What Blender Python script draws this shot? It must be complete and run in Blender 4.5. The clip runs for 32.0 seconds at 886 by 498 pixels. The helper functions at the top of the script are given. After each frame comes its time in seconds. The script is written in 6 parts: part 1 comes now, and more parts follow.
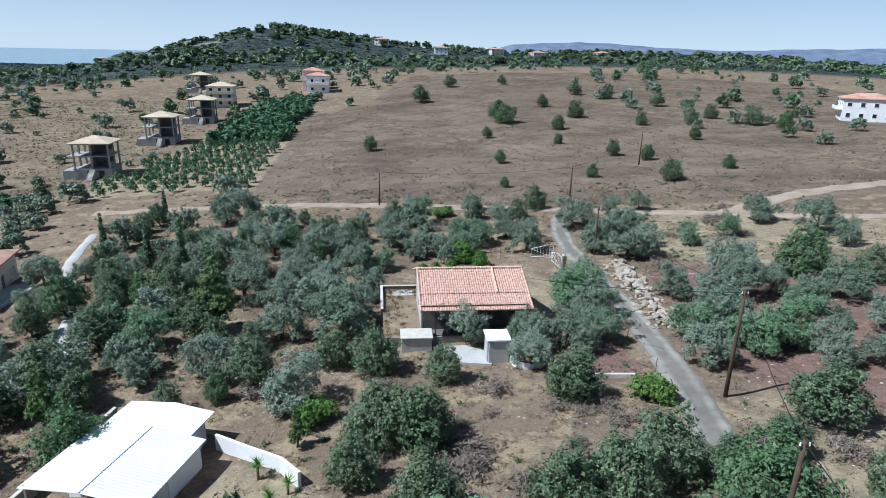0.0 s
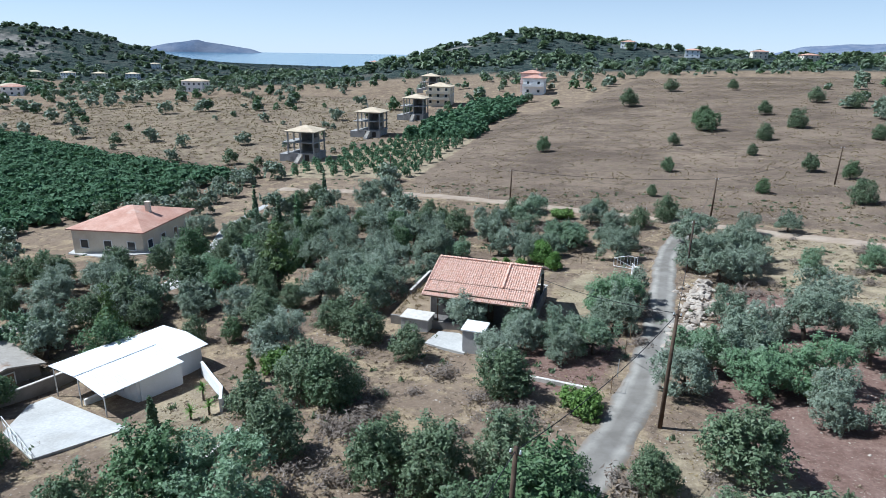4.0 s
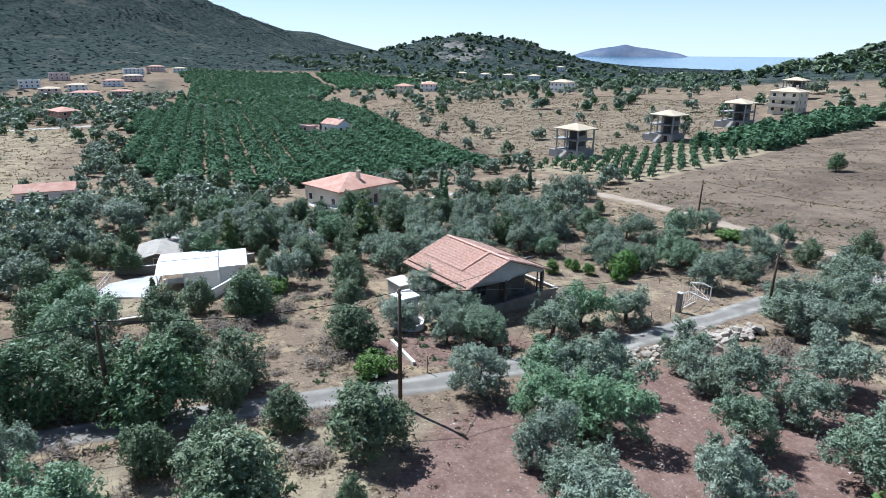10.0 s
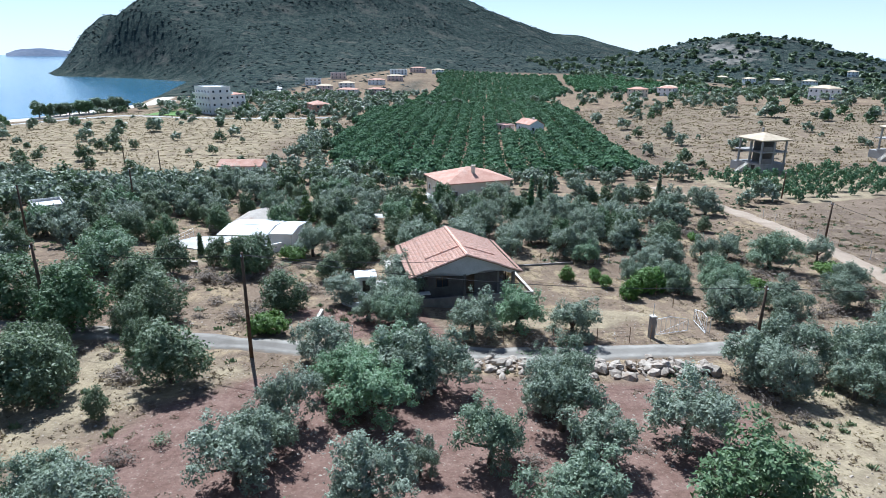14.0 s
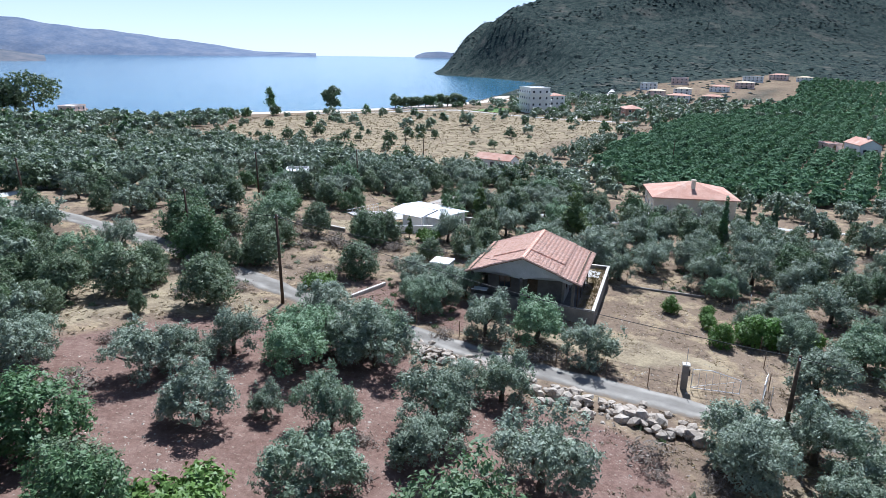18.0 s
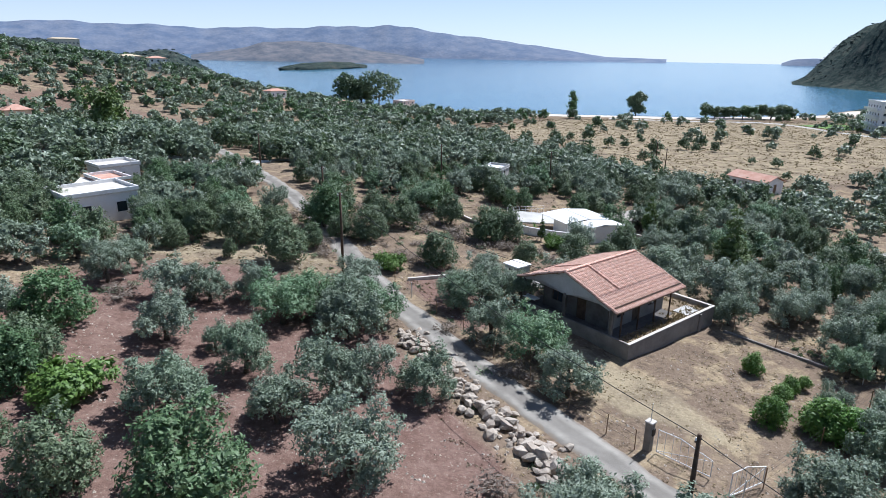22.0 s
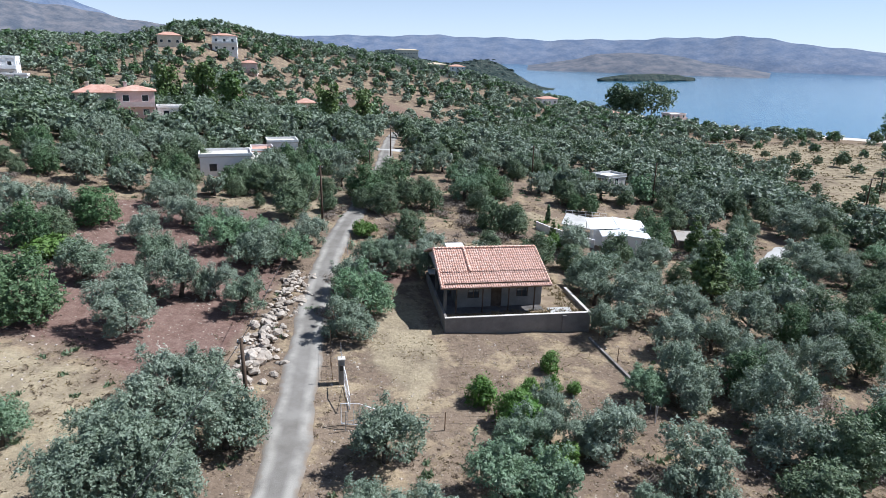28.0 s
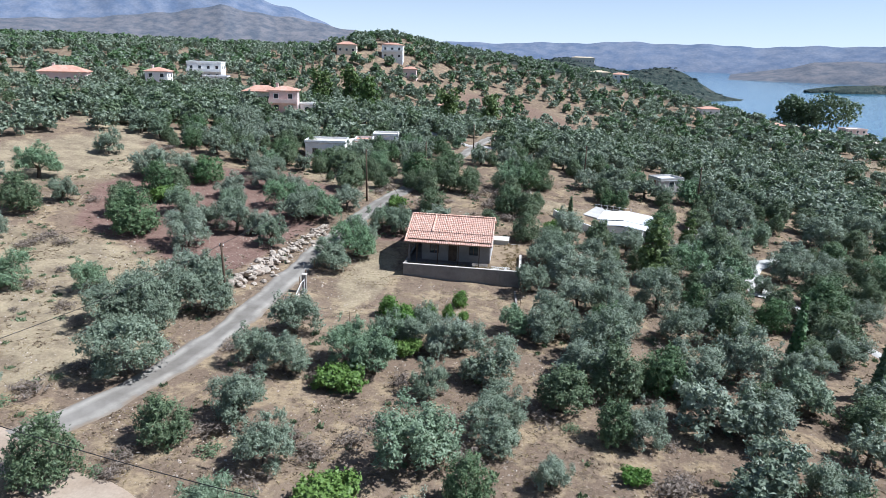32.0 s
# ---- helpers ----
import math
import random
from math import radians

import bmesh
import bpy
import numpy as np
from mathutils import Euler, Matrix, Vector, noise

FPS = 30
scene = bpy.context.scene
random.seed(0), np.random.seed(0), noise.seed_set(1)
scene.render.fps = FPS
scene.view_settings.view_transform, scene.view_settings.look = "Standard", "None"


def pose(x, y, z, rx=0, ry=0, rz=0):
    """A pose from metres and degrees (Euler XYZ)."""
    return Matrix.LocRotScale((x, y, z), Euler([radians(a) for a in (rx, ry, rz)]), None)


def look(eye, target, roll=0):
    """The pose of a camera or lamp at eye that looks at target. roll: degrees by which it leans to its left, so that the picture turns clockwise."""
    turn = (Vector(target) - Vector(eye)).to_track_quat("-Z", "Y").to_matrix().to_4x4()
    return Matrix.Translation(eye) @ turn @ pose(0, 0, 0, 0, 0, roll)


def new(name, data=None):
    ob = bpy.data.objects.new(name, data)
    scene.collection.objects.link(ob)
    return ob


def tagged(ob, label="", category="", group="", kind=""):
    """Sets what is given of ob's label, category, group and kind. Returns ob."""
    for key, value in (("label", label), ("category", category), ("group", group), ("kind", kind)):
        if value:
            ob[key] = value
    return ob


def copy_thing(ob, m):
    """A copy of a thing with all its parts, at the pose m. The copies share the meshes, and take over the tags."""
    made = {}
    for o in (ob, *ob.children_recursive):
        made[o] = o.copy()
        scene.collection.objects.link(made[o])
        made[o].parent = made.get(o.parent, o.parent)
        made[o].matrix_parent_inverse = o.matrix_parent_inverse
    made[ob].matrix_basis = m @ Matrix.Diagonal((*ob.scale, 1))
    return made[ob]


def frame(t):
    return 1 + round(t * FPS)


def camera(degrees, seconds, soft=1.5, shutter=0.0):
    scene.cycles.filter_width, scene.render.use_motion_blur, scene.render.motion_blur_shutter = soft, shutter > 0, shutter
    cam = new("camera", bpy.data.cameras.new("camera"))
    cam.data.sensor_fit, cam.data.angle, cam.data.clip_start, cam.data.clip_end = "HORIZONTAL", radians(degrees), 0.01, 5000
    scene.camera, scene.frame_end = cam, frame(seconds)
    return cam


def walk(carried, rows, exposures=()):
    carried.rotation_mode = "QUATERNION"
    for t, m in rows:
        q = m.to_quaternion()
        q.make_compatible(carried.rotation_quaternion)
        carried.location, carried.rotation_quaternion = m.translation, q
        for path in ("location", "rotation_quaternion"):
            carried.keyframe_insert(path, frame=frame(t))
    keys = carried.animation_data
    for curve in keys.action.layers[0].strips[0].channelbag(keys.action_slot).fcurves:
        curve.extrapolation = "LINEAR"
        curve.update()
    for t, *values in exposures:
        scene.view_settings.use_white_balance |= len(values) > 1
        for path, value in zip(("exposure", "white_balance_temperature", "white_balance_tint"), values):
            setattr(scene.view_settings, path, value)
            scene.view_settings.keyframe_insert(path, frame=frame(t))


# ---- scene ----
cam = camera(71.4, 32.0, soft=0.8)
# seconds, place, then turn to the left, rise and lean in degrees
PATH = [
    (0.0, -1.246, -1.121, 21.138, -1.650, -17.569, 1.245),
    (0.5, 1.167, -1.381, 21.125, 0.229, -17.566, 1.218),
    (1.0, 3.654, -1.579, 21.116, 2.548, -17.575, 1.209),
    (1.5, 6.176, -1.660, 21.091, 5.329, -17.560, 1.176),
    (2.0, 8.731, -1.580, 21.069, 8.646, -17.575, 1.169),
    (2.5, 11.321, -1.382, 21.050, 11.913, -17.614, 1.167),
    (3.0, 14.026, -1.045, 20.998, 15.288, -17.616, 1.069),
    (3.5, 16.744, -0.548, 20.967, 18.606, -17.637, 1.027),
    (5.5, 28.022, 2.970, 20.752, 30.379, -17.675, 0.847),
    (6.0, 30.931, 4.303, 20.713, 33.353, -17.683, 0.793),
    (6.5, 33.811, 5.816, 20.693, 36.542, -17.696, 0.740),
    (7.0, 36.628, 7.488, 20.650, 39.777, -17.698, 0.658),
    (7.5, 39.400, 9.298, 20.565, 42.987, -17.693, 0.629),
    (8.0, 42.066, 11.309, 20.494, 46.357, -17.694, 0.572),
    (8.5, 44.685, 13.458, 20.440, 49.671, -17.701, 0.491),
    (9.0, 47.034, 15.628, 20.434, 52.710, -17.708, 0.444),
    (9.5, 49.239, 18.097, 20.398, 55.762, -17.709, 0.443),
    (10.0, 51.239, 20.785, 20.330, 58.815, -17.721, 0.392),
    (10.5, 53.195, 23.592, 20.221, 61.622, -17.692, 0.329),
    (11.0, 55.005, 26.498, 20.104, 64.375, -17.662, 0.281),
    (11.5, 56.630, 29.483, 19.979, 67.369, -17.650, 0.236),
    (12.0, 57.986, 32.549, 19.881, 70.495, -17.620, 0.237),
    (12.5, 59.215, 35.674, 19.818, 73.644, -17.608, 0.230),
    (13.0, 60.197, 38.859, 19.743, 76.762, -17.601, 0.175),
    (13.5, 61.012, 42.083, 19.701, 79.761, -17.559, 0.193),
    (14.0, 61.660, 45.268, 19.653, 82.748, -17.570, 0.237),
    (14.5, 62.139, 48.513, 19.658, 86.270, -17.552, 0.255),
    (16.5, 61.777, 60.967, 19.521, 102.607, -17.509, 0.528),
    (17.0, 61.219, 64.027, 19.483, 106.586, -17.490, 0.619),
    (17.5, 60.462, 67.008, 19.457, 110.473, -17.476, 0.638),
    (18.0, 59.469, 69.908, 19.400, 114.497, -17.475, 0.714),
    (18.5, 58.234, 72.650, 19.393, 118.960, -17.467, 0.812),
    (19.0, 56.823, 75.311, 19.339, 123.223, -17.442, 0.798),
    (19.5, 55.194, 77.794, 19.278, 127.168, -17.470, 0.929),
    (20.0, 53.465, 80.176, 19.234, 131.206, -17.462, 0.999),
    (20.5, 51.479, 82.358, 19.180, 135.309, -17.484, 1.084),
    (21.0, 49.373, 84.462, 19.142, 139.044, -17.464, 1.083),
    (21.5, 47.027, 86.526, 19.133, 142.175, -17.491, 1.138),
    (22.0, 44.606, 88.610, 19.060, 144.885, -17.459, 1.137),
    (22.5, 42.127, 90.694, 18.986, 147.485, -17.438, 1.199),
    (23.0, 39.445, 92.699, 18.984, 149.854, -17.441, 1.257),
    (23.5, 36.789, 94.704, 18.903, 151.995, -17.403, 1.286),
    (24.0, 34.074, 96.650, 18.842, 154.230, -17.388, 1.332),
    (24.5, 31.337, 98.496, 18.864, 156.750, -17.366, 1.367),
    (25.0, 28.582, 100.263, 18.846, 159.682, -17.315, 1.436),
    (25.5, 25.806, 101.951, 18.891, 162.481, -17.318, 1.424),
    (27.5, 15.050, 108.142, 18.913, 172.236, -17.183, 1.679),
    (28.0, 12.381, 109.832, 18.991, 174.385, -17.167, 1.710),
    (28.5, 9.713, 111.642, 19.088, 176.801, -17.145, 1.779),
    (29.0, 6.987, 113.553, 19.182, 179.330, -17.117, 1.853),
    (29.5, 4.221, 115.545, 19.294, -178.473, -17.100, 1.908),
    (30.0, 1.356, 117.576, 19.420, -176.551, -17.078, 1.966),
    (30.5, -1.527, 119.609, 19.547, -174.571, -17.085, 1.980),
    (31.0, -4.469, 121.601, 19.673, -172.502, -17.086, 2.028),
    (31.5, -7.429, 123.474, 19.801, -170.305, -17.106, 2.046),
    (32.0, -10.405, 125.286, 19.891, -168.488, -17.100, 2.057),
]
EXPOSURES = [(0.0, 0.18, 5250.0, 6.0), (5.0, 0.4, 5250.0, 7.0), (9.0, 0.56, 5250.0, 8.0), (14.0, 0.66, 5250.0, 8.0), (20.0, 0.55, 5400.0, 12.0), (24.0, 0.4, 5550.0, 11.0), (29.0, 0.48, 5500.0, 11.0), (32.0, 0.52, 5500.0, 11.0)]
walk(cam, [(t, look((x, y, z), (x - 50 * math.sin(radians(yaw)) * math.cos(radians(rise)), y + 50 * math.cos(radians(yaw)) * math.cos(radians(rise)), z + 50 * math.sin(radians(rise))), lean)) for t, x, y, z, yaw, rise, lean in PATH],
     exposures=EXPOSURES)

# ---- light ----
world = bpy.data.worlds.new("sky")
scene.world = world
world.use_nodes = True
wn = world.node_tree
sky = wn.nodes.new("ShaderNodeTexSky")
sky.sky_type, sky.sun_disc = "NISHITA", False
SUN_TO = Vector((-0.976, -0.22, 0)).normalized()
SUN_UP = radians(52)
sky.sun_elevation, sky.sun_rotation = SUN_UP, math.atan2(SUN_TO.x, SUN_TO.y) % (2 * math.pi)
sky.air_density, sky.dust_density, sky.ozone_density, sky.altitude = 0.8, 0.1, 3.0, 0
wn.nodes["Background"].inputs[1].default_value = 0.059
# thin high cirrus and pale summer haze towards the horizon
tc = wn.nodes.new("ShaderNodeTexCoord")
flat = wn.nodes.new("ShaderNodeMapping")
flat.inputs["Scale"].default_value = (1.2, 2.0, 9.0)
flat.inputs["Rotation"].default_value = (0, 0, 0.9)
wn.links.new(tc.outputs["Generated"], flat.inputs[0])
cn = wn.nodes.new("ShaderNodeTexNoise")
cn.inputs["Scale"].default_value, cn.inputs["Detail"].default_value, cn.inputs["Roughness"].default_value = 1.6, 6.0, 0.62
wn.links.new(flat.outputs[0], cn.inputs["Vector"])
sep = wn.nodes.new("ShaderNodeSeparateXYZ")
wn.links.new(tc.outputs["Generated"], sep.inputs[0])
cirrus = wn.nodes.new("ShaderNodeMapRange")
for i, v in enumerate((0.48, 0.76, 0.0, 0.65)):
    cirrus.inputs[i + 1].default_value = v
wn.links.new(cn.outputs["Fac"], cirrus.inputs[0])
low = wn.nodes.new("ShaderNodeMapRange")
for i, v in enumerate((0.0, 0.25, 0.64, 0.0)):
    low.inputs[i + 1].default_value = v
wn.links.new(sep.outputs["Z"], low.inputs[0])
both = wn.nodes.new("ShaderNodeMath")
both.operation = "MAXIMUM"
wn.links.new(cirrus.outputs[0], both.inputs[0])
wn.links.new(low.outputs[0], both.inputs[1])
veil = wn.nodes.new("ShaderNodeMix")
veil.data_type = "RGBA"
veil.inputs[7].default_value = (12.4, 13.2, 13.9, 1)
wn.links.new(both.outputs[0], veil.inputs[0])
wn.links.new(sky.outputs[0], veil.inputs[6])
wn.links.new(veil.outputs[2], wn.nodes["Background"].inputs[0])
sun = new("sun", bpy.data.lights.new("sun", "SUN"))
sun.data.energy, sun.data.angle, sun.data.color = 5.5, radians(0.53), (1.0, 0.95, 0.87)
sun.matrix_world = look((0, 0, 200), Vector((0, 0, 200)) - Vector((SUN_TO.x * math.cos(SUN_UP), SUN_TO.y * math.cos(SUN_UP), math.sin(SUN_UP))))


# ---- materials ----
def material(name, rough=0.8, metal=0.0):
    m = bpy.data.materials.new(name)
    m.use_nodes = True
    b = m.node_tree.nodes["Principled BSDF"]
    b.inputs["Roughness"].default_value, b.inputs["Metallic"].default_value = rough, metal
    b.inputs["Specular IOR Level"].default_value = 0.12
    return m, m.node_tree, b


def node(nt, kind, **given):
    n = nt.nodes.new(kind)
    for key, value in given.items():
        n.inputs[key].default_value = value
    return n


def noise_at(nt, scale, detail=4.0, rough=0.6, stretch=None):
    n = node(nt, "ShaderNodeTexNoise", Scale=scale, Detail=detail, Roughness=rough)
    g = nt.nodes.new("ShaderNodeNewGeometry")
    src = g.outputs["Position"]
    if stretch:
        v = nt.nodes.new("ShaderNodeVectorMath")
        v.operation = "MULTIPLY"
        v.inputs[1].default_value = stretch
        nt.links.new(src, v.inputs[0])
        src = v.outputs[0]
    nt.links.new(src, n.inputs["Vector"])
    return n.outputs["Fac"]


def span(nt, fac, lo, hi, a=0.0, b=1.0):
    n = nt.nodes.new("ShaderNodeMapRange")
    for i, v in enumerate((lo, hi, a, b)):
        n.inputs[i + 1].default_value = v
    nt.links.new(fac, n.inputs[0])
    return n.outputs[0]


def mix(nt, fac, a, b, blend="MIX"):
    n = nt.nodes.new("ShaderNodeMix")
    n.data_type, n.blend_type = "RGBA", blend
    for src, slot in ((fac, n.inputs[0]), (a, n.inputs[6]), (b, n.inputs[7])):
        if isinstance(src, (int, float)):
            slot.default_value = src
        elif isinstance(src, tuple):
            slot.default_value = (*src, 1.0)
        else:
            nt.links.new(src, slot)
    return n.outputs[2]


def maths(nt, op, a, b):
    n = nt.nodes.new("ShaderNodeMath")
    n.operation = op
    for src, slot in ((a, n.inputs[0]), (b, n.inputs[1])):
        if isinstance(src, (int, float)):
            slot.default_value = src
        else:
            nt.links.new(src, slot)
    return n.outputs[0]


def bump(nt, bsdf, fac, strength, distance):
    n = node(nt, "ShaderNodeBump", Strength=strength, Distance=distance)
    nt.links.new(fac, n.inputs["Height"])
    nt.links.new(n.outputs[0], bsdf.inputs["Normal"])


def surface(name, a, b, scale, rough=0.8, fine=None, stain=None, metal=0.0, relief=0.3, depth=0.02, vary=0.0):
    """Two tones by a coarse noise, a finer grain, and a stain colour on patches."""
    m, nt, bs = material(name, rough, metal)
    col = mix(nt, span(nt, noise_at(nt, scale), 0.35, 0.65), a, b)
    grain = noise_at(nt, fine or scale * 8, 3.0)
    col = mix(nt, 0.35, col, mix(nt, span(nt, grain, 0.3, 0.7), (0.35, 0.35, 0.35), (0.65, 0.65, 0.65)), "OVERLAY")
    if stain:
        col = mix(nt, span(nt, noise_at(nt, scale * 0.6, 6.0, 0.7), 0.56, 0.7, 0.0, 0.75), col, stain)
    if vary:
        info = nt.nodes.new("ShaderNodeObjectInfo")
        col = mix(nt, span(nt, info.outputs["Random"], 0, 1, 0.0, vary), col, tuple(v * 0.45 for v in a))
    nt.links.new(col, bs.inputs["Base Color"])
    bump(nt, bs, grain, relief, depth)
    return m


def leafage(name, dark, light, pale, rough=0.55):
    """Leaves: light and dark sprays leaf by leaf, trees that differ by place."""
    m, nt, bs = material(name, rough)
    g = nt.nodes.new("ShaderNodeNewGeometry")
    col = mix(nt, g.outputs["Random Per Island"], dark, light)
    col = mix(nt, span(nt, g.outputs["Random Per Island"], 0.84, 0.92, 0.0, 0.45), col, pale)
    col = mix(nt, span(nt, noise_at(nt, 0.11, 2.0), 0.35, 0.68, 0.0, 0.4), col, tuple(v * 0.75 for v in dark))
    info = nt.nodes.new("ShaderNodeObjectInfo")
    col = mix(nt, span(nt, info.outputs["Random"], 0.55, 1.0, 0.0, 0.24), col, pale)
    col = mix(nt, span(nt, info.outputs["Random"], 0.3, 0.0, 0.0, 0.4), col, (dark[0] * 0.9, light[1] * 0.85, dark[2] * 0.75))
    nt.links.new(col, bs.inputs["Base Color"])
    bs.inputs["Specular IOR Level"].default_value = 0.35
    t = nt.nodes.new("ShaderNodeBsdfTranslucent")
    nt.links.new(mix(nt, 0.4, col, (light[0] * 0.62, light[1] * 0.75, light[2] * 0.42)), t.inputs[0])
    mx = nt.nodes.new("ShaderNodeMixShader")
    mx.inputs[0].default_value = 0.2
    nt.links.new(bs.outputs[0], mx.inputs[1])
    nt.links.new(t.outputs[0], mx.inputs[2])
    nt.links.new(mx.outputs[0], nt.nodes["Material Output"].inputs[0])
    return m


OLIVE = leafage("olive_leaves", (0.135, 0.178, 0.118), (0.292, 0.348, 0.248), (0.44, 0.49, 0.40))
SHRUB = leafage("shrub_leaves", (0.072, 0.115, 0.056), (0.175, 0.23, 0.118), (0.29, 0.34, 0.21))
LIME = leafage("mastic_leaves", (0.085, 0.16, 0.03), (0.17, 0.28, 0.055), (0.25, 0.36, 0.10))
# far hill scrub: blue aerial haze is mixed into the leaf colours
HILL = leafage("hazed_hill_leaves", (0.030, 0.049, 0.055), (0.062, 0.086, 0.083), (0.085, 0.108, 0.10), 1.0)
DEAD = leafage("dead_twigs", (0.16, 0.125, 0.10), (0.29, 0.24, 0.20), (0.42, 0.36, 0.31), 0.9)
CITRUS = leafage("citrus_leaves", (0.07, 0.15, 0.025), (0.16, 0.29, 0.05), (0.26, 0.38, 0.10))
ORCHARD = leafage("orchard_leaves", (0.075, 0.15, 0.075), (0.13, 0.22, 0.115), (0.155, 0.24, 0.135), 0.95)
PINE = leafage("pine_needles", (0.075, 0.125, 0.035), (0.16, 0.225, 0.065), (0.22, 0.27, 0.10))
STRAW = leafage("dry_grass", (0.16, 0.115, 0.06), (0.30, 0.23, 0.12), (0.42, 0.34, 0.2), 0.8)
BRUSH = leafage("dry_brush", (0.17, 0.125, 0.085), (0.28, 0.215, 0.145), (0.38, 0.31, 0.21), 0.8)
BARK = surface("bark", (0.09, 0.072, 0.055), (0.15, 0.125, 0.1), 3.0, 0.9, stain=(0.05, 0.04, 0.032), relief=0.8, depth=0.04)
PLASTER = surface("grey_plaster", (0.42, 0.41, 0.39), (0.5, 0.49, 0.47), 0.7, 0.9, 12, stain=(0.3, 0.29, 0.27))
WHITE = surface("white_paint", (0.78, 0.77, 0.74), (0.84, 0.83, 0.81), 0.6, 0.75, 9, stain=(0.66, 0.64, 0.6))
CREAM = surface("cream_paint", (0.66, 0.58, 0.45), (0.72, 0.65, 0.53), 0.5, 0.8, 9, stain=(0.55, 0.47, 0.36))
PINK = surface("pink_paint", (0.66, 0.5, 0.45), (0.72, 0.58, 0.53), 0.5, 0.8, 9)
CONCRETE = surface("bare_concrete", (0.3, 0.29, 0.275), (0.38, 0.37, 0.35), 0.8, 0.9, 14, stain=(0.2, 0.19, 0.18))
BLOCK = surface("rendered_block", (0.205, 0.185, 0.165), (0.27, 0.25, 0.225), 0.9, 0.95, 16, stain=(0.16, 0.15, 0.14))
COPING = surface("pale_coping", (0.52, 0.48, 0.42), (0.62, 0.58, 0.52), 1.5, 0.9, 18, stain=(0.35, 0.32, 0.28))
TILE = surface("clay_tile", (0.70, 0.40, 0.29), (0.88, 0.62, 0.50), 3.6, 0.9, 14, stain=(0.42, 0.26, 0.20), vary=0.4)
PALE_TILE = surface("pale_roof_tile", (0.5, 0.4, 0.28), (0.6, 0.5, 0.36), 0.6, 0.85, 6)
RED_TILE = surface("red_roof_tile", (0.44, 0.235, 0.17), (0.55, 0.34, 0.26), 0.5, 0.85, 5, stain=(0.60, 0.46, 0.37))
SHEET = surface("white_sheet_roof", (0.72, 0.73, 0.73), (0.8, 0.8, 0.8), 0.4, 0.5, 6, stain=(0.62, 0.61, 0.58), relief=0.1)
RUST = surface("rusty_sheet", (0.32, 0.29, 0.25), (0.4, 0.36, 0.31), 0.8, 0.7, 6, stain=(0.22, 0.13, 0.08))
POLE = surface("pole_wood", (0.075, 0.05, 0.035), (0.12, 0.085, 0.06), 2.0, 0.9, 20)
TIMBER = surface("weathered_timber", (0.2, 0.13, 0.08), (0.28, 0.19, 0.12), 2.0, 0.85, 20)
METAL = surface("galvanised_pipe", (0.5, 0.5, 0.5), (0.6, 0.6, 0.6), 2.0, 0.5, 20, metal=0.6)
PIPE = surface("white_pipe", (0.75, 0.73, 0.7), (0.8, 0.79, 0.77), 2.0, 0.6, 20, stain=(0.4, 0.25, 0.17))
WIRE = surface("black_cable", (0.02, 0.02, 0.02), (0.035, 0.035, 0.035), 2.0, 0.6)
ROCK = surface("limestone", (0.37, 0.31, 0.25), (0.53, 0.465, 0.39), 1.6, 0.95, 9, stain=(0.38, 0.27, 0.19), relief=0.8, depth=0.06, vary=0.45)
DARK = surface("shaded_interior", (0.05, 0.045, 0.04), (0.08, 0.07, 0.06), 1.0, 0.9)
# render under the verandah roof, with its deep shade put into the colour
SHADED_RENDER = surface("shaded_render", (0.11, 0.10, 0.092), (0.16, 0.148, 0.135), 0.9, 0.95, 16, stain=(0.08, 0.075, 0.07))
DIRT = surface("terrace_dirt", (0.19, 0.14, 0.095), (0.27, 0.21, 0.14), 0.9, 0.95, 8, stain=(0.36, 0.29, 0.17), relief=0.8, depth=0.05)
CEMENT = surface("cement_paving", (0.40, 0.385, 0.355), (0.5, 0.485, 0.455), 0.35, 0.9, 5, stain=(0.38, 0.36, 0.32))
glass, gnt, gb = material("window_glass", 0.08)
gb.inputs["Base Color"].default_value = (0.03, 0.04, 0.05, 1)
gb.inputs["Specular IOR Level"].default_value = 0.6
GLASS = glass

# gravel road: grey stone dust with paler wheel tracks
gravel, nt, bs = material("gravel", 1.0)
bs.inputs["Specular IOR Level"].default_value = 0.02
col = mix(nt, span(nt, noise_at(nt, 0.45, 5.0), 0.35, 0.65), (0.165, 0.150, 0.130), (0.24, 0.222, 0.195))
at = nt.nodes.new("ShaderNodeAttribute")
at.attribute_name = "across"
rut = maths(nt, "ABSOLUTE", maths(nt, "SUBTRACT", maths(nt, "ABSOLUTE", at.outputs["Fac"], 0), 0.52), 0)
col = mix(nt, maths(nt, "MULTIPLY", span(nt, rut, 0.06, 0.3, 0.75, 0.0), span(nt, noise_at(nt, 0.5, 4.0), 0.3, 0.6)), col, (0.37, 0.345, 0.30))
verge = maths(nt, "ADD", maths(nt, "ABSOLUTE", at.outputs["Fac"], 0), span(nt, noise_at(nt, 1.2, 4.0), 0, 1, -0.35, 0.35))
col = mix(nt, span(nt, verge, 0.66, 1.0, 0.0, 0.95), col, (0.22, 0.165, 0.115))
nt.links.new(col, bs.inputs["Base Color"])
bump(nt, bs, noise_at(nt, 14, 3.0), 0.6, 0.03)
GRAVEL = gravel
TRACK = surface("dirt_track", (0.29, 0.225, 0.165), (0.37, 0.30, 0.23), 0.4, 0.95, 5, stain=(0.23, 0.17, 0.12))
SAND = surface("beach_sand", (0.5, 0.43, 0.35), (0.6, 0.53, 0.45), 0.1, 0.95, 2)

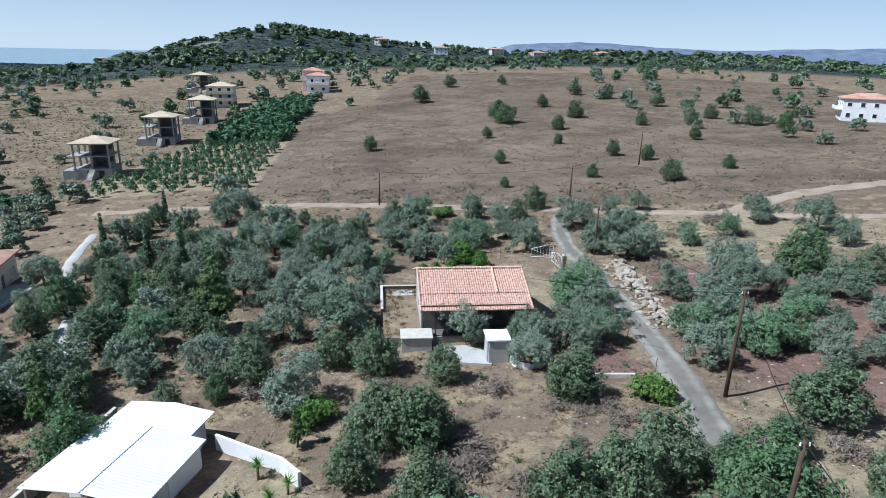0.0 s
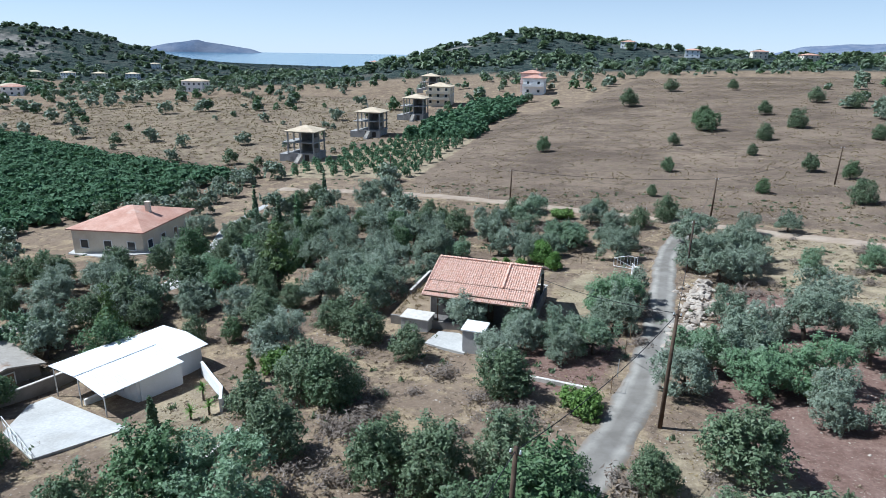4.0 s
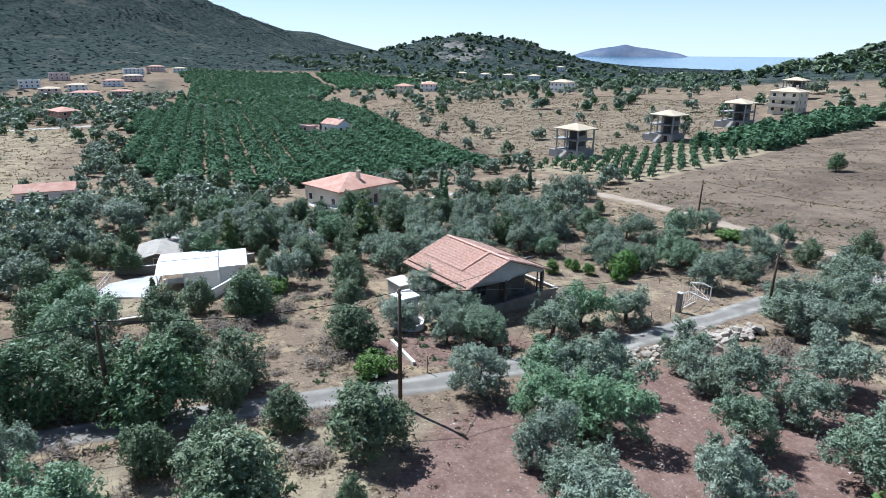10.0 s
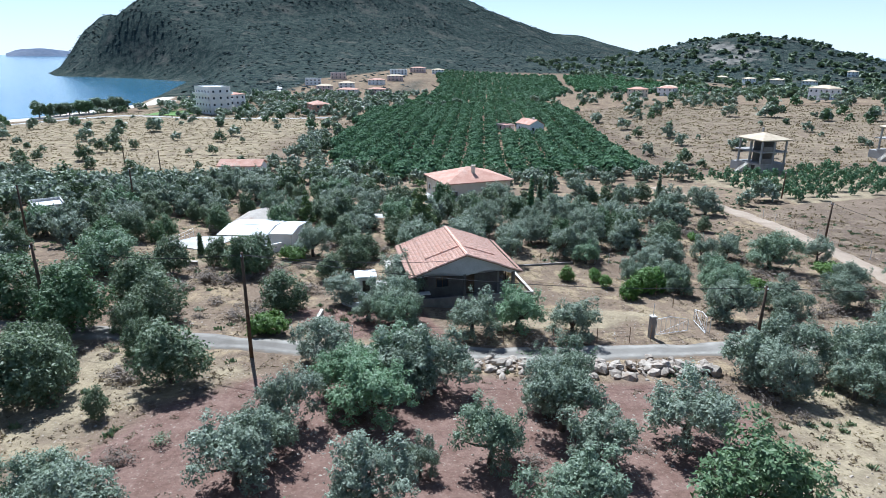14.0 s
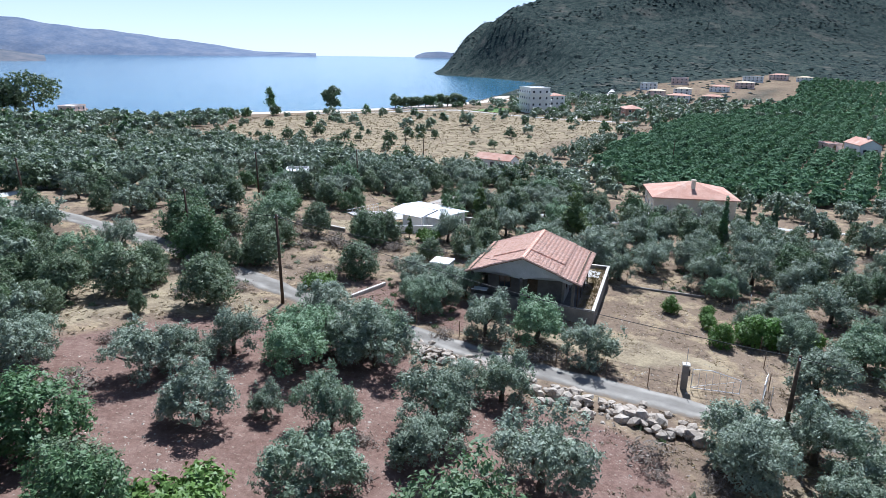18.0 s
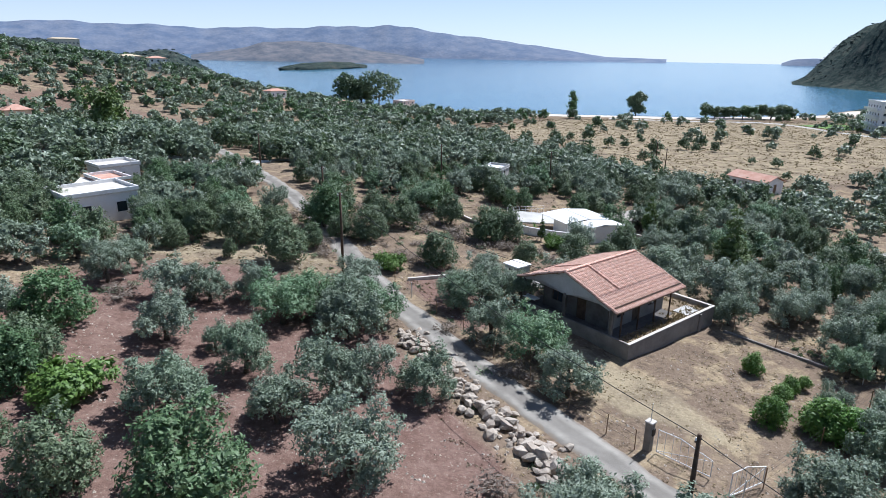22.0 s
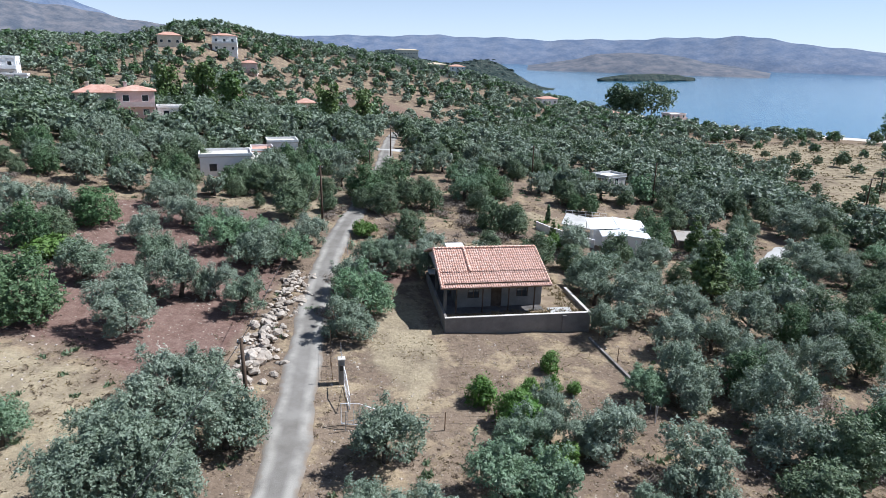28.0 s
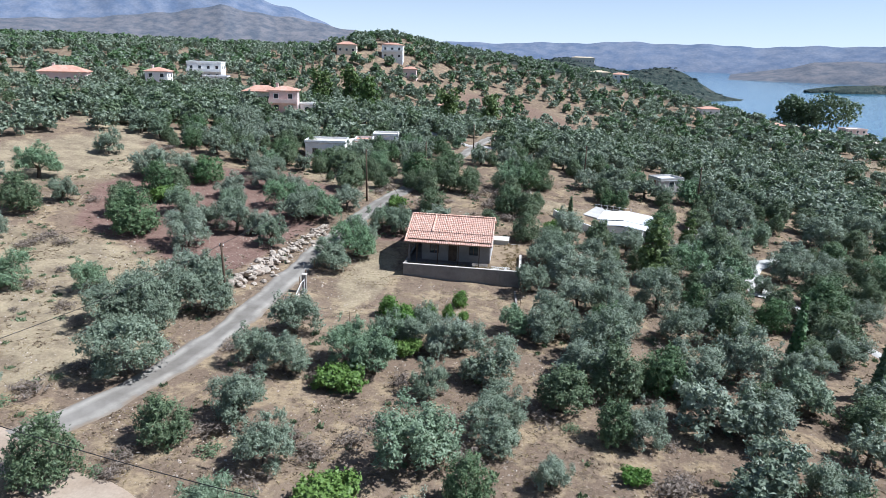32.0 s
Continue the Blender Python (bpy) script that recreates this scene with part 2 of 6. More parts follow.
# sea
water, nt, bs = material("sea_water", 0.12)
col = mix(nt, span(nt, noise_at(nt, 0.004, 4.0, 0.6, (1, 2.5, 1)), 0.35, 0.65), (0.03, 0.125, 0.215), (0.05, 0.17, 0.265))
nt.links.new(col, bs.inputs["Base Color"])
bs.inputs["Specular IOR Level"].default_value = 0.5
bump(nt, bs, noise_at(nt, 0.5, 6.0, 0.65), 0.35, 0.4)
WATER = water

# ground: dry earth, red soil, straw, scrub, by attributes of the sheet
ground_m, nt, bs = material("dry_ground", 1.0)
bs.inputs["Specular IOR Level"].default_value = 0.0


def zone(name):
    a = nt.nodes.new("ShaderNodeAttribute")
    a.attribute_name = name
    return a.outputs["Fac"]


coarse, mid, fine = noise_at(nt, 0.035, 6.0, 0.65), noise_at(nt, 0.35, 6.0, 0.7), noise_at(nt, 3.5, 5.0, 0.7)
col = mix(nt, span(nt, coarse, 0.35, 0.65), (0.158, 0.116, 0.084), (0.222, 0.168, 0.120))
col = mix(nt, span(nt, mid, 0.5, 0.6, 0.0, 0.85), col, (0.312, 0.242, 0.152))
col = mix(nt, span(nt, noise_at(nt, 0.9, 6.0, 0.75), 0.54, 0.62, 0.0, 0.85), col, (0.102, 0.078, 0.057))


def cover(col, name, tone, lo=0.35, hi=0.65, most=1.0):
    edge = maths(nt, "ADD", zone(name), span(nt, mid, 0, 1, -0.3, 0.3))
    return mix(nt, span(nt, edge, lo, hi, 0.0, most), col, tone)


col = cover(col, "field", mix(nt, span(nt, noise_at(nt, 0.45, 7.0, 0.75), 0.5, 0.62, 0.0, 0.75), mix(nt, span(nt, noise_at(nt, 0.05, 8.0, 0.72, (1, 1.5, 1)), 0.4, 0.6), (0.112, 0.085, 0.066), (0.20, 0.152, 0.112)), mix(nt, span(nt, coarse, 0.42, 0.6), (0.075, 0.062, 0.044), (0.29, 0.228, 0.16))))
col = cover(col, "straw", mix(nt, span(nt, mid, 0.35, 0.6), (0.19, 0.15, 0.105), (0.318, 0.262, 0.172)))
col = cover(col, "red", mix(nt, span(nt, noise_at(nt, 0.8, 6.0, 0.7), 0.35, 0.65), (0.142, 0.088, 0.070), (0.212, 0.142, 0.115)))
# far scrub: shade among the bushes and blue haze are put into its colours
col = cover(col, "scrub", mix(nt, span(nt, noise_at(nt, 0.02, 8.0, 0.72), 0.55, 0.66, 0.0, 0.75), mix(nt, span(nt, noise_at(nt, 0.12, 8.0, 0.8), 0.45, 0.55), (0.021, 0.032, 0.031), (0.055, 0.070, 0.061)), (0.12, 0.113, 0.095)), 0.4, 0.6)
rocky = maths(nt, "ADD", zone("bare"), span(nt, noise_at(nt, 0.022, 8.0, 0.68), 0.3, 0.7, -0.35, 0.35))
col = mix(nt, span(nt, rocky, 0.55, 0.72), col, mix(nt, span(nt, noise_at(nt, 0.05, 7.0, 0.75), 0.4, 0.6), (0.13, 0.125, 0.112), (0.25, 0.23, 0.20)))
col = mix(nt, span(nt, noise_at(nt, 5.0, 4.0, 0.7), 0.6, 0.66, 0.0, 0.6), col, (0.40, 0.345, 0.28))
col = cover(col, "beach", (0.62, 0.54, 0.44))
col = mix(nt, 0.5, col, mix(nt, span(nt, fine, 0.3, 0.7), (0.3, 0.3, 0.3), (0.7, 0.7, 0.7)), "OVERLAY")
nt.links.new(col, bs.inputs["Base Color"])
bump(nt, bs, maths(nt, "ADD", fine, maths(nt, "MULTIPLY", mid, 2.0)), 0.7, 0.12)
GROUND = ground_m


# ridges beyond the bay: aerial haze is painted into the base colours
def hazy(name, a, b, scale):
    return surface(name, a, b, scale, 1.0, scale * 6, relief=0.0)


HAZE_BLUE = hazy("hazed_mountain", (0.105, 0.14, 0.21), (0.175, 0.20, 0.255), 0.011)
# cape and foothills: brown rock with blue-grey haze put into its colour
HAZE_BROWN = hazy("hazed_cape", (0.085, 0.10, 0.125), (0.165, 0.16, 0.17), 0.022)
LAWN = surface("watered_lawn", (0.10, 0.18, 0.05), (0.15, 0.24, 0.07), 0.3, 0.95, 4)


# ---- lie of the land ----
SEA = -13.5
# low swells of the near land: centre x, y, radius, height
SWELLS = [(20, 45, 45, -6.27), (20, 90, 45, -2.51), (-20, 40, 50, 3.5), (-20, 90, 60, 2.87), (60, 20, 60, 5.25),
          (-80, 60, 80, -8.6), (-70, 150, 80, -1.64), (-70, 240, 70, -3.78), (30, 0, 70, 4.45), (-100, -50, 110, 7.54),
          (0, -120, 110, -8.3), (150, 0, 150, 3.57), (150, 150, 150, -15.51), (0, 300, 150, 10.26),
          (-19.5, 30.5, 9, -1.25), (40, 7, 13, -2.0), (33, -14, 11, -2.8), (-34, 28, 7, -1.2)]
# wide slopes and the hills round the valley: centre x, y, radius along x and y, height
SLOPES = [(104, -237, 26, 57, 15.4), (201, 350, 200, 201, 9), (-197, 249, 149, 151, 4.4), (-252, 50, 181, 181, -3.8), (-200, -150, 152, 149, -4.9), (-48, -402, 181, 179, 7.8),
    (218, -231, 109, 112, 3.1), (-140, -669, 40, 70, 25.8), (8, -712, 85, 94, 25.7), (349, 51, 249, 249, 24.3), (67, -357, 97, 87, 16.9), (-59, -249, 81, 80, -3.7),
    (315, -354, 183, 180, 17.4), (152, 521, 160, 160, 8.3)]
HILLS = [(-171, 646, 92, 123, 35.7), (-83, 698, 98, 120, 10.6), (181, 765, 185, 147, 16.2), (485, 799, 306, 199, 20.3), (906, 596, 300, 299, 14.2), (-867, 625, 130, 107, 43.9),
    (-985, 766, 169, 159, 23.3), (-1163, -372, 278, 372, 114), (-1423, 49, 206, 213, 111.6), (-1667, 338, 236, 132, 100.5), (-1844, 641, 215, 180, 79.5), (809, -302, 277, 281, 18.1),
    (-1359, -62, 140, 138, 95.6), (15, 629, 59, 41, 4.7), (9, -620, 26, 61, 13.7), (-1133, -375, 140, -35, -77), (-421, 701, 119, 99, 1.1)]
BAY = [(-931, -392), (-860, -273), (-740, -160), (-500, -118), (-383, -100), (-290, -126), (-225, -175), (-190, -200),
       (-162, -240), (-150, -320), (-128, -400), (-105, -480), (-118, -565), (-185, -640), (-200, -690), (-150, -760), (0, -840), (400, -1100),
       (3000, -3500), (3000, -9000), (-9000, -9000), (-9000, -900), (-1500, -560), (-1100, -480)]
GULF = [(-9000, 1700), (-1500, 1350), (-900, 1200), (-300, 1150), (200, 1500), (1500, 3200), (2500, 9000), (-9000, 9000)]


def shore(x, y, poly):
    """Distance to a stretch of water: positive on land, negative in the water."""
    far, inside = np.full(x.shape, 1e9), np.zeros(x.shape, bool)
    for (ax, ay), (bx, by) in zip(poly, poly[1:] + poly[:1]):
        dx, dy = bx - ax, by - ay
        k = np.clip(((x - ax) * dx + (y - ay) * dy) / (dx * dx + dy * dy), 0, 1)
        far = np.minimum(far, np.hypot(x - ax - k * dx, y - ay - k * dy))
        if dy:
            inside ^= ((ay > y) != (by > y)) & (x < ax + (y - ay) * dx / dy)
    return np.where(inside, -far, far)


def land(x, y):
    """Height of the ground."""
    x, y = np.asarray(x, float), np.asarray(y, float)
    z = np.full(x.shape, -10.0)
    for a, b, r, h in SWELLS:
        z = z + h * np.exp(-((x - a) ** 2 + (y - b) ** 2) / (2 * r * r))
    for a, b, r, s, h in SLOPES + HILLS:
        z = z + h * np.exp(-(((x - a) / r) ** 2 + ((y - b) / s) ** 2) / 2)
    d = np.minimum(shore(x, y, BAY), shore(x, y, GULF))
    k = np.clip(d / 90, 0, 1)
    k = k * k * (3 - 2 * k)
    wet = SEA + 0.5 + np.clip(d, 0, 12) * 0.05
    return np.where(d > 0, wet + (np.maximum(z, -12.3) - wet) * k, np.maximum(SEA + 0.5 + d * 0.12, -19))


# ---- mesh helpers ----
def mesh_ob(name, verts, faces, mat, parent=None, smooth=False, label=""):
    me = bpy.data.meshes.new(name)
    me.from_pydata(verts, [], faces)
    me.materials.append(mat)
    if smooth:
        me.polygons.foreach_set("use_smooth", [True] * len(me.polygons))
    ob = new(name, me)
    ob.parent = parent
    if label:
        ob["label"] = label
    return ob


def leaves_mesh(name, leaves, mat):
    """A mesh of loose three-cornered leaf sprays from an array (n, 3, 3)."""
    n = len(leaves)
    me = bpy.data.meshes.new(name)
    me.vertices.add(3 * n)
    me.vertices.foreach_set("co", np.ascontiguousarray(leaves, np.float32).ravel())
    me.loops.add(3 * n)
    me.loops.foreach_set("vertex_index", np.arange(3 * n, dtype=np.int32))
    me.polygons.add(n)
    me.polygons.foreach_set("loop_start", np.arange(0, 3 * n, 3, dtype=np.int32))
    me.update(calc_edges=True)
    me.materials.append(mat)
    return me


def part(name, bm, mat, parent, label="", smooth=False):
    me = bpy.data.meshes.new(name)
    bm.to_mesh(me)
    bm.free()
    me.materials.append(mat)
    if smooth:
        me.polygons.foreach_set("use_smooth", [True] * len(me.polygons))
    ob = new(name, me)
    ob.parent = parent
    if label:
        ob["label"] = label
    return ob


def thing(name, m, label, category, group="", kind=""):
    ob = new(name)
    ob.empty_display_size = 0.2
    ob.matrix_world = m
    return tagged(ob, label, category, group, kind)


def add_box(bm, x0, x1, y0, y1, z0, z1, bevel=0.0, turn=None):
    m = Matrix.Translation(((x0 + x1) / 2, (y0 + y1) / 2, (z0 + z1) / 2)) @ Matrix.Diagonal((x1 - x0, y1 - y0, z1 - z0, 1))
    if turn is not None:
        m = turn @ m
    made = bmesh.ops.create_cube(bm, size=1, matrix=m)
    if bevel:
        edges = list({e for v in made["verts"] for e in v.link_edges})
        bmesh.ops.bevel(bm, geom=edges, offset=bevel, segments=1, affect="EDGES")
    return bm


def box(x0, x1, y0, y1, z0, z1, bevel=0.0):
    return add_box(bmesh.new(), x0, x1, y0, y1, z0, z1, bevel)


def boxes(*rows, bevel=0.0):
    bm = bmesh.new()
    for r in rows:
        add_box(bm, *r, bevel=bevel)
    return bm


def add_tube(bm, pts, radii, sides=7, caps=True):
    pts = [Vector(p) for p in pts]
    rings = []
    side = None
    for i, (p, r) in enumerate(zip(pts, radii)):
        way = (pts[min(i + 1, len(pts) - 1)] - pts[max(i - 1, 0)]).normalized()
        side = way.orthogonal().normalized() if side is None else (side - way * side.dot(way)).normalized()
        up = way.cross(side)
        rings.append([bm.verts.new(p + r * (math.cos(a) * side + math.sin(a) * up)) for a in [2 * math.pi * k / sides for k in range(sides)]])
    for a, b in zip(rings, rings[1:]):
        for k in range(sides):
            bm.faces.new((a[k], a[(k + 1) % sides], b[(k + 1) % sides], b[k]))
    if caps:
        bm.faces.new(rings[0][::-1])
        bm.faces.new(rings[-1])
    return bm


def tube(pts, radii, sides=7):
    if isinstance(radii, (int, float)):
        radii = [radii] * len(pts)
    return add_tube(bmesh.new(), pts, radii, sides)


def gz(x, y):
    return float(land(np.array([float(x)]), np.array([float(y)]))[0])


def inside(x, y, poly, soft=4.0):
    """1 well inside a plot, 0 well outside, soft at its edge."""
    return np.clip(0.5 - shore(x, y, poly) / soft, 0, 1)


# ---- plots of land ----
NORTH_FIELD = [(-30, 110), (-36, 122), (-43, 222), (-24, 246), (-10, 345), (75, 352), (170, 295), (190, 200), (150, 115), (66, 96), (22, 103)]
WEST_FIELD = [(-78, 4), (-72, -14), (-98, -45), (-92, -108), (-140, -128), (-190, -150), (-240, -130), (-330, -70), (-300, 0), (-225, 42), (-160, 20), (-110, 22)]
HOUSE_FIELD = [(-82, 122), (-70, 150), (-72, 215), (-100, 260), (-190, 270), (-270, 200), (-230, 140), (-160, 132)]
ORCHARD_PLOT = [(-78, 118), (-82, 50), (-100, 38), (-150, 34), (-300, 50), (-300, 140), (-250, 150), (-160, 128)]
FAR_ORCHARD = [(-310, 62), (-306, 150), (-420, 205), (-640, 260), (-690, 130), (-480, 112)]
YOUNG_PLOT = [(-70, 117), (-36, 122), (-41, 178), (-62, 172), (-74, 140)]
GREEN_STRIP = [(-41, 178), (-44, 225), (-48, 262), (-66, 250), (-68, 212), (-62, 172)]
RED_SOIL = [(23, 38), (27.5, 32.5), (38, 28), (52, 36), (56, 50), (48, 64), (36, 66), (28, 71), (24.5, 67), (22.5, 48)]
RED_PATCH = [(9, 38.5), (15.5, 40.5), (16, 52), (9, 50)]
YARD = [(-6, 61), (8, 62), (9, 50), (16.6, 50), (17, 71), (14, 76), (-6, 75)]
PATH_YARD = [(9.5, 56), (13, 55), (13.5, 66), (10, 72), (8, 66)]
SOUTH_PLOT = [(-4, 20), (15, 24), (16, 38), (4, 41), (-4, 34)]
SHED_YARD = [(-13, 23), (-5, 20.5), (-5, 27), (-9, 29.5), (-14.5, 33.5), (-13.5, 27)]
EAST_CLEARING = [(55, 30), (75, 25), (85, 45), (66, 58), (54, 50)]
NORTH_SCRUB = [(60, 300), (70, 175), (120, 128), (192, 120), (195, 200), (172, 297), (90, 345)]
STRAW_SOUTH = [(19, 10), (34, 8), (36, 26), (26, 32), (22.5, 38), (20, 34), (18, 22)]
VALLEY = [(-280, 40), (-700, 100), (-740, 330), (-560, 430), (-300, 430), (-200, 300)]
VALLEY_ORCHARD = [(-430, 212), (-650, 275), (-680, 345), (-450, 335), (-380, 300)]
DRIVE_LINE = [(-44, 31), (-38, 37), (-34.5, 42.5), (-33.0, 53)]
PATH_LINE = [(-33.0, 44), (-36, 54), (-42, 66), (-48, 76), (-53, 92)]
HILL_BARE = [(-22, -82), (-8, -90), (15, -130), (45, -150), (52, -200), (30, -225), (10, -205), (-12, -170), (-18, -130)]
EAST_STRAW = [(21.5, 90), (24, 77), (33, 69.5), (40, 67), (62, 68), (64, 82), (46, 90), (30, 95.5)]
PALE_PATCH = [(64, 36), (92, 14), (88, 0), (66, 18)]
HAMLET = [(-265, -12), (-262, 14), (-300, 55), (-420, 60), (-560, 85), (-700, 145), (-700, 95), (-570, 0), (-400, -30), (-330, -70), (-290, -70)]
SOUTH_EAST_WOOD = [(17, -70), (80, -100), (110, -50), (100, 10), (66, 24), (50, 30), (40, 27), (27, 26), (20, 14)]
SOUTH_WEST_WOOD = [(6, -90), (-60, -110), (-80, -40), (-62, 10), (-30, 14), (-2, 12), (10, 0)]
WEST_WOOD = [(-70, 12), (-22, 16), (-24, 36), (-14, 46), (-13, 80), (-30, 98), (-48, 98), (-78, 52)]
ROAD_LINE = [(9, -70), (11, -40), (13.0, 0), (14.4, 15), (15.9, 26), (17.6, 36), (18.5, 46), (18.8, 58), (18.5, 70), (18.3, 80), (18.9, 88), (20.4, 95), (22.6, 99.5)]
TRACK_LINE = [(-60, 106), (-28, 106.8), (-10, 105.5), (1, 103.8), (11, 102), (22, 99.5), (33, 96), (46, 91.5), (63, 84), (85, 78), (140, 70)]
FIELD_TRACK = [(46, 92), (58, 99), (75, 104), (110, 108), (160, 112)]

# ---- ground: one sheet, finer near the houses ----
def grid_lines(a, b, step, grow, far):
    mid = list(np.arange(a, b + 1e-6, step))
    out, s, v = [], step, 0.0
    while v < far:
        s *= grow
        v += s
        out.append(v)
    return np.array([a - v for v in reversed(out)] + mid + [b + v for v in out])


def rough_land(x, y):
    """Ground with small unevenness near and rocky relief on the far hills."""
    z = land(x, y)
    near = 0.10 * np.sin(0.9 * x + 1.3 * np.sin(0.37 * y)) * np.sin(0.8 * y + 1.1 * np.sin(0.41 * x))
    high = np.clip((z - 22) / 60, 0, 1)
    ridges = np.sin(x / 61 + 2 * np.sin(y / 97)) * np.sin(y / 53 + 2 * np.sin(x / 83)) + 0.5 * np.sin(x / 23 + y / 31)
    return z + near + high * 7 * ridges


xs, ys = grid_lines(-46, 66, 1.1, 1.034, 4850), grid_lines(8, 116, 1.1, 1.034, 4850)
gx, gy = np.meshgrid(xs, ys)
gzz = rough_land(gx, gy)
nx, ny = len(xs), len(ys)
me = bpy.data.meshes.new("ground")
me.vertices.add(nx * ny)
me.vertices.foreach_set("co", np.stack([gx, gy, gzz], -1).astype(np.float32).ravel())
k = (np.arange(ny - 1)[:, None] * nx + np.arange(nx - 1)[None, :]).ravel()
quad = np.stack([k, k + 1, k + 1 + nx, k + nx], -1).astype(np.int32)
me.loops.add(quad.size)
me.loops.foreach_set("vertex_index", quad.ravel())
me.polygons.add(len(quad))
me.polygons.foreach_set("loop_start", np.arange(0, quad.size, 4, dtype=np.int32))
me.polygons.foreach_set("use_smooth", np.ones(len(quad), bool))
me.update(calc_edges=True)
me.materials.append(GROUND)
px, py = gx.ravel(), gy.ravel()
dist = np.hypot(px - 10, py - 55)
coast = np.minimum(shore(px, py, BAY), shore(px, py, GULF))
height = gzz.ravel()
zones = {
    "field": np.maximum.reduce([inside(px, py, NORTH_FIELD, 3), inside(px, py, WEST_FIELD, 10), inside(px, py, HOUSE_FIELD, 12)]),
    "straw": np.maximum.reduce([0.34 * inside(px, py, YARD, 2), inside(px, py, PATH_YARD, 2), inside(px, py, YOUNG_PLOT, 3), 0.12 * inside(px, py, SOUTH_PLOT, 5), inside(px, py, EAST_STRAW, 4), 0.9 * inside(px, py, STRAW_SOUTH, 5), inside(px, py, PALE_PATCH, 6),
                                inside(px, py, SHED_YARD, 2), 0.7 * inside(px, py, EAST_CLEARING, 8), 0.62 * inside(px, py, WEST_FIELD, 25), 0.45 * inside(px, py, HOUSE_FIELD, 12)]),
    "red": np.maximum.reduce([inside(px, py, RED_SOIL, 4), inside(px, py, RED_PATCH, 2), 0.52 * inside(px, py, HILL_BARE, 12)]),
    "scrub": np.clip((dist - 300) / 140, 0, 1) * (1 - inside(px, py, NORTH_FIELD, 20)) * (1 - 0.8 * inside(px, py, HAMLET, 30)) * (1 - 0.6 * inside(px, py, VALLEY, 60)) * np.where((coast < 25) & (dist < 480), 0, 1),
    "bare": np.clip((height - 70) / 200, 0, 0.42) + sum(k * np.clip(1.3 - np.hypot((px - a) / r, (py - b) / s), 0, 1) for a, b, r, s, k in ((-800, 540, 170, 80, 0.62), (-190, 590, 150, 90, 0.5), (-60, -480, 90, 120, 0.45))),
    "beach": np.clip(1.2 - np.abs(coast - 6) / 9, 0, 1) * np.where(dist < 480, 1, 0) * np.where(coast > -20, 1, 0),
}
for name, values in zones.items():
    me.attributes.new(name, "FLOAT", "POINT").data.foreach_set("value", values.astype(np.float32))
ground = tagged(new("ground", me), "dry sloping land with red soil, stubble fields and scrub hills", "ground", kind="structure")

# sea: a wide sheet whose far rim rises to the true horizon
rings = [0.0, 1500.0, 2200.0, 2800.0, 3300.0, 3800.0, 4200.0, 4500.0, 4750.0, 4930.0]
verts, faces = [], []
for r in rings[1:]:
    rise = 15.0 * max(0.0, (r - 1500) / 3430) ** 2
    verts += [(20 + r * math.cos(math.pi * k / 48), 60 + r * math.sin(math.pi * k / 48), SEA + rise) for k in range(96)]
faces.append(tuple(range(96)))
for i in range(len(rings) - 2):
    faces += [(96 * i + k, 96 * i + (k + 1) % 96, 96 * (i + 1) + (k + 1) % 96, 96 * (i + 1) + k) for k in range(96)]
sea = mesh_ob("water", verts, faces, WATER)
tagged(sea, "calm blue sea in a wide bay", "sea", kind="structure")


def smooth_line(line, step=1.0):
    """Points along a smooth curve through the corners of a line."""
    pts = [Vector((*p, 0)) for p in line]
    out = []
    for i in range(len(pts) - 1):
        p0, p1, p2, p3 = pts[max(i - 1, 0)], pts[i], pts[i + 1], pts[min(i + 2, len(pts) - 1)]
        n = max(2, int((p2 - p1).length / step))
        for j in range(n):
            t = j / n
            out.append(0.5 * (2 * p1 + (p2 - p0) * t + (2 * p0 - 5 * p1 + 4 * p2 - p3) * t * t + (3 * p1 - p0 - 3 * p2 + p3) * t ** 3))
    return out + [pts[-1]]


def ribbon(name, line, width, mat, label, lift=0.06, cells=8):
    pts = smooth_line(line)
    verts, faces, across = [], [], []
    for i, p in enumerate(pts):
        way = (pts[min(i + 1, len(pts) - 1)] - pts[max(i - 1, 0)]).normalized()
        side = Vector((way.y, -way.x, 0))
        w = width / 2 * (1 + 0.07 * math.sin(i * 0.7) + 0.05 * math.sin(i * 1.9))
        for j in range(cells + 1):
            u = 2 * j / cells - 1
            q = p + side * u * w
            verts.append((q.x, q.y, float(rough_land(np.array([q.x]), np.array([q.y]))[0]) + (lift if abs(u) < 0.99 else -0.12) + 0.04 * (1 - u * u)))
            across.append(u)
        if i:
            a, b = (i - 1) * (cells + 1), i * (cells + 1)
            faces += [(a + j, a + j + 1, b + j + 1, b + j) for j in range(cells)]
    ob = mesh_ob(name, verts, faces, mat, smooth=True)
    ob.data.attributes.new("across", "FLOAT", "POINT").data.foreach_set("value", across)
    return tagged(ob, label, "road", kind="structure")


ribbon("road", ROAD_LINE, 3.25, GRAVEL, "narrow grey gravel lane with paler wheel tracks")
ribbon("road_track", TRACK_LINE, 3.1, TRACK, "pale dirt track along the field edge", 0.08)
ribbon("road_field", FIELD_TRACK, 4.5, TRACK, "wide pale dirt track across the stubble", 0.07)

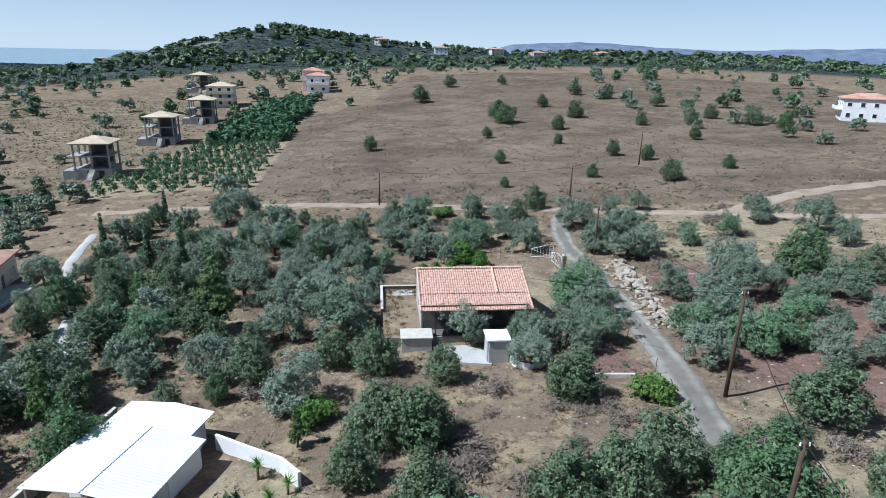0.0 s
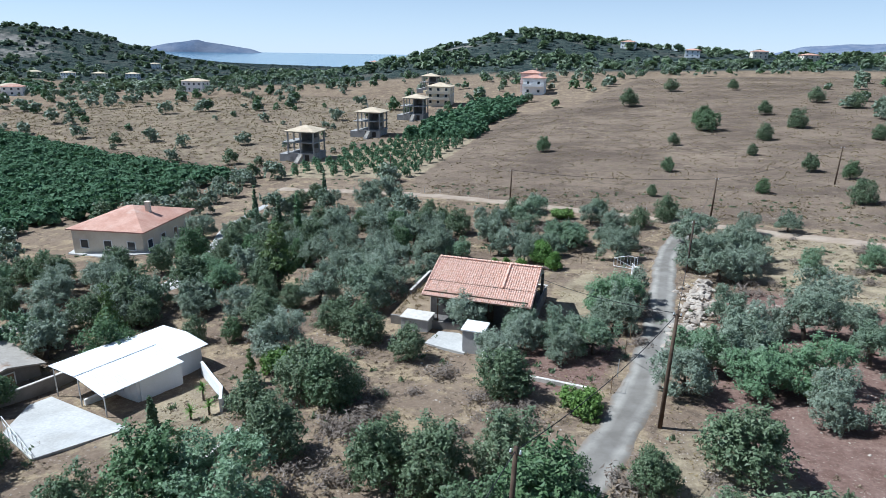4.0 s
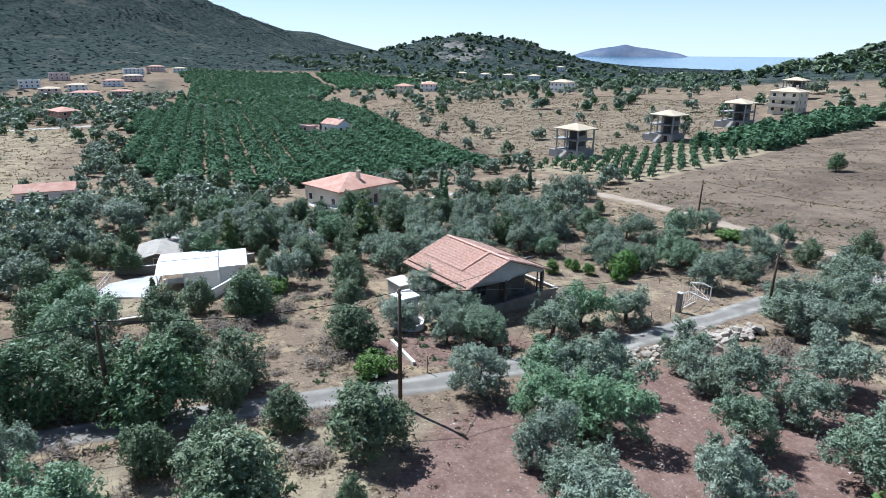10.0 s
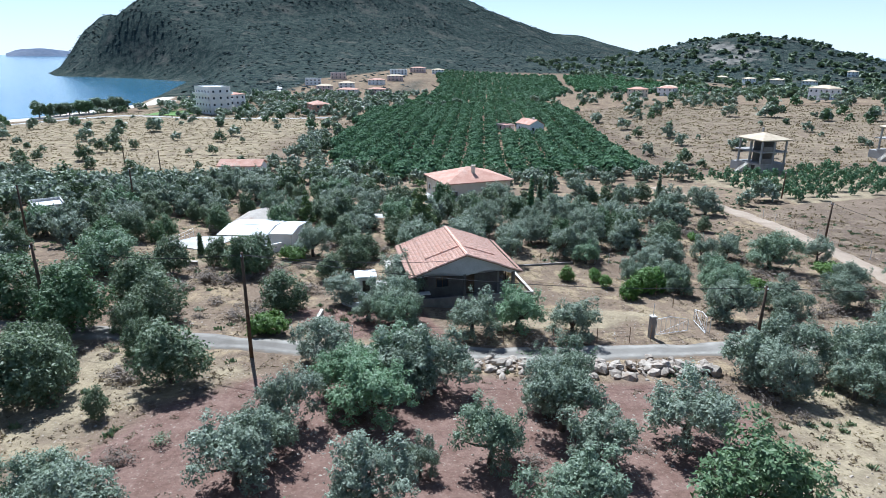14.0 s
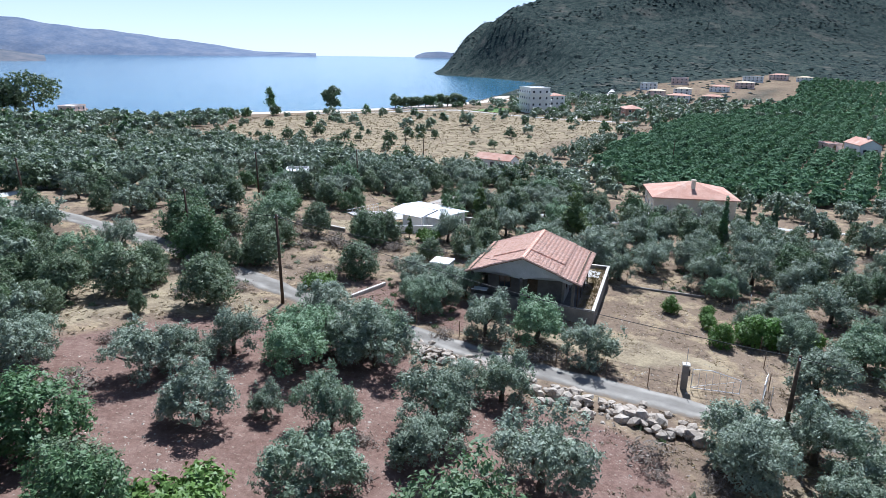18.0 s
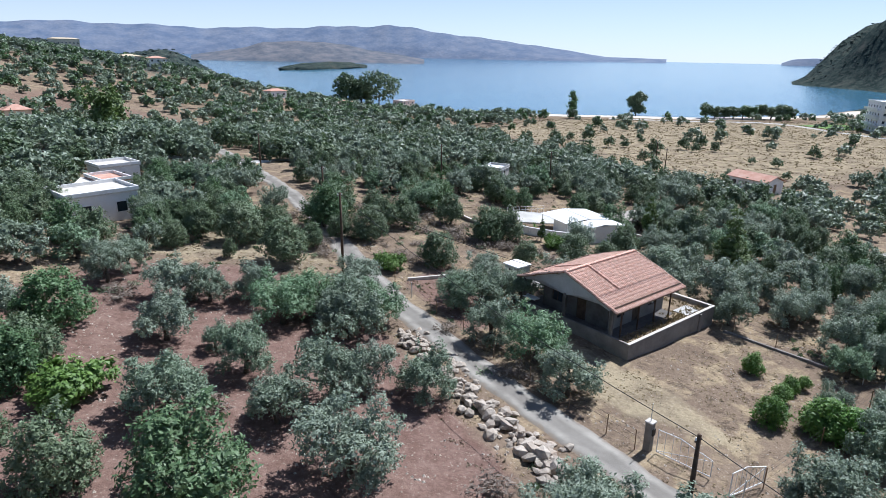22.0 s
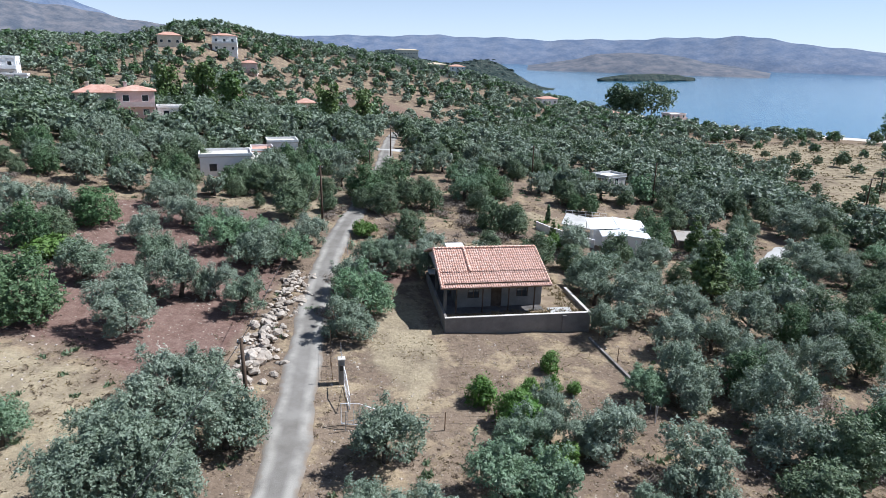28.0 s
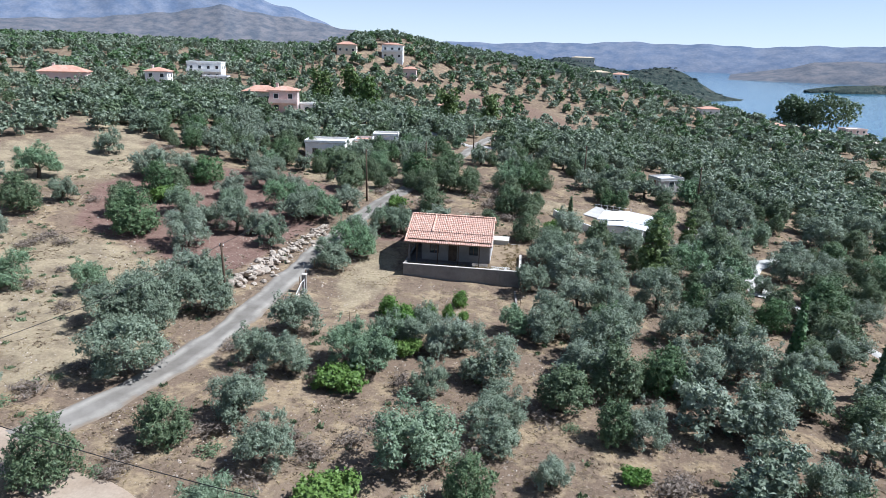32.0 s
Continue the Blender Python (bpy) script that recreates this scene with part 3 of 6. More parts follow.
# ---- distance: ridges far beyond the bay ----
def far_ridge(name, profile, radius, base, mat, label, depth=500):
    """A ridge round the middle of the place: profile of bearing and rise in degrees."""
    c = Vector((20, 60, 20))
    b0, b1 = profile[0][0], profile[-1][0]
    bearings = np.arange(b0, b1 + 0.01, 0.35)
    rise = np.interp(bearings, [p[0] for p in profile], [p[1] for p in profile])
    rows, faces = [], []
    for k in range(7):
        f = k / 6
        for i, (b, e) in enumerate(zip(bearings, rise)):
            r = radius - depth * (1 - f)
            crest = 20 + (radius) * math.tan(radians(e)) * (1 + 0.03 * math.sin(b * 0.9) + 0.02 * math.sin(b * 2.3 + 1))
            z = base + (crest - base) * (f ** 0.8) * (1 + 0.10 * (1 - f) * math.sin(b * 0.8 + 5 * f + 1.5 * math.sin(b * 0.31)))
            rows.append((c.x - math.sin(radians(b)) * r, c.y + math.cos(radians(b)) * r, z))
    n = len(bearings)
    for k in range(6):
        faces += [(k * n + i, k * n + i + 1, (k + 1) * n + i + 1, (k + 1) * n + i) for i in range(n - 1)]
    return tagged(mesh_ob(name, rows, faces, mat, smooth=True), label, "mountains", kind="structure")


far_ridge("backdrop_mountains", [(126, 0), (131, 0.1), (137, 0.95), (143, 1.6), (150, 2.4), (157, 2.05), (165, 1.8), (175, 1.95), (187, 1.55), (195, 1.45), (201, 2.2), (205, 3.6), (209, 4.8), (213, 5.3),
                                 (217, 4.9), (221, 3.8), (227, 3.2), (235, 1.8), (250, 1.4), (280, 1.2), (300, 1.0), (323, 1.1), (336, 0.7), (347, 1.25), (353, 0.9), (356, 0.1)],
          4700, SEA - 5, HAZE_BLUE, "blue hazy mountain ridge far across the bay")
far_ridge("backdrop_cape", [(147, -0.4), (149.5, 0.0), (152, 0.3), (154, 0.7), (158, 0.95), (161, 0.75), (162.5, 0.3), (165, -0.1), (167, -0.4)], 2500, SEA - 5, HAZE_BROWN, "low rocky cape across the bay", 260)
far_ridge("backdrop_foothills", [(190, 0.8), (194, 1.4), (197.5, 1.9), (202, 2.5), (207, 3.2), (211, 3.6), (215, 3.0), (218.5, 2.4), (226, 1.8), (235, 0.8)], 3600, SEA - 5, HAZE_BROWN, "dark rocky foothills before the mountain", 500)
far_ridge("backdrop_island", [(37.6, -0.4), (39, 0.05), (41, 0.35), (42.6, 0.55), (43.3, 0.72), (44, 0.55), (45.5, 0.4), (47, 0.05), (48, -0.35)], 4600, SEA - 5, HAZE_BLUE, "long low island on the horizon", 120)
far_ridge("backdrop_point", [(111, -0.3), (113, 0.05), (115, 0.28), (116.5, 0.2), (117.5, -0.2)], 4500, SEA - 5, HAZE_BLUE, "small hazy headland on the horizon", 120)

bm = bmesh.new()
bmesh.ops.create_icosphere(bm, subdivisions=4, radius=1.0)
for v in bm.verts:
    n = noise.noise(v.co * 3.0) * 0.18
    v.co = Vector((v.co.x * (215 + 300 * n * 0.3), v.co.y * 34 * (1 + n), v.co.z * 13 * (1 + n * 1.5)))
islet = part("backdrop_islet", bm, GROUND, None, smooth=True)
islet.matrix_world = Matrix.Translation((-555, -1210, SEA)) @ Matrix.Rotation(math.atan2(-290, -330), 4, "Z")
islet.data.attributes.new("scrub", "FLOAT", "POINT").data.foreach_set("value", [1.0] * len(islet.data.vertices))
tagged(islet, "long low scrub-covered islet in the bay", "islet", kind="structure")

# ---- trees ----
def crown_leaves(rng, lobes, n, size, slim=0.5, low=-0.55, per=1, tuft=0.0):
    """Leaf sprays on and in a set of round masses (x, y, z, rx, rz); per leaves along a twig about tuft metres long."""
    lobes = np.array(lobes)
    m = max(1, n // per)
    pick = rng.choice(len(lobes), m, p=lobes[:, 3] ** 2 / (lobes[:, 3] ** 2).sum())
    d = rng.normal(size=(m, 3))
    d /= np.linalg.norm(d, axis=1)[:, None]
    d[:, 2] = np.where(d[:, 2] < low, -d[:, 2], d[:, 2])
    r = rng.uniform(0.3, 1.0, m) ** 0.45 + np.abs(rng.normal(0, 0.13, m))
    c = lobes[pick]
    p = c[:, :3] + d * r[:, None] * np.stack([c[:, 3], c[:, 3], c[:, 4]], -1)
    way = d * 0.7 + np.array([0, 0, 0.55]) + rng.normal(scale=0.4, size=(m, 3))
    way /= np.linalg.norm(way, axis=1)[:, None]
    if per > 1:
        p, d, way = np.repeat(p, per, 0), np.repeat(d, per, 0), np.repeat(way, per, 0)
        p = p + way * (rng.uniform(-1.2, 1.6, len(p)) * tuft)[:, None] + rng.normal(scale=tuft * 0.5, size=p.shape)
    n = len(p)
    nrm = d * 0.75 + np.array([0, 0, 0.4]) + rng.normal(scale=0.48, size=(n, 3))
    nrm /= np.linalg.norm(nrm, axis=1)[:, None]
    a = way + rng.normal(scale=0.6, size=(n, 3))
    a -= nrm * (a * nrm).sum(1)[:, None]
    a /= np.linalg.norm(a, axis=1)[:, None]
    b = np.cross(nrm, a)
    s = size * rng.uniform(0.55, 1.35, n)[:, None]
    a, b = a * s, b * s * slim
    return np.stack([p - a - b * 0.7, p + a * 0.1 + b * 1.3, p + a - b * 0.6], 1)


def olive_lobes(rng, R=2.2):
    """An open crown: upright and vase-like, low and spreading, or lopsided."""
    style = rng.integers(3)
    out = [(0, 0, R * rng.uniform(0.8, 1.1), R * 0.42, R * 0.4)]
    n = rng.integers(8, 12)
    side, lop = rng.uniform(0, 6.28), rng.uniform(0, 0.35)
    for i in range(n):
        a = 2 * math.pi * (i + rng.uniform(-0.35, 0.35)) / n
        k = R * rng.uniform(0.36, 0.74) * (1 + lop * math.cos(a - side))
        z = (rng.uniform(0.75, 1.45), rng.uniform(0.4, 1.1), rng.uniform(0.55, 1.1) + 0.28 * math.cos(a - side))[style]
        out.append((k * math.cos(a), k * math.sin(a), R * z, R * rng.uniform(0.19, 0.36), R * rng.uniform(0.2, 0.4) * (1.3 if style == 0 else 1.0)))
    for i in range(8):
        a = rng.uniform(0, 6.28)
        k = R * rng.uniform(0.15, 0.95)
        out.append((k * math.cos(a), k * math.sin(a), R * rng.uniform(1.1, 1.65) - 0.42 * k, R * rng.uniform(0.09, 0.2), R * rng.uniform(0.16, 0.34)))
    if style:
        for i in range(4):
            a = rng.uniform(0, 6.28)
            out.append((R * 0.72 * math.cos(a), R * 0.72 * math.sin(a), R * rng.uniform(0.28, 0.5), R * 0.22, R * 0.2))
    return out


def shrub_lobes(rng, R=2.0):
    out = [(0, 0, R * 0.75, R * 0.72, R * 0.7)]
    for i in range(9):
        a = 2 * math.pi * (i + rng.uniform(-0.3, 0.3)) / 9
        d = R * rng.uniform(0.4, 0.68)
        out.append((d * math.cos(a), d * math.sin(a), R * rng.uniform(0.28, 1.1), R * rng.uniform(0.28, 0.42), R * rng.uniform(0.3, 0.5)))
    for i in range(3):
        a = rng.uniform(0, 6.28)
        out.append((R * 0.3 * math.cos(a), R * 0.3 * math.sin(a), R * rng.uniform(1.2, 1.5), R * 0.3, R * 0.35))
    return out


def orchard_lobes(rng, R=2.0):
    return [(0, 0, R * 0.75, R * 0.7, R * 0.6)] + [(R * rng.uniform(-0.5, 0.5), R * rng.uniform(-0.5, 0.5), R * rng.uniform(0.5, 1.05), R * 0.45, R * 0.38) for i in range(6)]


def dome_lobes(rng, R=2.0):
    return [(R * rng.uniform(-0.3, 0.3), R * rng.uniform(-0.3, 0.3), R * rng.uniform(0.3, 0.7), R * rng.uniform(0.5, 0.8), R * rng.uniform(0.5, 0.9)) for i in range(3)]


def low_lobes(rng, R=1.6):
    return [(R * rng.uniform(-0.6, 0.6), R * rng.uniform(-0.6, 0.6), R * rng.uniform(0.2, 0.5), R * rng.uniform(0.32, 0.5), R * rng.uniform(0.25, 0.4)) for i in range(9)]


def pine_lobes(rng, R=2.6):
    out = []
    for k in range(6):
        z = R * (0.7 + 0.42 * k)
        w = R * (0.78 - 0.11 * k)
        for i in range(5):
            a = rng.uniform(0, 6.28)
            out.append((w * 0.55 * math.cos(a), w * 0.55 * math.sin(a), z + rng.uniform(-0.3, 0.3), w * 0.42, w * 0.3))
    return out


def trunk_bmesh(rng, lobes, R, thick, fork=0.45):
    bm = bmesh.new()
    base = Vector((0, 0, -0.3))
    knee = Vector((rng.uniform(-0.2, 0.2), rng.uniform(-0.2, 0.2), R * fork))
    mid = base.lerp(knee, 0.5) + Vector((rng.uniform(-0.12, 0.12), rng.uniform(-0.12, 0.12), 0))
    add_tube(bm, [base, mid, knee], [thick * 1.35, thick, thick * 0.85], 8)
    for lobe in lobes[1:7:2] + lobes[:1]:
        tip = Vector(lobe[:3])
        bend = knee.lerp(tip, 0.5) + Vector((rng.uniform(-0.2, 0.2), rng.uniform(-0.2, 0.2), -0.15))
        add_tube(bm, [knee, bend, tip], [thick * 0.62, thick * 0.4, thick * 0.14], 6)
    return bm


def tree_kind(name, rng, lobes, R, n, size, leaf, thick, label, category, slim=0.5, low=-0.55, fork=0.45, per=12, tuft=0.13):
    """One tree with its trunk and crown, built about the origin."""
    ob = thing(name, Matrix.Identity(4), label, category)
    part("trunk", trunk_bmesh(rng, lobes, R, thick, fork), BARK, ob, smooth=True)
    crown = new("crown", leaves_mesh("crown", crown_leaves(rng, lobes, n, size, slim, low, per, tuft), leaf))
    crown.parent = ob
    return ob


rng = np.random.default_rng(7)
OLIVE_KINDS, PLAIN_OLIVES, SHRUB_KINDS, LOW_KINDS, CITRUS_KINDS, PINE_KINDS = [], [], [], [], [], []
for i in range(8):
    lobes = olive_lobes(rng)
    OLIVE_KINDS.append(tree_kind("olive_tree", rng, lobes, 2.2, 13000, 0.085, OLIVE, 0.17, "grey-green olive tree with a gnarled trunk on dry ground", "olive tree", 0.42))
    PLAIN_OLIVES.append(tree_kind("olive_tree", rng, lobes, 2.2, 6000, 0.127, OLIVE, 0.2, "grey-green olive tree with a gnarled trunk on dry ground", "olive tree"))
for i in range(4):
    lobes = shrub_lobes(rng)
    SHRUB_KINDS.append(tree_kind("shrub", rng, lobes, 2.0, 9500, 0.092, SHRUB, 0.12, "dense dark green wild olive shrub on dry grass", "shrub", 0.45, -0.8, 0.2))
for i in range(2):
    lobes = low_lobes(rng)
    LOW_KINDS.append(tree_kind("low_shrub", rng, lobes, 1.6, 5500, 0.1, LIME, 0.06, "low spreading fresh green mastic bush", "shrub", 0.6, -0.3, 0.1))
for i in range(2):
    lobes = shrub_lobes(rng, 1.0)
    CITRUS_KINDS.append(tree_kind("lemon_tree", rng, lobes, 1.0, 4500, 0.065, CITRUS, 0.07, "small bright green lemon tree in the yard", "lemon tree", 0.6, -0.7, 0.3))
for i in range(2):
    lobes = pine_lobes(rng)
    PINE_KINDS.append(tree_kind("pine_tree", rng, lobes, 2.6, 8000, 0.16, PINE, 0.2, "tall dark green pine tree among olives", "pine tree", 0.4, -0.4, 0.7))

OLIVES_SOIL = [(37.7, 45.1, 2.4), (29.8, 40.4, 2.1), (25.4, 49.3, 3.1), (34.2, 51.3, 2.2), (35.7, 38.5, 2.4), (21.2, 42, 2.4), (29.3, 45.1, 3), (25, 46.3, 2.7),
    (37.9, 30.9, 1.9), (33.3, 39.5, 2.1), (35, 47.5, 1.2), (39.8, 33.3, 2.2), (25.8, 43.8, 2.5), (22.2, 47.3, 2.7), (23.8, 17.5, 2.5), (32.7, 15.9, 2.7),
    (47.7, 40.6, 2.6), (64.4, 36.9, 2.6), (51.6, 43.4, 3.4), (19, 15.6, 2)]
OLIVES_ROAD = [(32.6, 63.4, 3), (24.6, 58.5, 2.3), (39.6, 54.2, 2.8), (34.3, 57.5, 2.2), (27.6, 56.2, 2), (30.6, 56.5, 2.8), (63.6, 52.2, 3.4),
    (54.3, 58.1, 2), (51.5, 71.9, 2)]
OLIVES_EAST = [(24.2, 73, 2.8), (21.9, 77.2, 2.9), (28, 78.3, 2.2), (27.5, 82.9, 2.6), (20.9, 88.8, 3.4), (23.6, 82.4, 2.3), (25.7, 80, 3), (34, 77.7, 1.9),
    (26.6, 73.4, 2.5), (40.4, 80, 2), (51.7, 78.1, 3.2), (47.8, 86.2, 3), (28.2, 94.9, 1.8), (33.8, 97.2, 2)]
OLIVES_HOUSE = [(15.3, 62.5, 2.2), (14.2, 57.8, 2.5), (15, 53.8, 2.2), (11.3, 47.6, 2), (8.4, 46.5, 1.6), (14.2, 47.4, 1.8), (0.4, 19.5, 3.1), (12.1, 45, 1.3),
    (7.3, 42.8, 1.7), (2.4, 48.7, 2.1), (7.4, 48.8, 1.6), (-10.7, 38.7, 2.2), (-9.1, 51.2, 2.9), (-11.6, 57.5, 2.9), (-8.4, 54.3, 2.2), (-7.3, 61, 1.9),
    (-12.4, 63.9, 1.9)]
OLIVES_NORTH = [(12.3, 78.4, 2.7), (5.9, 81.5, 2.6), (-5.7, 81.3, 2.8), (-2.7, 75.9, 1.8), (-10.2, 70, 2.7), (-2.6, 93, 3.2), (10.2, 91.7, 2.3), (-7.3, 86.8, 1.9),
    (-1.4, 84.6, 1.7), (13.4, 84.1, 1.9), (1.5, 73.6, 1.4), (-9.5, 72.2, 2.2), (-6.6, 71.4, 1.9), (-1.2, 77.5, 2.2), (1.9, 76.6, 2), (4.5, 77.6, 1.9),
    (-13, 78.8, 2.7), (-6.9, 89.8, 2.1), (3.7, 82.6, 2.4), (10.4, 84.7, 2.3), (-11.1, 92.8, 1.3), (-4.1, 100, 1.8), (6.4, 95.8, 2.1), (6.6, 101.5, 1.8)]
OLIVES_WEST = [(-54.3, 21.2, 3.6), (-48.2, 25.8, 4.2), (-51.1, 40.5, 2.9), (-40.2, 40.1, 3), (-37.6, 30.3, 2.6), (-34.3, 35.8, 2.3), (-30.2, 40.7, 2.7), (-43.1, 42.7, 2.4),
    (-41.5, 47, 2.5), (-37.6, 45.3, 2.4), (-33.4, 51.8, 1.3), (-32.7, 45.5, 1.8), (-26.9, 45.3, 1.4), (-25.9, 49.4, 2.7), (-24.2, 43.4, 1.8), (-18.4, 43.8, 2.4),
    (-14.4, 50.9, 2.6), (-41.4, 58.4, 2.0), (-20.8, 60.9, 3), (-15.6, 58.4, 2.7)]
OLIVES_FAR = [(-14.5, 74.6, 2.9), (-17, 85.9, 2), (-25.1, 83.3, 2.8), (-21.4, 77.9, 2.8), (-25.9, 74, 3), (-30.7, 73.1, 2.4), (-16.7, 67.4, 2.1), (-21.8, 68.6, 2.4),
    (-26.8, 63.6, 2.4), (-15.6, 63.8, 2.2), (-46.9, 69.2, 2.4), (-42.5, 70, 1.6), (-36.2, 68.3, 2.3), (-16.4, 69.2, 2.2), (-27.7, 89.6, 2.2), (-33.6, 95.9, 2.9),
    (-31.4, 100.9, 3.1)]
SHRUBS_SOUTH = [(12.6, 27.9, 2.6), (25.9, 24.9, 3), (19.9, 29.1, 1.6), (-1, 25.2, 2.3), (6, 25.1, 2.4), (23, 24.6, 2), (20.5, 21.8, 1.6), (15.6, 26.8, 1.7),
    (28.7, 29.6, 0.9), (12.9, 20.3, 2.5), (11.2, 16.7, 3.4), (-3, 18.2, 3), (9.2, 25.1, 2.5), (-5.7, 16.2, 2.1), (15.6, 22.8, 3.4), (26.2, 18.9, 1.5),
    (41.5, 20, 2.5), (33, 13, 2.3), (30.3, 7, 2.4), (29, 1, 2.4), (43.6, 13, 2.4), (41.5, 8, 2.2), (31, 17.5, 2), (-25.8, 24.4, 2.1),
    (-5.3, 28.8, 1.9), (6.7, 18.5, 1.9)]
SHRUBS_OTHER = [(24.3, 32.4, 2.9), (43.8, 41, 3.0), (9.3, 37.8, 2.5), (-11.5, 83.5, 2.5), (-4.3, 32.9, 2.5), (-15.5, 80.1, 2.7), (0.2, 41.3, 1.8), (45.6, 46.4, 2.2),
    (45.2, 58.7, 2.4), (40.4, 62.8, 3.6), (-5, 43.5, 2.4), (-1.5, 32.6, 2.6), (-38, 58, 2.8), (-30.4, 49.4, 2.8), (-27.6, 60.5, 2.8), (-29.8, 41.3, 2.9), (-22, 52, 2.6),
    (-36.5, 65, 2.7), (-19, 78.5, 2.4), (-26.4, 67.5, 2.6), (-23.6, 33.4, 2.8), (-20.1, 38.9, 1.3), (-17, 40.4, 1.2), (-38.4, 52.9, 1.9), (-14.8, 42.5, 2.3),
    (-8.9, 44.9, 2.1), (47, 48.2, 2.6), (-33.4, 58.2, 2), (48.1, 54.3, 1.6), (55.1, 63.7, 3), (-33.5, 80.1, 2.1), (-6.2, 95.8, 1.8), (13.4, 95.4, 2),
    (17.3, 100.9, 2.3)]
CITRUS_TREES = [(5.6, 71.7, 1.2), (-0.5, 67.1, 0.9), (3.7, 74.1, 1.6), (1.9, 70.6, 0.8), (-1.5, 70.5, 0.6), (3.3, 75.4, 1.6), (0, 70.3, 0.7)]
LOW_SHRUBS = [(15.1, 37.1, 1.7), (43.9, 50.8, 2.6), (1.8, 78.6, 1.5), (5.3, 85.6, 2.1), (-8.8, 36.5, 1.7), (-16.2, 90.5, 1), (1.3, 98, 2)]
FIELD_BUSHES = [(21.2, 202.5, 3.6), (-4, 243, 4), (8.2, 285.3, 3.7), (32.1, 288.4, 2.5), (15.1, 169.7, 1.8), (-15.9, 157.4, 2.2), (15.4, 138.4, 1.6), (13.9, 116.7, 1.1),
    (36.7, 180.2, 2.4), (32.7, 159.2, 1.4), (32.2, 122.6, 1.4), (46.6, 117.1, 2.5), (61.6, 125, 1.5)]
FIELD_BUSHES_EAST = [(62.5, 184.8, 2.1), (77.7, 184.4, 2.5), (95.7, 183.3, 3.6), (88.3, 196.1, 2.8), (99.8, 173.6, 2.6), (42.3, 143, 2), (48.2, 136.7, 1.9), (68.5, 159.8, 1.9),
    (46.2, 200.7, 3.2), (67, 243, 3.3), (39.7, 224.2, 2.5), (80.7, 223, 3.1), (57.8, 253.9, 3.4), (22.9, 193, 4)]
PLANTED = []


def plant(kinds, x, y, r, nominal, tall=1.0):
    ob = kinds[rng.integers(len(kinds))]
    s = r / nominal
    up = s ** 0.75 * tall * rng.uniform(0.92, 1.1)
    m = Matrix.Translation((x, y, gz(x, y))) @ Matrix.Rotation(rng.uniform(0, 6.28), 4, "Z")
    made = copy_thing(ob, m)
    made.scale = (s, s, up)
    PLANTED.append((x, y, r))
    return made


for x, y, r in OLIVES_SOIL + OLIVES_ROAD + OLIVES_EAST + OLIVES_NORTH + OLIVES_WEST + OLIVES_FAR:
    tagged(plant(OLIVE_KINDS, x, y, max(1.1, min(0.95 * r, 3.6)), 2.2), group="olive trees round the house")
for x, y, r in OLIVES_HOUSE:
    tagged(plant(OLIVE_KINDS, x, y, max(1.2, min(1.12 * r, 3.1)), 2.2), group="olive trees round the house")
for x, y, r in SHRUBS_SOUTH + SHRUBS_OTHER:
    tagged(plant(SHRUB_KINDS, x, y, max(0.8, min(0.95 * r, 3.4)), 2.0, 1.02), group="wild shrubs")
for x, y, r in FIELD_BUSHES + FIELD_BUSHES_EAST:
    tagged(plant(SHRUB_KINDS, x, y, max(r, 0.9), 2.0), "round dark wild pear bush on the stubble field", group="field bushes")
for x, y, r in LOW_SHRUBS:
    tagged(plant(LOW_KINDS, x, y, r, 1.6), group="low bushes")
for x, y, r in CITRUS_TREES:
    tagged(plant(CITRUS_KINDS, x, y, max(r, 0.6), 1.0), group="lemon trees in the yard")
for x, y, r in [(-20.9, 52.6, 2.9), (-27.5, 36.5, 1.8), (-9.5, 33.6, 0.8)]:
    plant(PINE_KINDS, x, y, r, 2.6)

# wild growth beyond: trees where nobody could count them
ROAD_PTS = [(p.x, p.y) for p in smooth_line(ROAD_LINE, 3) + smooth_line(TRACK_LINE, 3) + smooth_line(FIELD_TRACK, 3) + smooth_line(DRIVE_LINE, 2) + smooth_line(PATH_LINE, 2)]
PADS = [(20.9, 51, 1.6), (21.3, 55, 1.6), (21.8, 59, 1.6), (22.2, 63, 1.6), (22.5, 67, 1.6), (22.6, 70, 1.6), (2.5, 55, 9.5), (-19, 31, 10), (-56, 65, 12), (-46, 61, 6), (-36, 45, 4), (-42, 45, 4), (-34, 28, 4), (4.5, 43.5, 4), (37.8, 8.6, 5), (36.5, -1, 4.5), (34, -8, 4), (32.6, -14.6, 4.5), (39, 15, 3), (62, -22, 8), (-94, 16, 7), (-28, -2, 5), (-176, 107, 9),
        (-76, 138, 9), (-76, 175, 9), (-77, 211, 9), (-82, 247, 12), (-50, 281, 12), (128, -62, 9), (136, -108, 15), (101, -95, 9), (88, -205, 10), (108, -186, 9), (42, -127, 7), (133, 190, 14), (-147, -226, 10), (146, -46, 9)]
CLOSED = [YARD, SOUTH_PLOT, SHED_YARD, RED_SOIL, [(-12, 8), (22, 8), (30, 28), (60, 30), (60, 100), (-12, 100)]]


def taken(x, y, gap):
    if any((x - a) ** 2 + (y - b) ** 2 < (r + gap) ** 2 for a, b, r in PADS):
        return True
    if any((x - a) ** 2 + (y - b) ** 2 < 9 for a, b in ROAD_PTS):
        return True
    return any((x - a) ** 2 + (y - b) ** 2 < (r * 0.75 + gap) ** 2 for a, b, r in PLANTED)


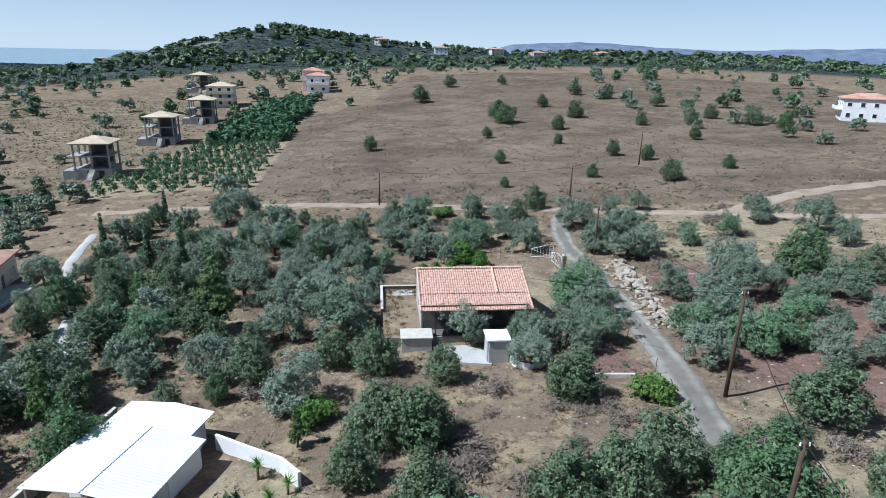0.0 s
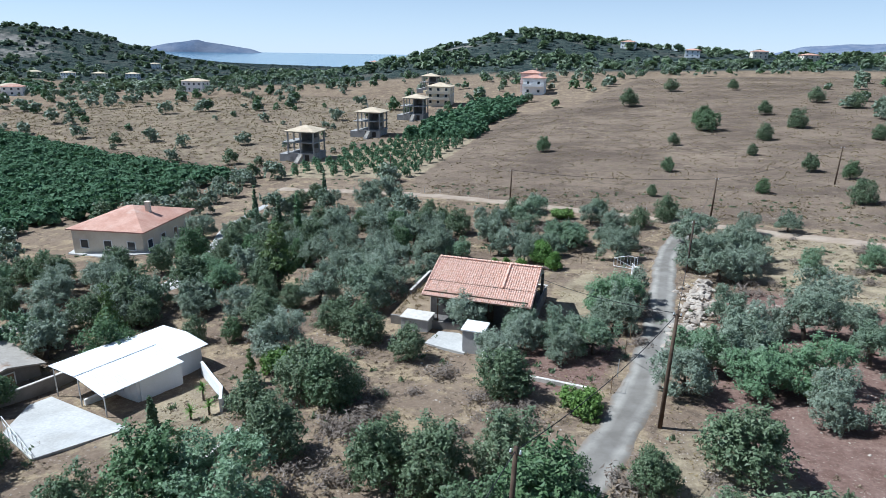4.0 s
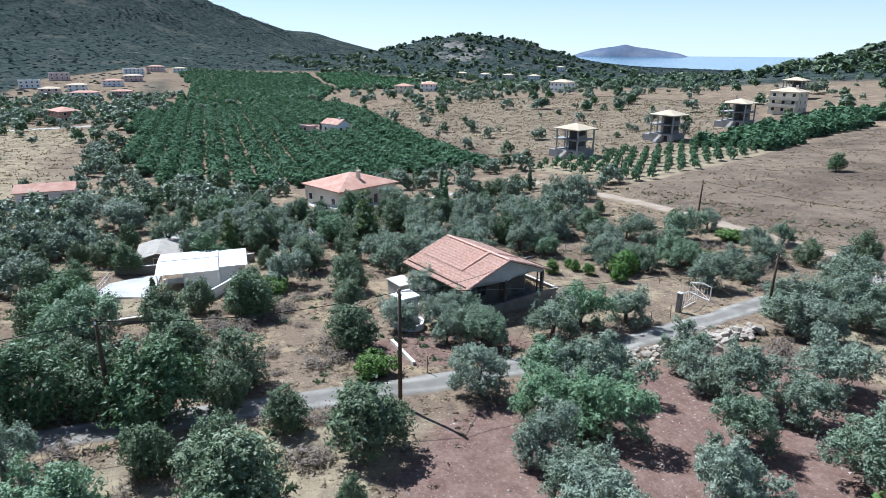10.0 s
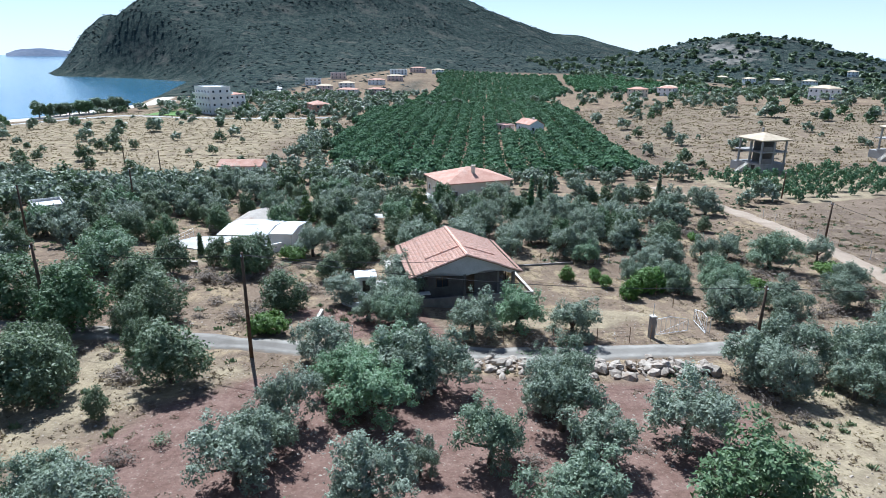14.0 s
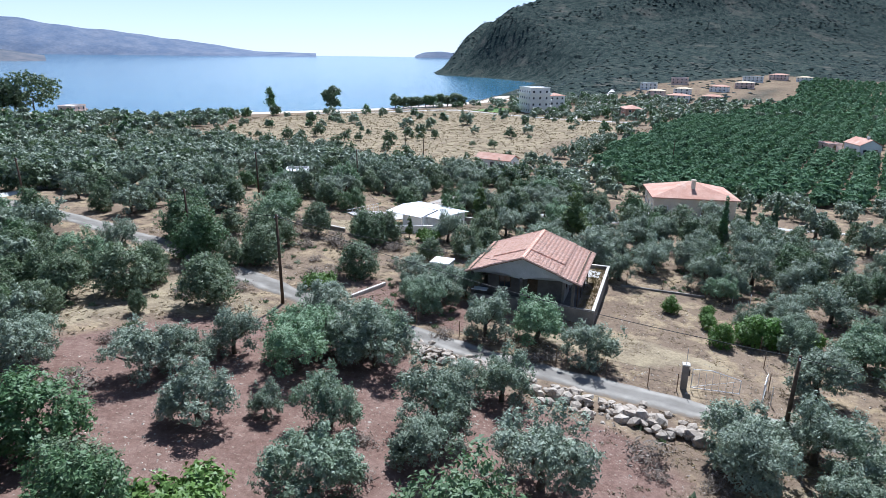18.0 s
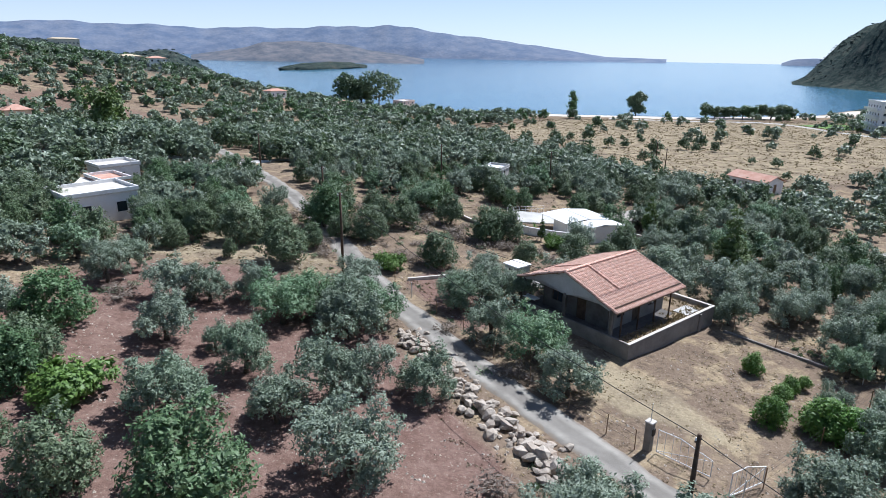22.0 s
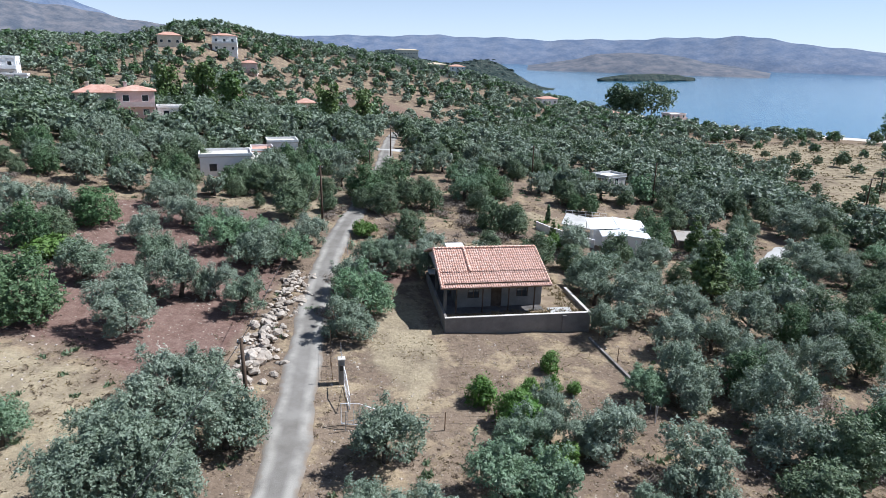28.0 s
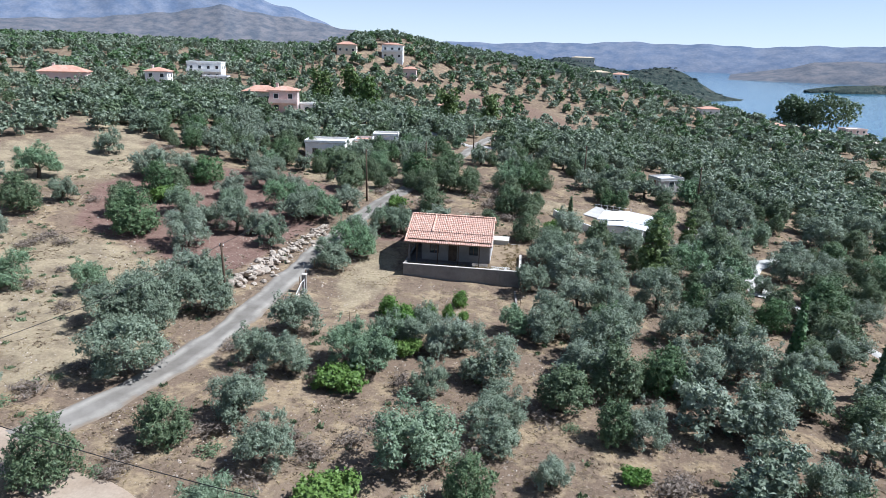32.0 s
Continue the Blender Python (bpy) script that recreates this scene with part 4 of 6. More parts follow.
cell = 5.4
cx, cy = np.meshgrid(np.arange(-420, 420, cell), np.arange(-520, 520, cell))
cx = (cx + rng.uniform(-2.2, 2.2, cx.shape)).ravel()
cy = (cy + rng.uniform(-2.2, 2.2, cy.shape)).ravel()
cz = land(cx, cy)
d = np.hypot(cx - 10, cy - 55)
patch = 0.5 + 0.5 * np.sin(cx / 31 + 2 * np.sin(cy / 47)) * np.sin(cy / 27 + 1.5 * np.sin(cx / 39))
want = 0.42 + 0.42 * patch
want = np.where((cx > 55) & (cy > 30), 0.2 + 0.35 * patch, want)
want = np.where((cx > 20) & (cx < 75) & (cy > -60) & (cy < 30), 0.75, want)
want = np.where(cy > 118, 0.28 * patch, want)
want = np.where((cx > -62) & (cx < -8) & (cy > 58) & (cy < 112), 0.4 * want + 0.04, want)
want = np.where(shore(cx, cy, WEST_WOOD) < 0, 0.75 * want, want)
for plot, share in ((NORTH_FIELD, 0.0), (WEST_FIELD, 0.12), (NORTH_SCRUB, 0.1), (HOUSE_FIELD, 0.11), (ORCHARD_PLOT, 0), (FAR_ORCHARD, 0), (YOUNG_PLOT, 0), (GREEN_STRIP, 0), (EAST_CLEARING, 0.08), (HILL_BARE, 0.22), (EAST_STRAW, 0.05), (HAMLET, 0.6), (CLOSED[4], 0.03)):
    want = np.where(shore(cx, cy, plot) < 1.5, share, want)
for plot in (RED_SOIL, YARD, SHED_YARD):
    want = np.where(shore(cx, cy, plot) < 1, 0, want)
coast_d = np.minimum(shore(cx, cy, BAY), shore(cx, cy, GULF))
want = np.where(coast_d < 30, 0, want)
keep = rng.random(len(cx)) < want
cand = np.stack([cx, cy, cz, d], -1)[keep]
# thick growth along the lane to the south, on both sides, and west of the house
tx, ty = np.meshgrid(np.arange(-120, 150, 3.7), np.arange(-170, 105, 3.7))
tx = (tx + rng.uniform(-1.6, 1.6, tx.shape)).ravel()
ty = (ty + rng.uniform(-1.6, 1.6, ty.shape)).ravel()
thick = np.zeros(len(tx))
for plot, share in ((SOUTH_EAST_WOOD, 0.85), (SOUTH_WEST_WOOD, 0.5), (WEST_WOOD, 0.34)):
    thick = np.where(shore(tx, ty, plot) < 0, share, thick)
for plot in (EAST_CLEARING, HILL_BARE, RED_SOIL, SHED_YARD, SOUTH_PLOT):
    thick = np.where(shore(tx, ty, plot) < 1, 0, thick)
tk = rng.random(len(tx)) < thick
cand = np.concatenate([cand, np.stack([tx, ty, land(tx, ty), np.hypot(tx - 10, ty - 55)], -1)[tk]])
cand = cand[np.argsort(cand[:, 3])]
near_left = 440 - len(PLANTED)
MID, FAR = [], []
for x, y, z, dd in cand:
    r = rng.uniform(1.5, 2.9) if y < 112 and shore(np.array([x]), np.array([y]), WEST_FIELD)[0] > 0 else rng.uniform(0.8, 2.8)
    if dd < 130 and taken(x, y, 0.5):
        continue
    if dd >= 130 and any((x - a) ** 2 + (y - b) ** 2 < (c + 1) ** 2 for a, b, c in PADS):
        continue
    if near_left > 0:
        near_left -= 1
        if rng.random() < (0.3 if x < -4 and 12 < y < 75 else 0.52):
            tagged(plant(PLAIN_OLIVES, x, y, r, 2.2), group="olive trees round the house")
        else:
            tagged(plant(SHRUB_KINDS, x, y, r * 0.8, 2.0), group="wild shrubs")
    else:
        (MID if dd < 190 else FAR).append((x, y, z, r * (1.0 if dd < 190 else 1.15)))
for ob in OLIVE_KINDS + PLAIN_OLIVES + SHRUB_KINDS + LOW_KINDS + CITRUS_KINDS + PINE_KINDS:
    for o in (*ob.children, ob):
        bpy.data.objects.remove(o)


def grove(name, spots, make, n, size, leaf, label, nominal, variants=5, squash=1.0, slim=0.6):
    """Many trees as one joined sheet of leaf sprays."""
    kinds = [crown_leaves(rng, make(rng), n, size, slim, per=5 if n > 300 else 1, tuft=0.22) for _ in range(variants)]
    out = []
    for x, y, z, r in spots:
        q = kinds[rng.integers(variants)]
        a = rng.uniform(0, 6.28)
        c, s = math.cos(a), math.sin(a)
        k = r / nominal
        p = q @ np.array([[c, s, 0], [-s, c, 0], [0, 0, squash]]) * k
        out.append(p + np.array([x, y, z]))
    ob = new(name, leaves_mesh(name, np.concatenate(out), leaf))
    return tagged(ob, label, "trees", kind="stuff")


split = [rng.random() < 0.72 and shore(np.array([m[0]]), np.array([m[1]]), WEST_FIELD)[0] > 0 for m in MID]
grove("olive_grove", [m for m, k in zip(MID, split) if k], olive_lobes, 640, 0.32, OLIVE, "grey-green olive grove covering the slopes", 2.2)
grove("scrub_trees", [m for m, k in zip(MID, split) if not k], shrub_lobes, 850, 0.25, SHRUB, "dark green wild shrubs among the olives", 2.0)
grove("far_olive_grove", [m for m, k in zip(FAR, rng.random(len(FAR)) < 0.7) if k], olive_lobes, 165, 0.55, OLIVE, "distant grey-green olive groves", 2.2)
grove("far_scrub", FAR[::3], shrub_lobes, 150, 0.52, SHRUB, "distant dark scrub and carob trees", 2.0)

# citrus orchard in rows
def rows_in(plot, along, step, gap, spread=0.5):
    way = Vector((*along, 0)).normalized()
    side = Vector((-way.y, way.x, 0))
    c = Vector((np.mean([p[0] for p in plot]), np.mean([p[1] for p in plot]), 0))
    pts = []
    for i in range(-60, 61):
        for j in range(-110, 111):
            p = c + side * i * gap + way * j * step
            pts.append((p.x + rng.uniform(-spread, spread), p.y + rng.uniform(-spread, spread)))
    pts = np.array(pts)
    pts = pts[shore(pts[:, 0], pts[:, 1], plot) < -0.5]
    pts = pts[[not any((x - a) ** 2 + (y - b) ** 2 < (r + 1) ** 2 for a, b, r in PADS) for x, y in pts]]
    return [(x, y, z - 0.35, r) for (x, y), z, r in zip(pts, land(pts[:, 0], pts[:, 1]), rng.uniform(2.0, 2.7, len(pts)))]


grove("citrus_orchard", rows_in(ORCHARD_PLOT, (1, -0.19), 2.7, 5.9, 0.35), orchard_lobes, 430, 0.31, ORCHARD, "dark green citrus orchard planted in straight rows", 1.75, squash=0.85, slim=0.85)
grove("far_orchard", rows_in(FAR_ORCHARD, (1, -0.19), 5.0, 6.0, 1.0), shrub_lobes, 60, 0.95, ORCHARD, "distant dark green orchards in the valley", 2.0, squash=0.8, slim=0.9)
grove("valley_orchard", rows_in(VALLEY_ORCHARD, (1, -0.3), 5.0, 6.0, 1.0), shrub_lobes, 50, 1.0, ORCHARD, "green orchards on the valley floor below the hills", 2.0, squash=0.8, slim=0.9)
grove("green_orchard", rows_in(GREEN_STRIP, (0.05, 1), 4.2, 4.4), shrub_lobes, 160, 0.7, ORCHARD, "mature green orchard strip beside the stubble field", 2.0, squash=0.9)
grove("young_orchard", [(x, y, z + 0.4, r * 0.5) for x, y, z, r in rows_in(YOUNG_PLOT, (0.15, 1), 4.0, 4.3, 0.3)], shrub_lobes, 180, 0.42, ORCHARD, "young orchard trees in rows on straw-coloured ground", 2.0, squash=1.25)

# thickets on the far hills
hx, hy = np.meshgrid(np.arange(-2000, 1100, 7.5), np.arange(-720, 1150, 7.5))
hx = (hx + rng.uniform(-6, 6, hx.shape)).ravel()
hy = (hy + rng.uniform(-6, 6, hy.shape)).ravel()
hz = rough_land(hx, hy)
hd = np.hypot(hx - 10, hy - 55)
ok = (hd > 430) & (np.minimum(shore(hx, hy, BAY), shore(hx, hy, GULF)) > 14) & (rng.random(len(hx)) < np.where(hd < 1000, 0.55, 0.7)) & (hd < 1750)
ok &= ~((hy < -100) & (hx > 300)) & (shore(hx, hy, NORTH_FIELD) > 0) & (shore(hx, hy, FAR_ORCHARD) > 0) & ((shore(hx, hy, HAMLET) > 0) | (rng.random(len(hx)) < 0.6)) & ((shore(hx, hy, VALLEY) > 0) | (rng.random(len(hx)) < 0.22)) & (shore(hx, hy, VALLEY_ORCHARD) > 0)
ok &= np.sin(hx / 31 + 2 * np.sin(hy / 47)) + np.sin(hy / 23 + 2 * np.sin(hx / 61)) + rng.normal(0, 0.5, len(hx)) > np.where(hx < -800, -1.0, -9.0)
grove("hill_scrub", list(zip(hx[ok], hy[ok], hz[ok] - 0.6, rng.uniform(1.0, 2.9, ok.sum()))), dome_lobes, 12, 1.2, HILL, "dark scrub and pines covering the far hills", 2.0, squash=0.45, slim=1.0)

# taller trees in clumps on the hills north and north-west
hx, hy = rng.uniform(-420, 420, 2600), rng.uniform(440, 800, 2600)
lx, ly = rng.uniform(-1000, -300, 1500), rng.uniform(300, 760, 1500)
hx, hy = np.concatenate([hx, lx]), np.concatenate([hy, ly])
ok = np.sin(hx / 37 + 2 * np.sin(hy / 29)) * np.sin(hy / 33 + 2 * np.sin(hx / 41)) + rng.normal(0, 0.3, len(hx)) > 0.15
hx, hy = hx[ok], hy[ok]
grove("hill_trees", list(zip(hx, hy, rough_land(hx, hy) - 0.3, rng.uniform(1.8, 4.2, len(hx)))), shrub_lobes, 46, 1.15, SHRUB, "round dark pines and carobs in clumps on the hills", 2.0, squash=0.85, slim=0.9)

# dry grass and weeds near the lane and house
def tufts(name, n, box_, leaf, size, blades, keep, label, tall=1.0):
    x = rng.uniform(box_[0], box_[1], n)
    y = rng.uniform(box_[2], box_[3], n)
    clump = np.sin(x * 0.7 + 2 * np.sin(y * 0.31)) * np.sin(y * 0.6 + 2 * np.sin(x * 0.27)) + rng.normal(0, 0.5, n)
    ok = keep(x, y) & (clump > 0.1)
    x, y = x[ok], y[ok]
    z = rough_land(x, y)
    out = []
    for k in range(blades):
        a = rng.uniform(0, 6.28, len(x))
        s = size * rng.uniform(0.5, 1.5, len(x))
        ox, oy = rng.normal(0, size * 0.7, len(x)), rng.normal(0, size * 0.7, len(x))
        base = np.stack([x + ox, y + oy, z], -1)
        side = np.stack([np.cos(a), np.sin(a), 0 * a], -1) * (s * 0.45)[:, None]
        tip = np.stack([rng.normal(0, 0.5, len(x)) * s, rng.normal(0, 0.5, len(x)) * s, s * tall * rng.uniform(0.6, 1.3, len(x))], -1)
        out.append(np.stack([base - side, base + side, base + tip], 1))
    ob = new(name, leaves_mesh(name, np.concatenate(out), leaf))
    return tagged(ob, label, "grass", kind="stuff")


def off_road(x, y):
    far = np.full(x.shape, 1e9)
    for a, b in ROAD_PTS:
        far = np.minimum(far, np.hypot(x - a, y - b))
    built = ((np.abs(x - 1.5) < 8.5) & (np.abs(y - 54.5) < 7.5)) | ((np.abs(x + 19) < 5.5) & (np.abs(y - 30) < 7.5))
    return (far > 1.9) & ~built


tufts("dry_grass", 90000, (-45, 62, 10, 118), STRAW, 0.15, 3, lambda x, y: off_road(x, y) & (shore(x, y, RED_SOIL) > 0), "short dry yellow grass tufts on the ground", 0.3)
tufts("weeds", 20000, (-45, 62, 10, 118), BRUSH, 0.15, 12, lambda x, y: off_road(x, y) & (shore(x, y, RED_SOIL) > -2) & (shore(x, y, YARD) > 0), "brown dry weeds and thorny cushions", 0.5)
tufts("field_weeds", 60000, (-40, 190, 100, 345), STRAW, 0.26, 3, lambda x, y: off_road(x, y) & (shore(x, y, NORTH_FIELD) < -2), "brown dry thistles and grass across the stubble field", 0.7)
tufts("far_field_weeds", 26000, (-290, -60, 120, 270), STRAW, 0.45, 3, lambda x, y: (shore(x, y, HOUSE_FIELD) < 0), "brown dry weeds on the field beyond", 0.7)
tufts("beach_field_weeds", 30000, (-330, -70, -150, 45), STRAW, 0.4, 3, lambda x, y: (shore(x, y, WEST_FIELD) < 0), "dry grass on the flat field behind the beach", 0.7)
tufts("low_green_scrub", 2600, (-60, 62, 8, 118), SHRUB, 0.2, 26, lambda x, y: off_road(x, y) & (shore(x, y, RED_SOIL) > 0) & (shore(x, y, YARD) > 0), "small green scrub cushions between trees", 1.0)

# ---- the tiled house on its terrace ----
HOUSE = Matrix.Translation((2.9, 54.0, 0)) @ Matrix.Rotation(radians(4.5), 4, "Z")
FLOOR, RIDGE, EAVE = -2.75, 1.85, 0.0
house = thing("house", HOUSE @ Matrix.Translation((0, 0, -4.2)), "grey plastered house with a clay tile gable roof on terrace", "house")


def hpart(name, bm, mat, label="", parent=None, smooth=False):
    ob = part(name, bm, mat, parent or house, label, smooth)
    if parent is None:
        ob.location = (0, 0, 4.2)
    return ob


HX, HY = 5.0, 5.35
slope = math.atan2(RIDGE - EAVE, HY)
# walls with openings, floor and gables
wx0, wx1, wy = -4.7, 3.2, 3.6


def wall_x(x, y0, y1, z0, z1, holes, t=0.22):
    """Wall along y at x, with holes (y0, y1, z0, z1)."""
    bm = bmesh.new()
    cuts = sorted({y0, y1, *[h[0] for h in holes], *[h[1] for h in holes]})
    for a, b in zip(cuts, cuts[1:]):
        spans = [(z0, z1)]
        for h in holes:
            if h[0] <= a and b <= h[1]:
                spans = [(z0, h[2]), (h[3], z1)]
        for s in spans:
            if s[1] - s[0] > 0.01:
                add_box(bm, x - t / 2, x + t / 2, a, b, *s)
    return bm


def wall_y(y, x0, x1, z0, z1, holes, t=0.22):
    bm = wall_x(0, x0, x1, z0, z1, holes, t)
    bmesh.ops.transform(bm, matrix=Matrix.Translation((0, y, 0)) @ Matrix(((0, 1, 0, 0), (1, 0, 0, 0), (0, 0, 1, 0), (0, 0, 0, 1))), verts=bm.verts)
    bmesh.ops.reverse_faces(bm, faces=bm.faces)
    return bm


top = 0.35
hpart("wall", wall_y(wy, wx0, wx1, FLOOR, top, [(-3.4, -2.3, FLOOR + 0.9, FLOOR + 2.0), (-0.9, 0.1, FLOOR, FLOOR + 2.1), (1.2, 2.3, FLOOR + 0.9, FLOOR + 2.0)]), BLOCK)
# south and east walls carry the verandah's shade in their base colour
hpart("wall", wall_y(-wy, wx0, wx1, FLOOR, top, [(-3.2, -2.1, FLOOR + 0.9, FLOOR + 2.0), (0.4, 1.4, FLOOR, FLOOR + 2.1)]), SHADED_RENDER)
hpart("wall", wall_x(wx0, -wy + 0.11, wy - 0.11, FLOOR, top, [(-1, 0.2, FLOOR + 0.9, FLOOR + 2.0)]), PLASTER)
hpart("wall", wall_x(wx1, -wy + 0.11, wy - 0.11, FLOOR, top, [(-2.6, -1.4, FLOOR + 0.9, FLOOR + 2.0), (0.2, 1.2, FLOOR, FLOOR + 2.1)]), SHADED_RENDER)
for x, y, sx, sy, door in ((-2.85, wy, 1.1, 0, 0), (-0.4, wy, 1.0, 0, 1), (1.75, wy, 1.1, 0, 0), (-2.65, -wy, 1.1, 0, 0), (0.9, -wy, 1.0, 0, 1), (wx0, -0.4, 0, 1.2, 0), (wx1, -2.0, 0, 1.2, 0), (wx1, 0.7, 0, 1.0, 1)):
    z0, z1 = (FLOOR, FLOOR + 2.1) if door else (FLOOR + 0.9, FLOOR + 2.0)
    w = hpart("door" if door else "window", box(x - max(sx / 2, 0.03), x + max(sx / 2, 0.03), y - max(sy / 2, 0.03), y + max(sy / 2, 0.03), z0, z1), POLE if door else GLASS)
    if not door:
        f = bmesh.new()
        for a, b in ((-0.5, -0.44), (0.44, 0.5), (-0.03, 0.03)):
            add_box(f, x + a * sx - (0.05 if sx == 0 else 0), x + b * sx + (0.05 if sx == 0 else 0), y + a * sy - (0.05 if sy == 0 else 0), y + b * sy + (0.05 if sy == 0 else 0), z0, z1)
        part("window_frame", f, POLE, w)


def gable(x, t=0.2, arches=False):
    """Plaster triangle under the roof; on the verandah end with two flat arches cut below."""
    lo = EAVE - 0.05
    outline = [(-HY + 0.35, lo)]
    if arches:
        for c in (-2.55, 2.3):
            outline += [(c - 2.1 + 4.2 * i / 12, lo - 0.28 + 0.42 * math.sin(math.pi * i / 12)) for i in range(13)]
    outline += [(HY - 0.35, lo), (0, RIDGE - 0.18)]
    bm = bmesh.new()
    front = [bm.verts.new((x + t / 2, y, z)) for y, z in outline]
    back = [bm.verts.new((x - t / 2, y, z)) for y, z in outline]
    bm.faces.new(front)
    bm.faces.new(back[::-1])
    for i in range(len(front)):
        j = (i + 1) % len(front)
        bm.faces.new((front[j], front[i], back[i], back[j]))
    bmesh.ops.triangulate(bm, faces=[f for f in bm.faces if len(f.verts) > 4])
    return bm


hpart("gable", gable(4.55, arches=True), PLASTER, "pale plaster gable with two flat arches")
hpart("gable", gable(-4.7), PLASTER)
for x, y in ((4.55, -4.85), (4.55, -0.12), (4.55, 4.7)):
    hpart("column", box(x - 0.14, x + 0.14, y - 0.14, y + 0.14, FLOOR, EAVE - 0.22, 0.02), SHADED_RENDER)
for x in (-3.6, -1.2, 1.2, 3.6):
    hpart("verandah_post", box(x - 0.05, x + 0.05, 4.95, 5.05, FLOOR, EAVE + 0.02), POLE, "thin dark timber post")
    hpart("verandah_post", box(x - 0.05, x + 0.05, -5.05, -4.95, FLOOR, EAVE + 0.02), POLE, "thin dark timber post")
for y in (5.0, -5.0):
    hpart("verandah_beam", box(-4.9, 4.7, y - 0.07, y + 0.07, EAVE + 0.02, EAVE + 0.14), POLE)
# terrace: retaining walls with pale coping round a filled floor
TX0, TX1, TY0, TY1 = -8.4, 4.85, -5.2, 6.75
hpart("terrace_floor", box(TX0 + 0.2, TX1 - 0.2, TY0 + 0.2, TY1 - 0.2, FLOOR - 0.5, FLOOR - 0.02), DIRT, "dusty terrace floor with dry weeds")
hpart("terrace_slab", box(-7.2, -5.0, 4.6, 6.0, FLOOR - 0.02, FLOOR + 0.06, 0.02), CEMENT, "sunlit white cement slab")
hpart("house_floor", box(wx0 + 0.11, 4.6, -5.0, 5.0, FLOOR - 0.02, FLOOR + 0.03), SHADED_RENDER)
for x0, x1, y0, y1, h in ((TX0, TX1, TY1 - 0.2, TY1, 0.32), (TX0, TX0 + 0.2, 0.5, TY1 - 0.2, 0.32), (TX1 - 0.2, TX1, TY0, TY1 - 0.2, 0.38)):
    hpart("terrace_wall", box(x0, x1, y0, y1, -5.6, FLOOR + h), BLOCK, "grey-brown rendered retaining wall")
    if x0 != TX1 - 0.2:
        hpart("coping", box(x0 - 0.04, x1 + 0.04, y0 - 0.04, y1 + 0.04, FLOOR + h, FLOOR + h + 0.07, 0.015), COPING)
hpart("terrace_wall", box(TX0 + 0.2, TX1 - 0.2, TY0, TY0 + 0.2, -5.4, FLOOR), BLOCK)
hpart("buttress", box(0.5 - 6.6, 0.5 - 6.25, TY1, TY1 + 0.14, -5.2, FLOOR + 0.2), BLOCK)
hpart("parapet_table", box(4.0, 4.75, -4.9, -3.4, FLOOR + 0.75, FLOOR + 0.85, 0.02), WHITE, "white ledge at the verandah corner")
# roof: two slopes, each with a lower verandah strip a step down
STEP_AT, DROP = 3.45, 0.07
roof_boards = {}
for side in (1, -1):
    for a, b, drop in ((0.0, STEP_AT, 0.0), (STEP_AT - 0.05, HY + 0.12, DROP)):
        bm = bmesh.new()
        z = lambda y: RIDGE - (RIDGE - EAVE) * y / HY - drop - 0.07
        vs = [bm.verts.new((x, side * y, z(y) + dz)) for dz in (0, -0.09) for x, y in ((-HX, a), (HX, a), (HX, b), (-HX, b))]
        for f in ((0, 1, 2, 3), (7, 6, 5, 4), (0, 4, 5, 1), (1, 5, 6, 2), (2, 6, 7, 3), (3, 7, 4, 0)):
            bm.faces.new([vs[i] for i in (f if side < 0 else f[::-1])])
        bmesh.ops.recalc_face_normals(bm, faces=bm.faces)
        roof_boards[side, drop] = hpart("roof", bm, TIMBER, "terracotta clay tile roof, weathered orange")


def tile_mesh(length, r0, r1, arc=160, seg=6, thick=0.018):
    """A tapered barrel tile lying along y, hollow side down."""
    bm = bmesh.new()
    rows = []
    for y, r in ((0, r0), (length, r1)):
        rows.append([bm.verts.new((r * math.sin(a), y, r * math.cos(a) * 0.75)) for a in [radians(-arc / 2 + arc * k / seg) for k in range(seg + 1)]])
    for k in range(seg):
        bm.faces.new((rows[0][k], rows[0][k + 1], rows[1][k + 1], rows[1][k]))
    edge = [bm.verts.new(v.co + Vector((0, 0, -thick - 0.02))) for v in rows[0]]
    for k in range(seg):
        bm.faces.new((rows[0][k + 1], rows[0][k], edge[k], edge[k + 1]))
    bmesh.ops.recalc_face_normals(bm, faces=bm.faces)
    me = bpy.data.meshes.new("tile")
    bm.to_mesh(me)
    bm.free()
    me.materials.append(TILE)
    me.polygons.foreach_set("use_smooth", [True] * len(me.polygons))
    return me


TILE_MESH = tile_mesh(0.46, 0.125, 0.105)
pitch = math.atan2(RIDGE - EAVE, HY)
TILES, JOINED = [], {}
PER_ROW, ROW = 0.215, 0.36
for side in (1, -1):
    for a, b, drop in ((0.0, STEP_AT, 0.0), (STEP_AT, HY + 0.15, DROP)):
        y = b
        while y > a + 0.12:
            x = -HX + 0.1
            while x < HX:
                lift = rng.uniform(-0.008, 0.012)
                z = RIDGE - (RIDGE - EAVE) * y / HY - drop - 0.06 + lift
                yaw = rng.normal(0, 1.6)
                m = Matrix.Translation((x + rng.normal(0, 0.006), side * y, z)) @ Matrix.Rotation(radians(180 if side > 0 else 0), 4, "Z") @ Matrix.Rotation(pitch - 0.03, 4, "X") @ Matrix.Rotation(radians(yaw), 4, "Z")
                near = side > 0 and x > -1.5 and drop == 0.0
                if near and len(TILES) < 300:
                    TILES.append((m, roof_boards[side, drop]))
                else:
                    JOINED.setdefault((side, drop), []).append(m)
                x += PER_ROW
            y -= ROW
src = np.array([v.co for v in TILE_MESH.vertices])
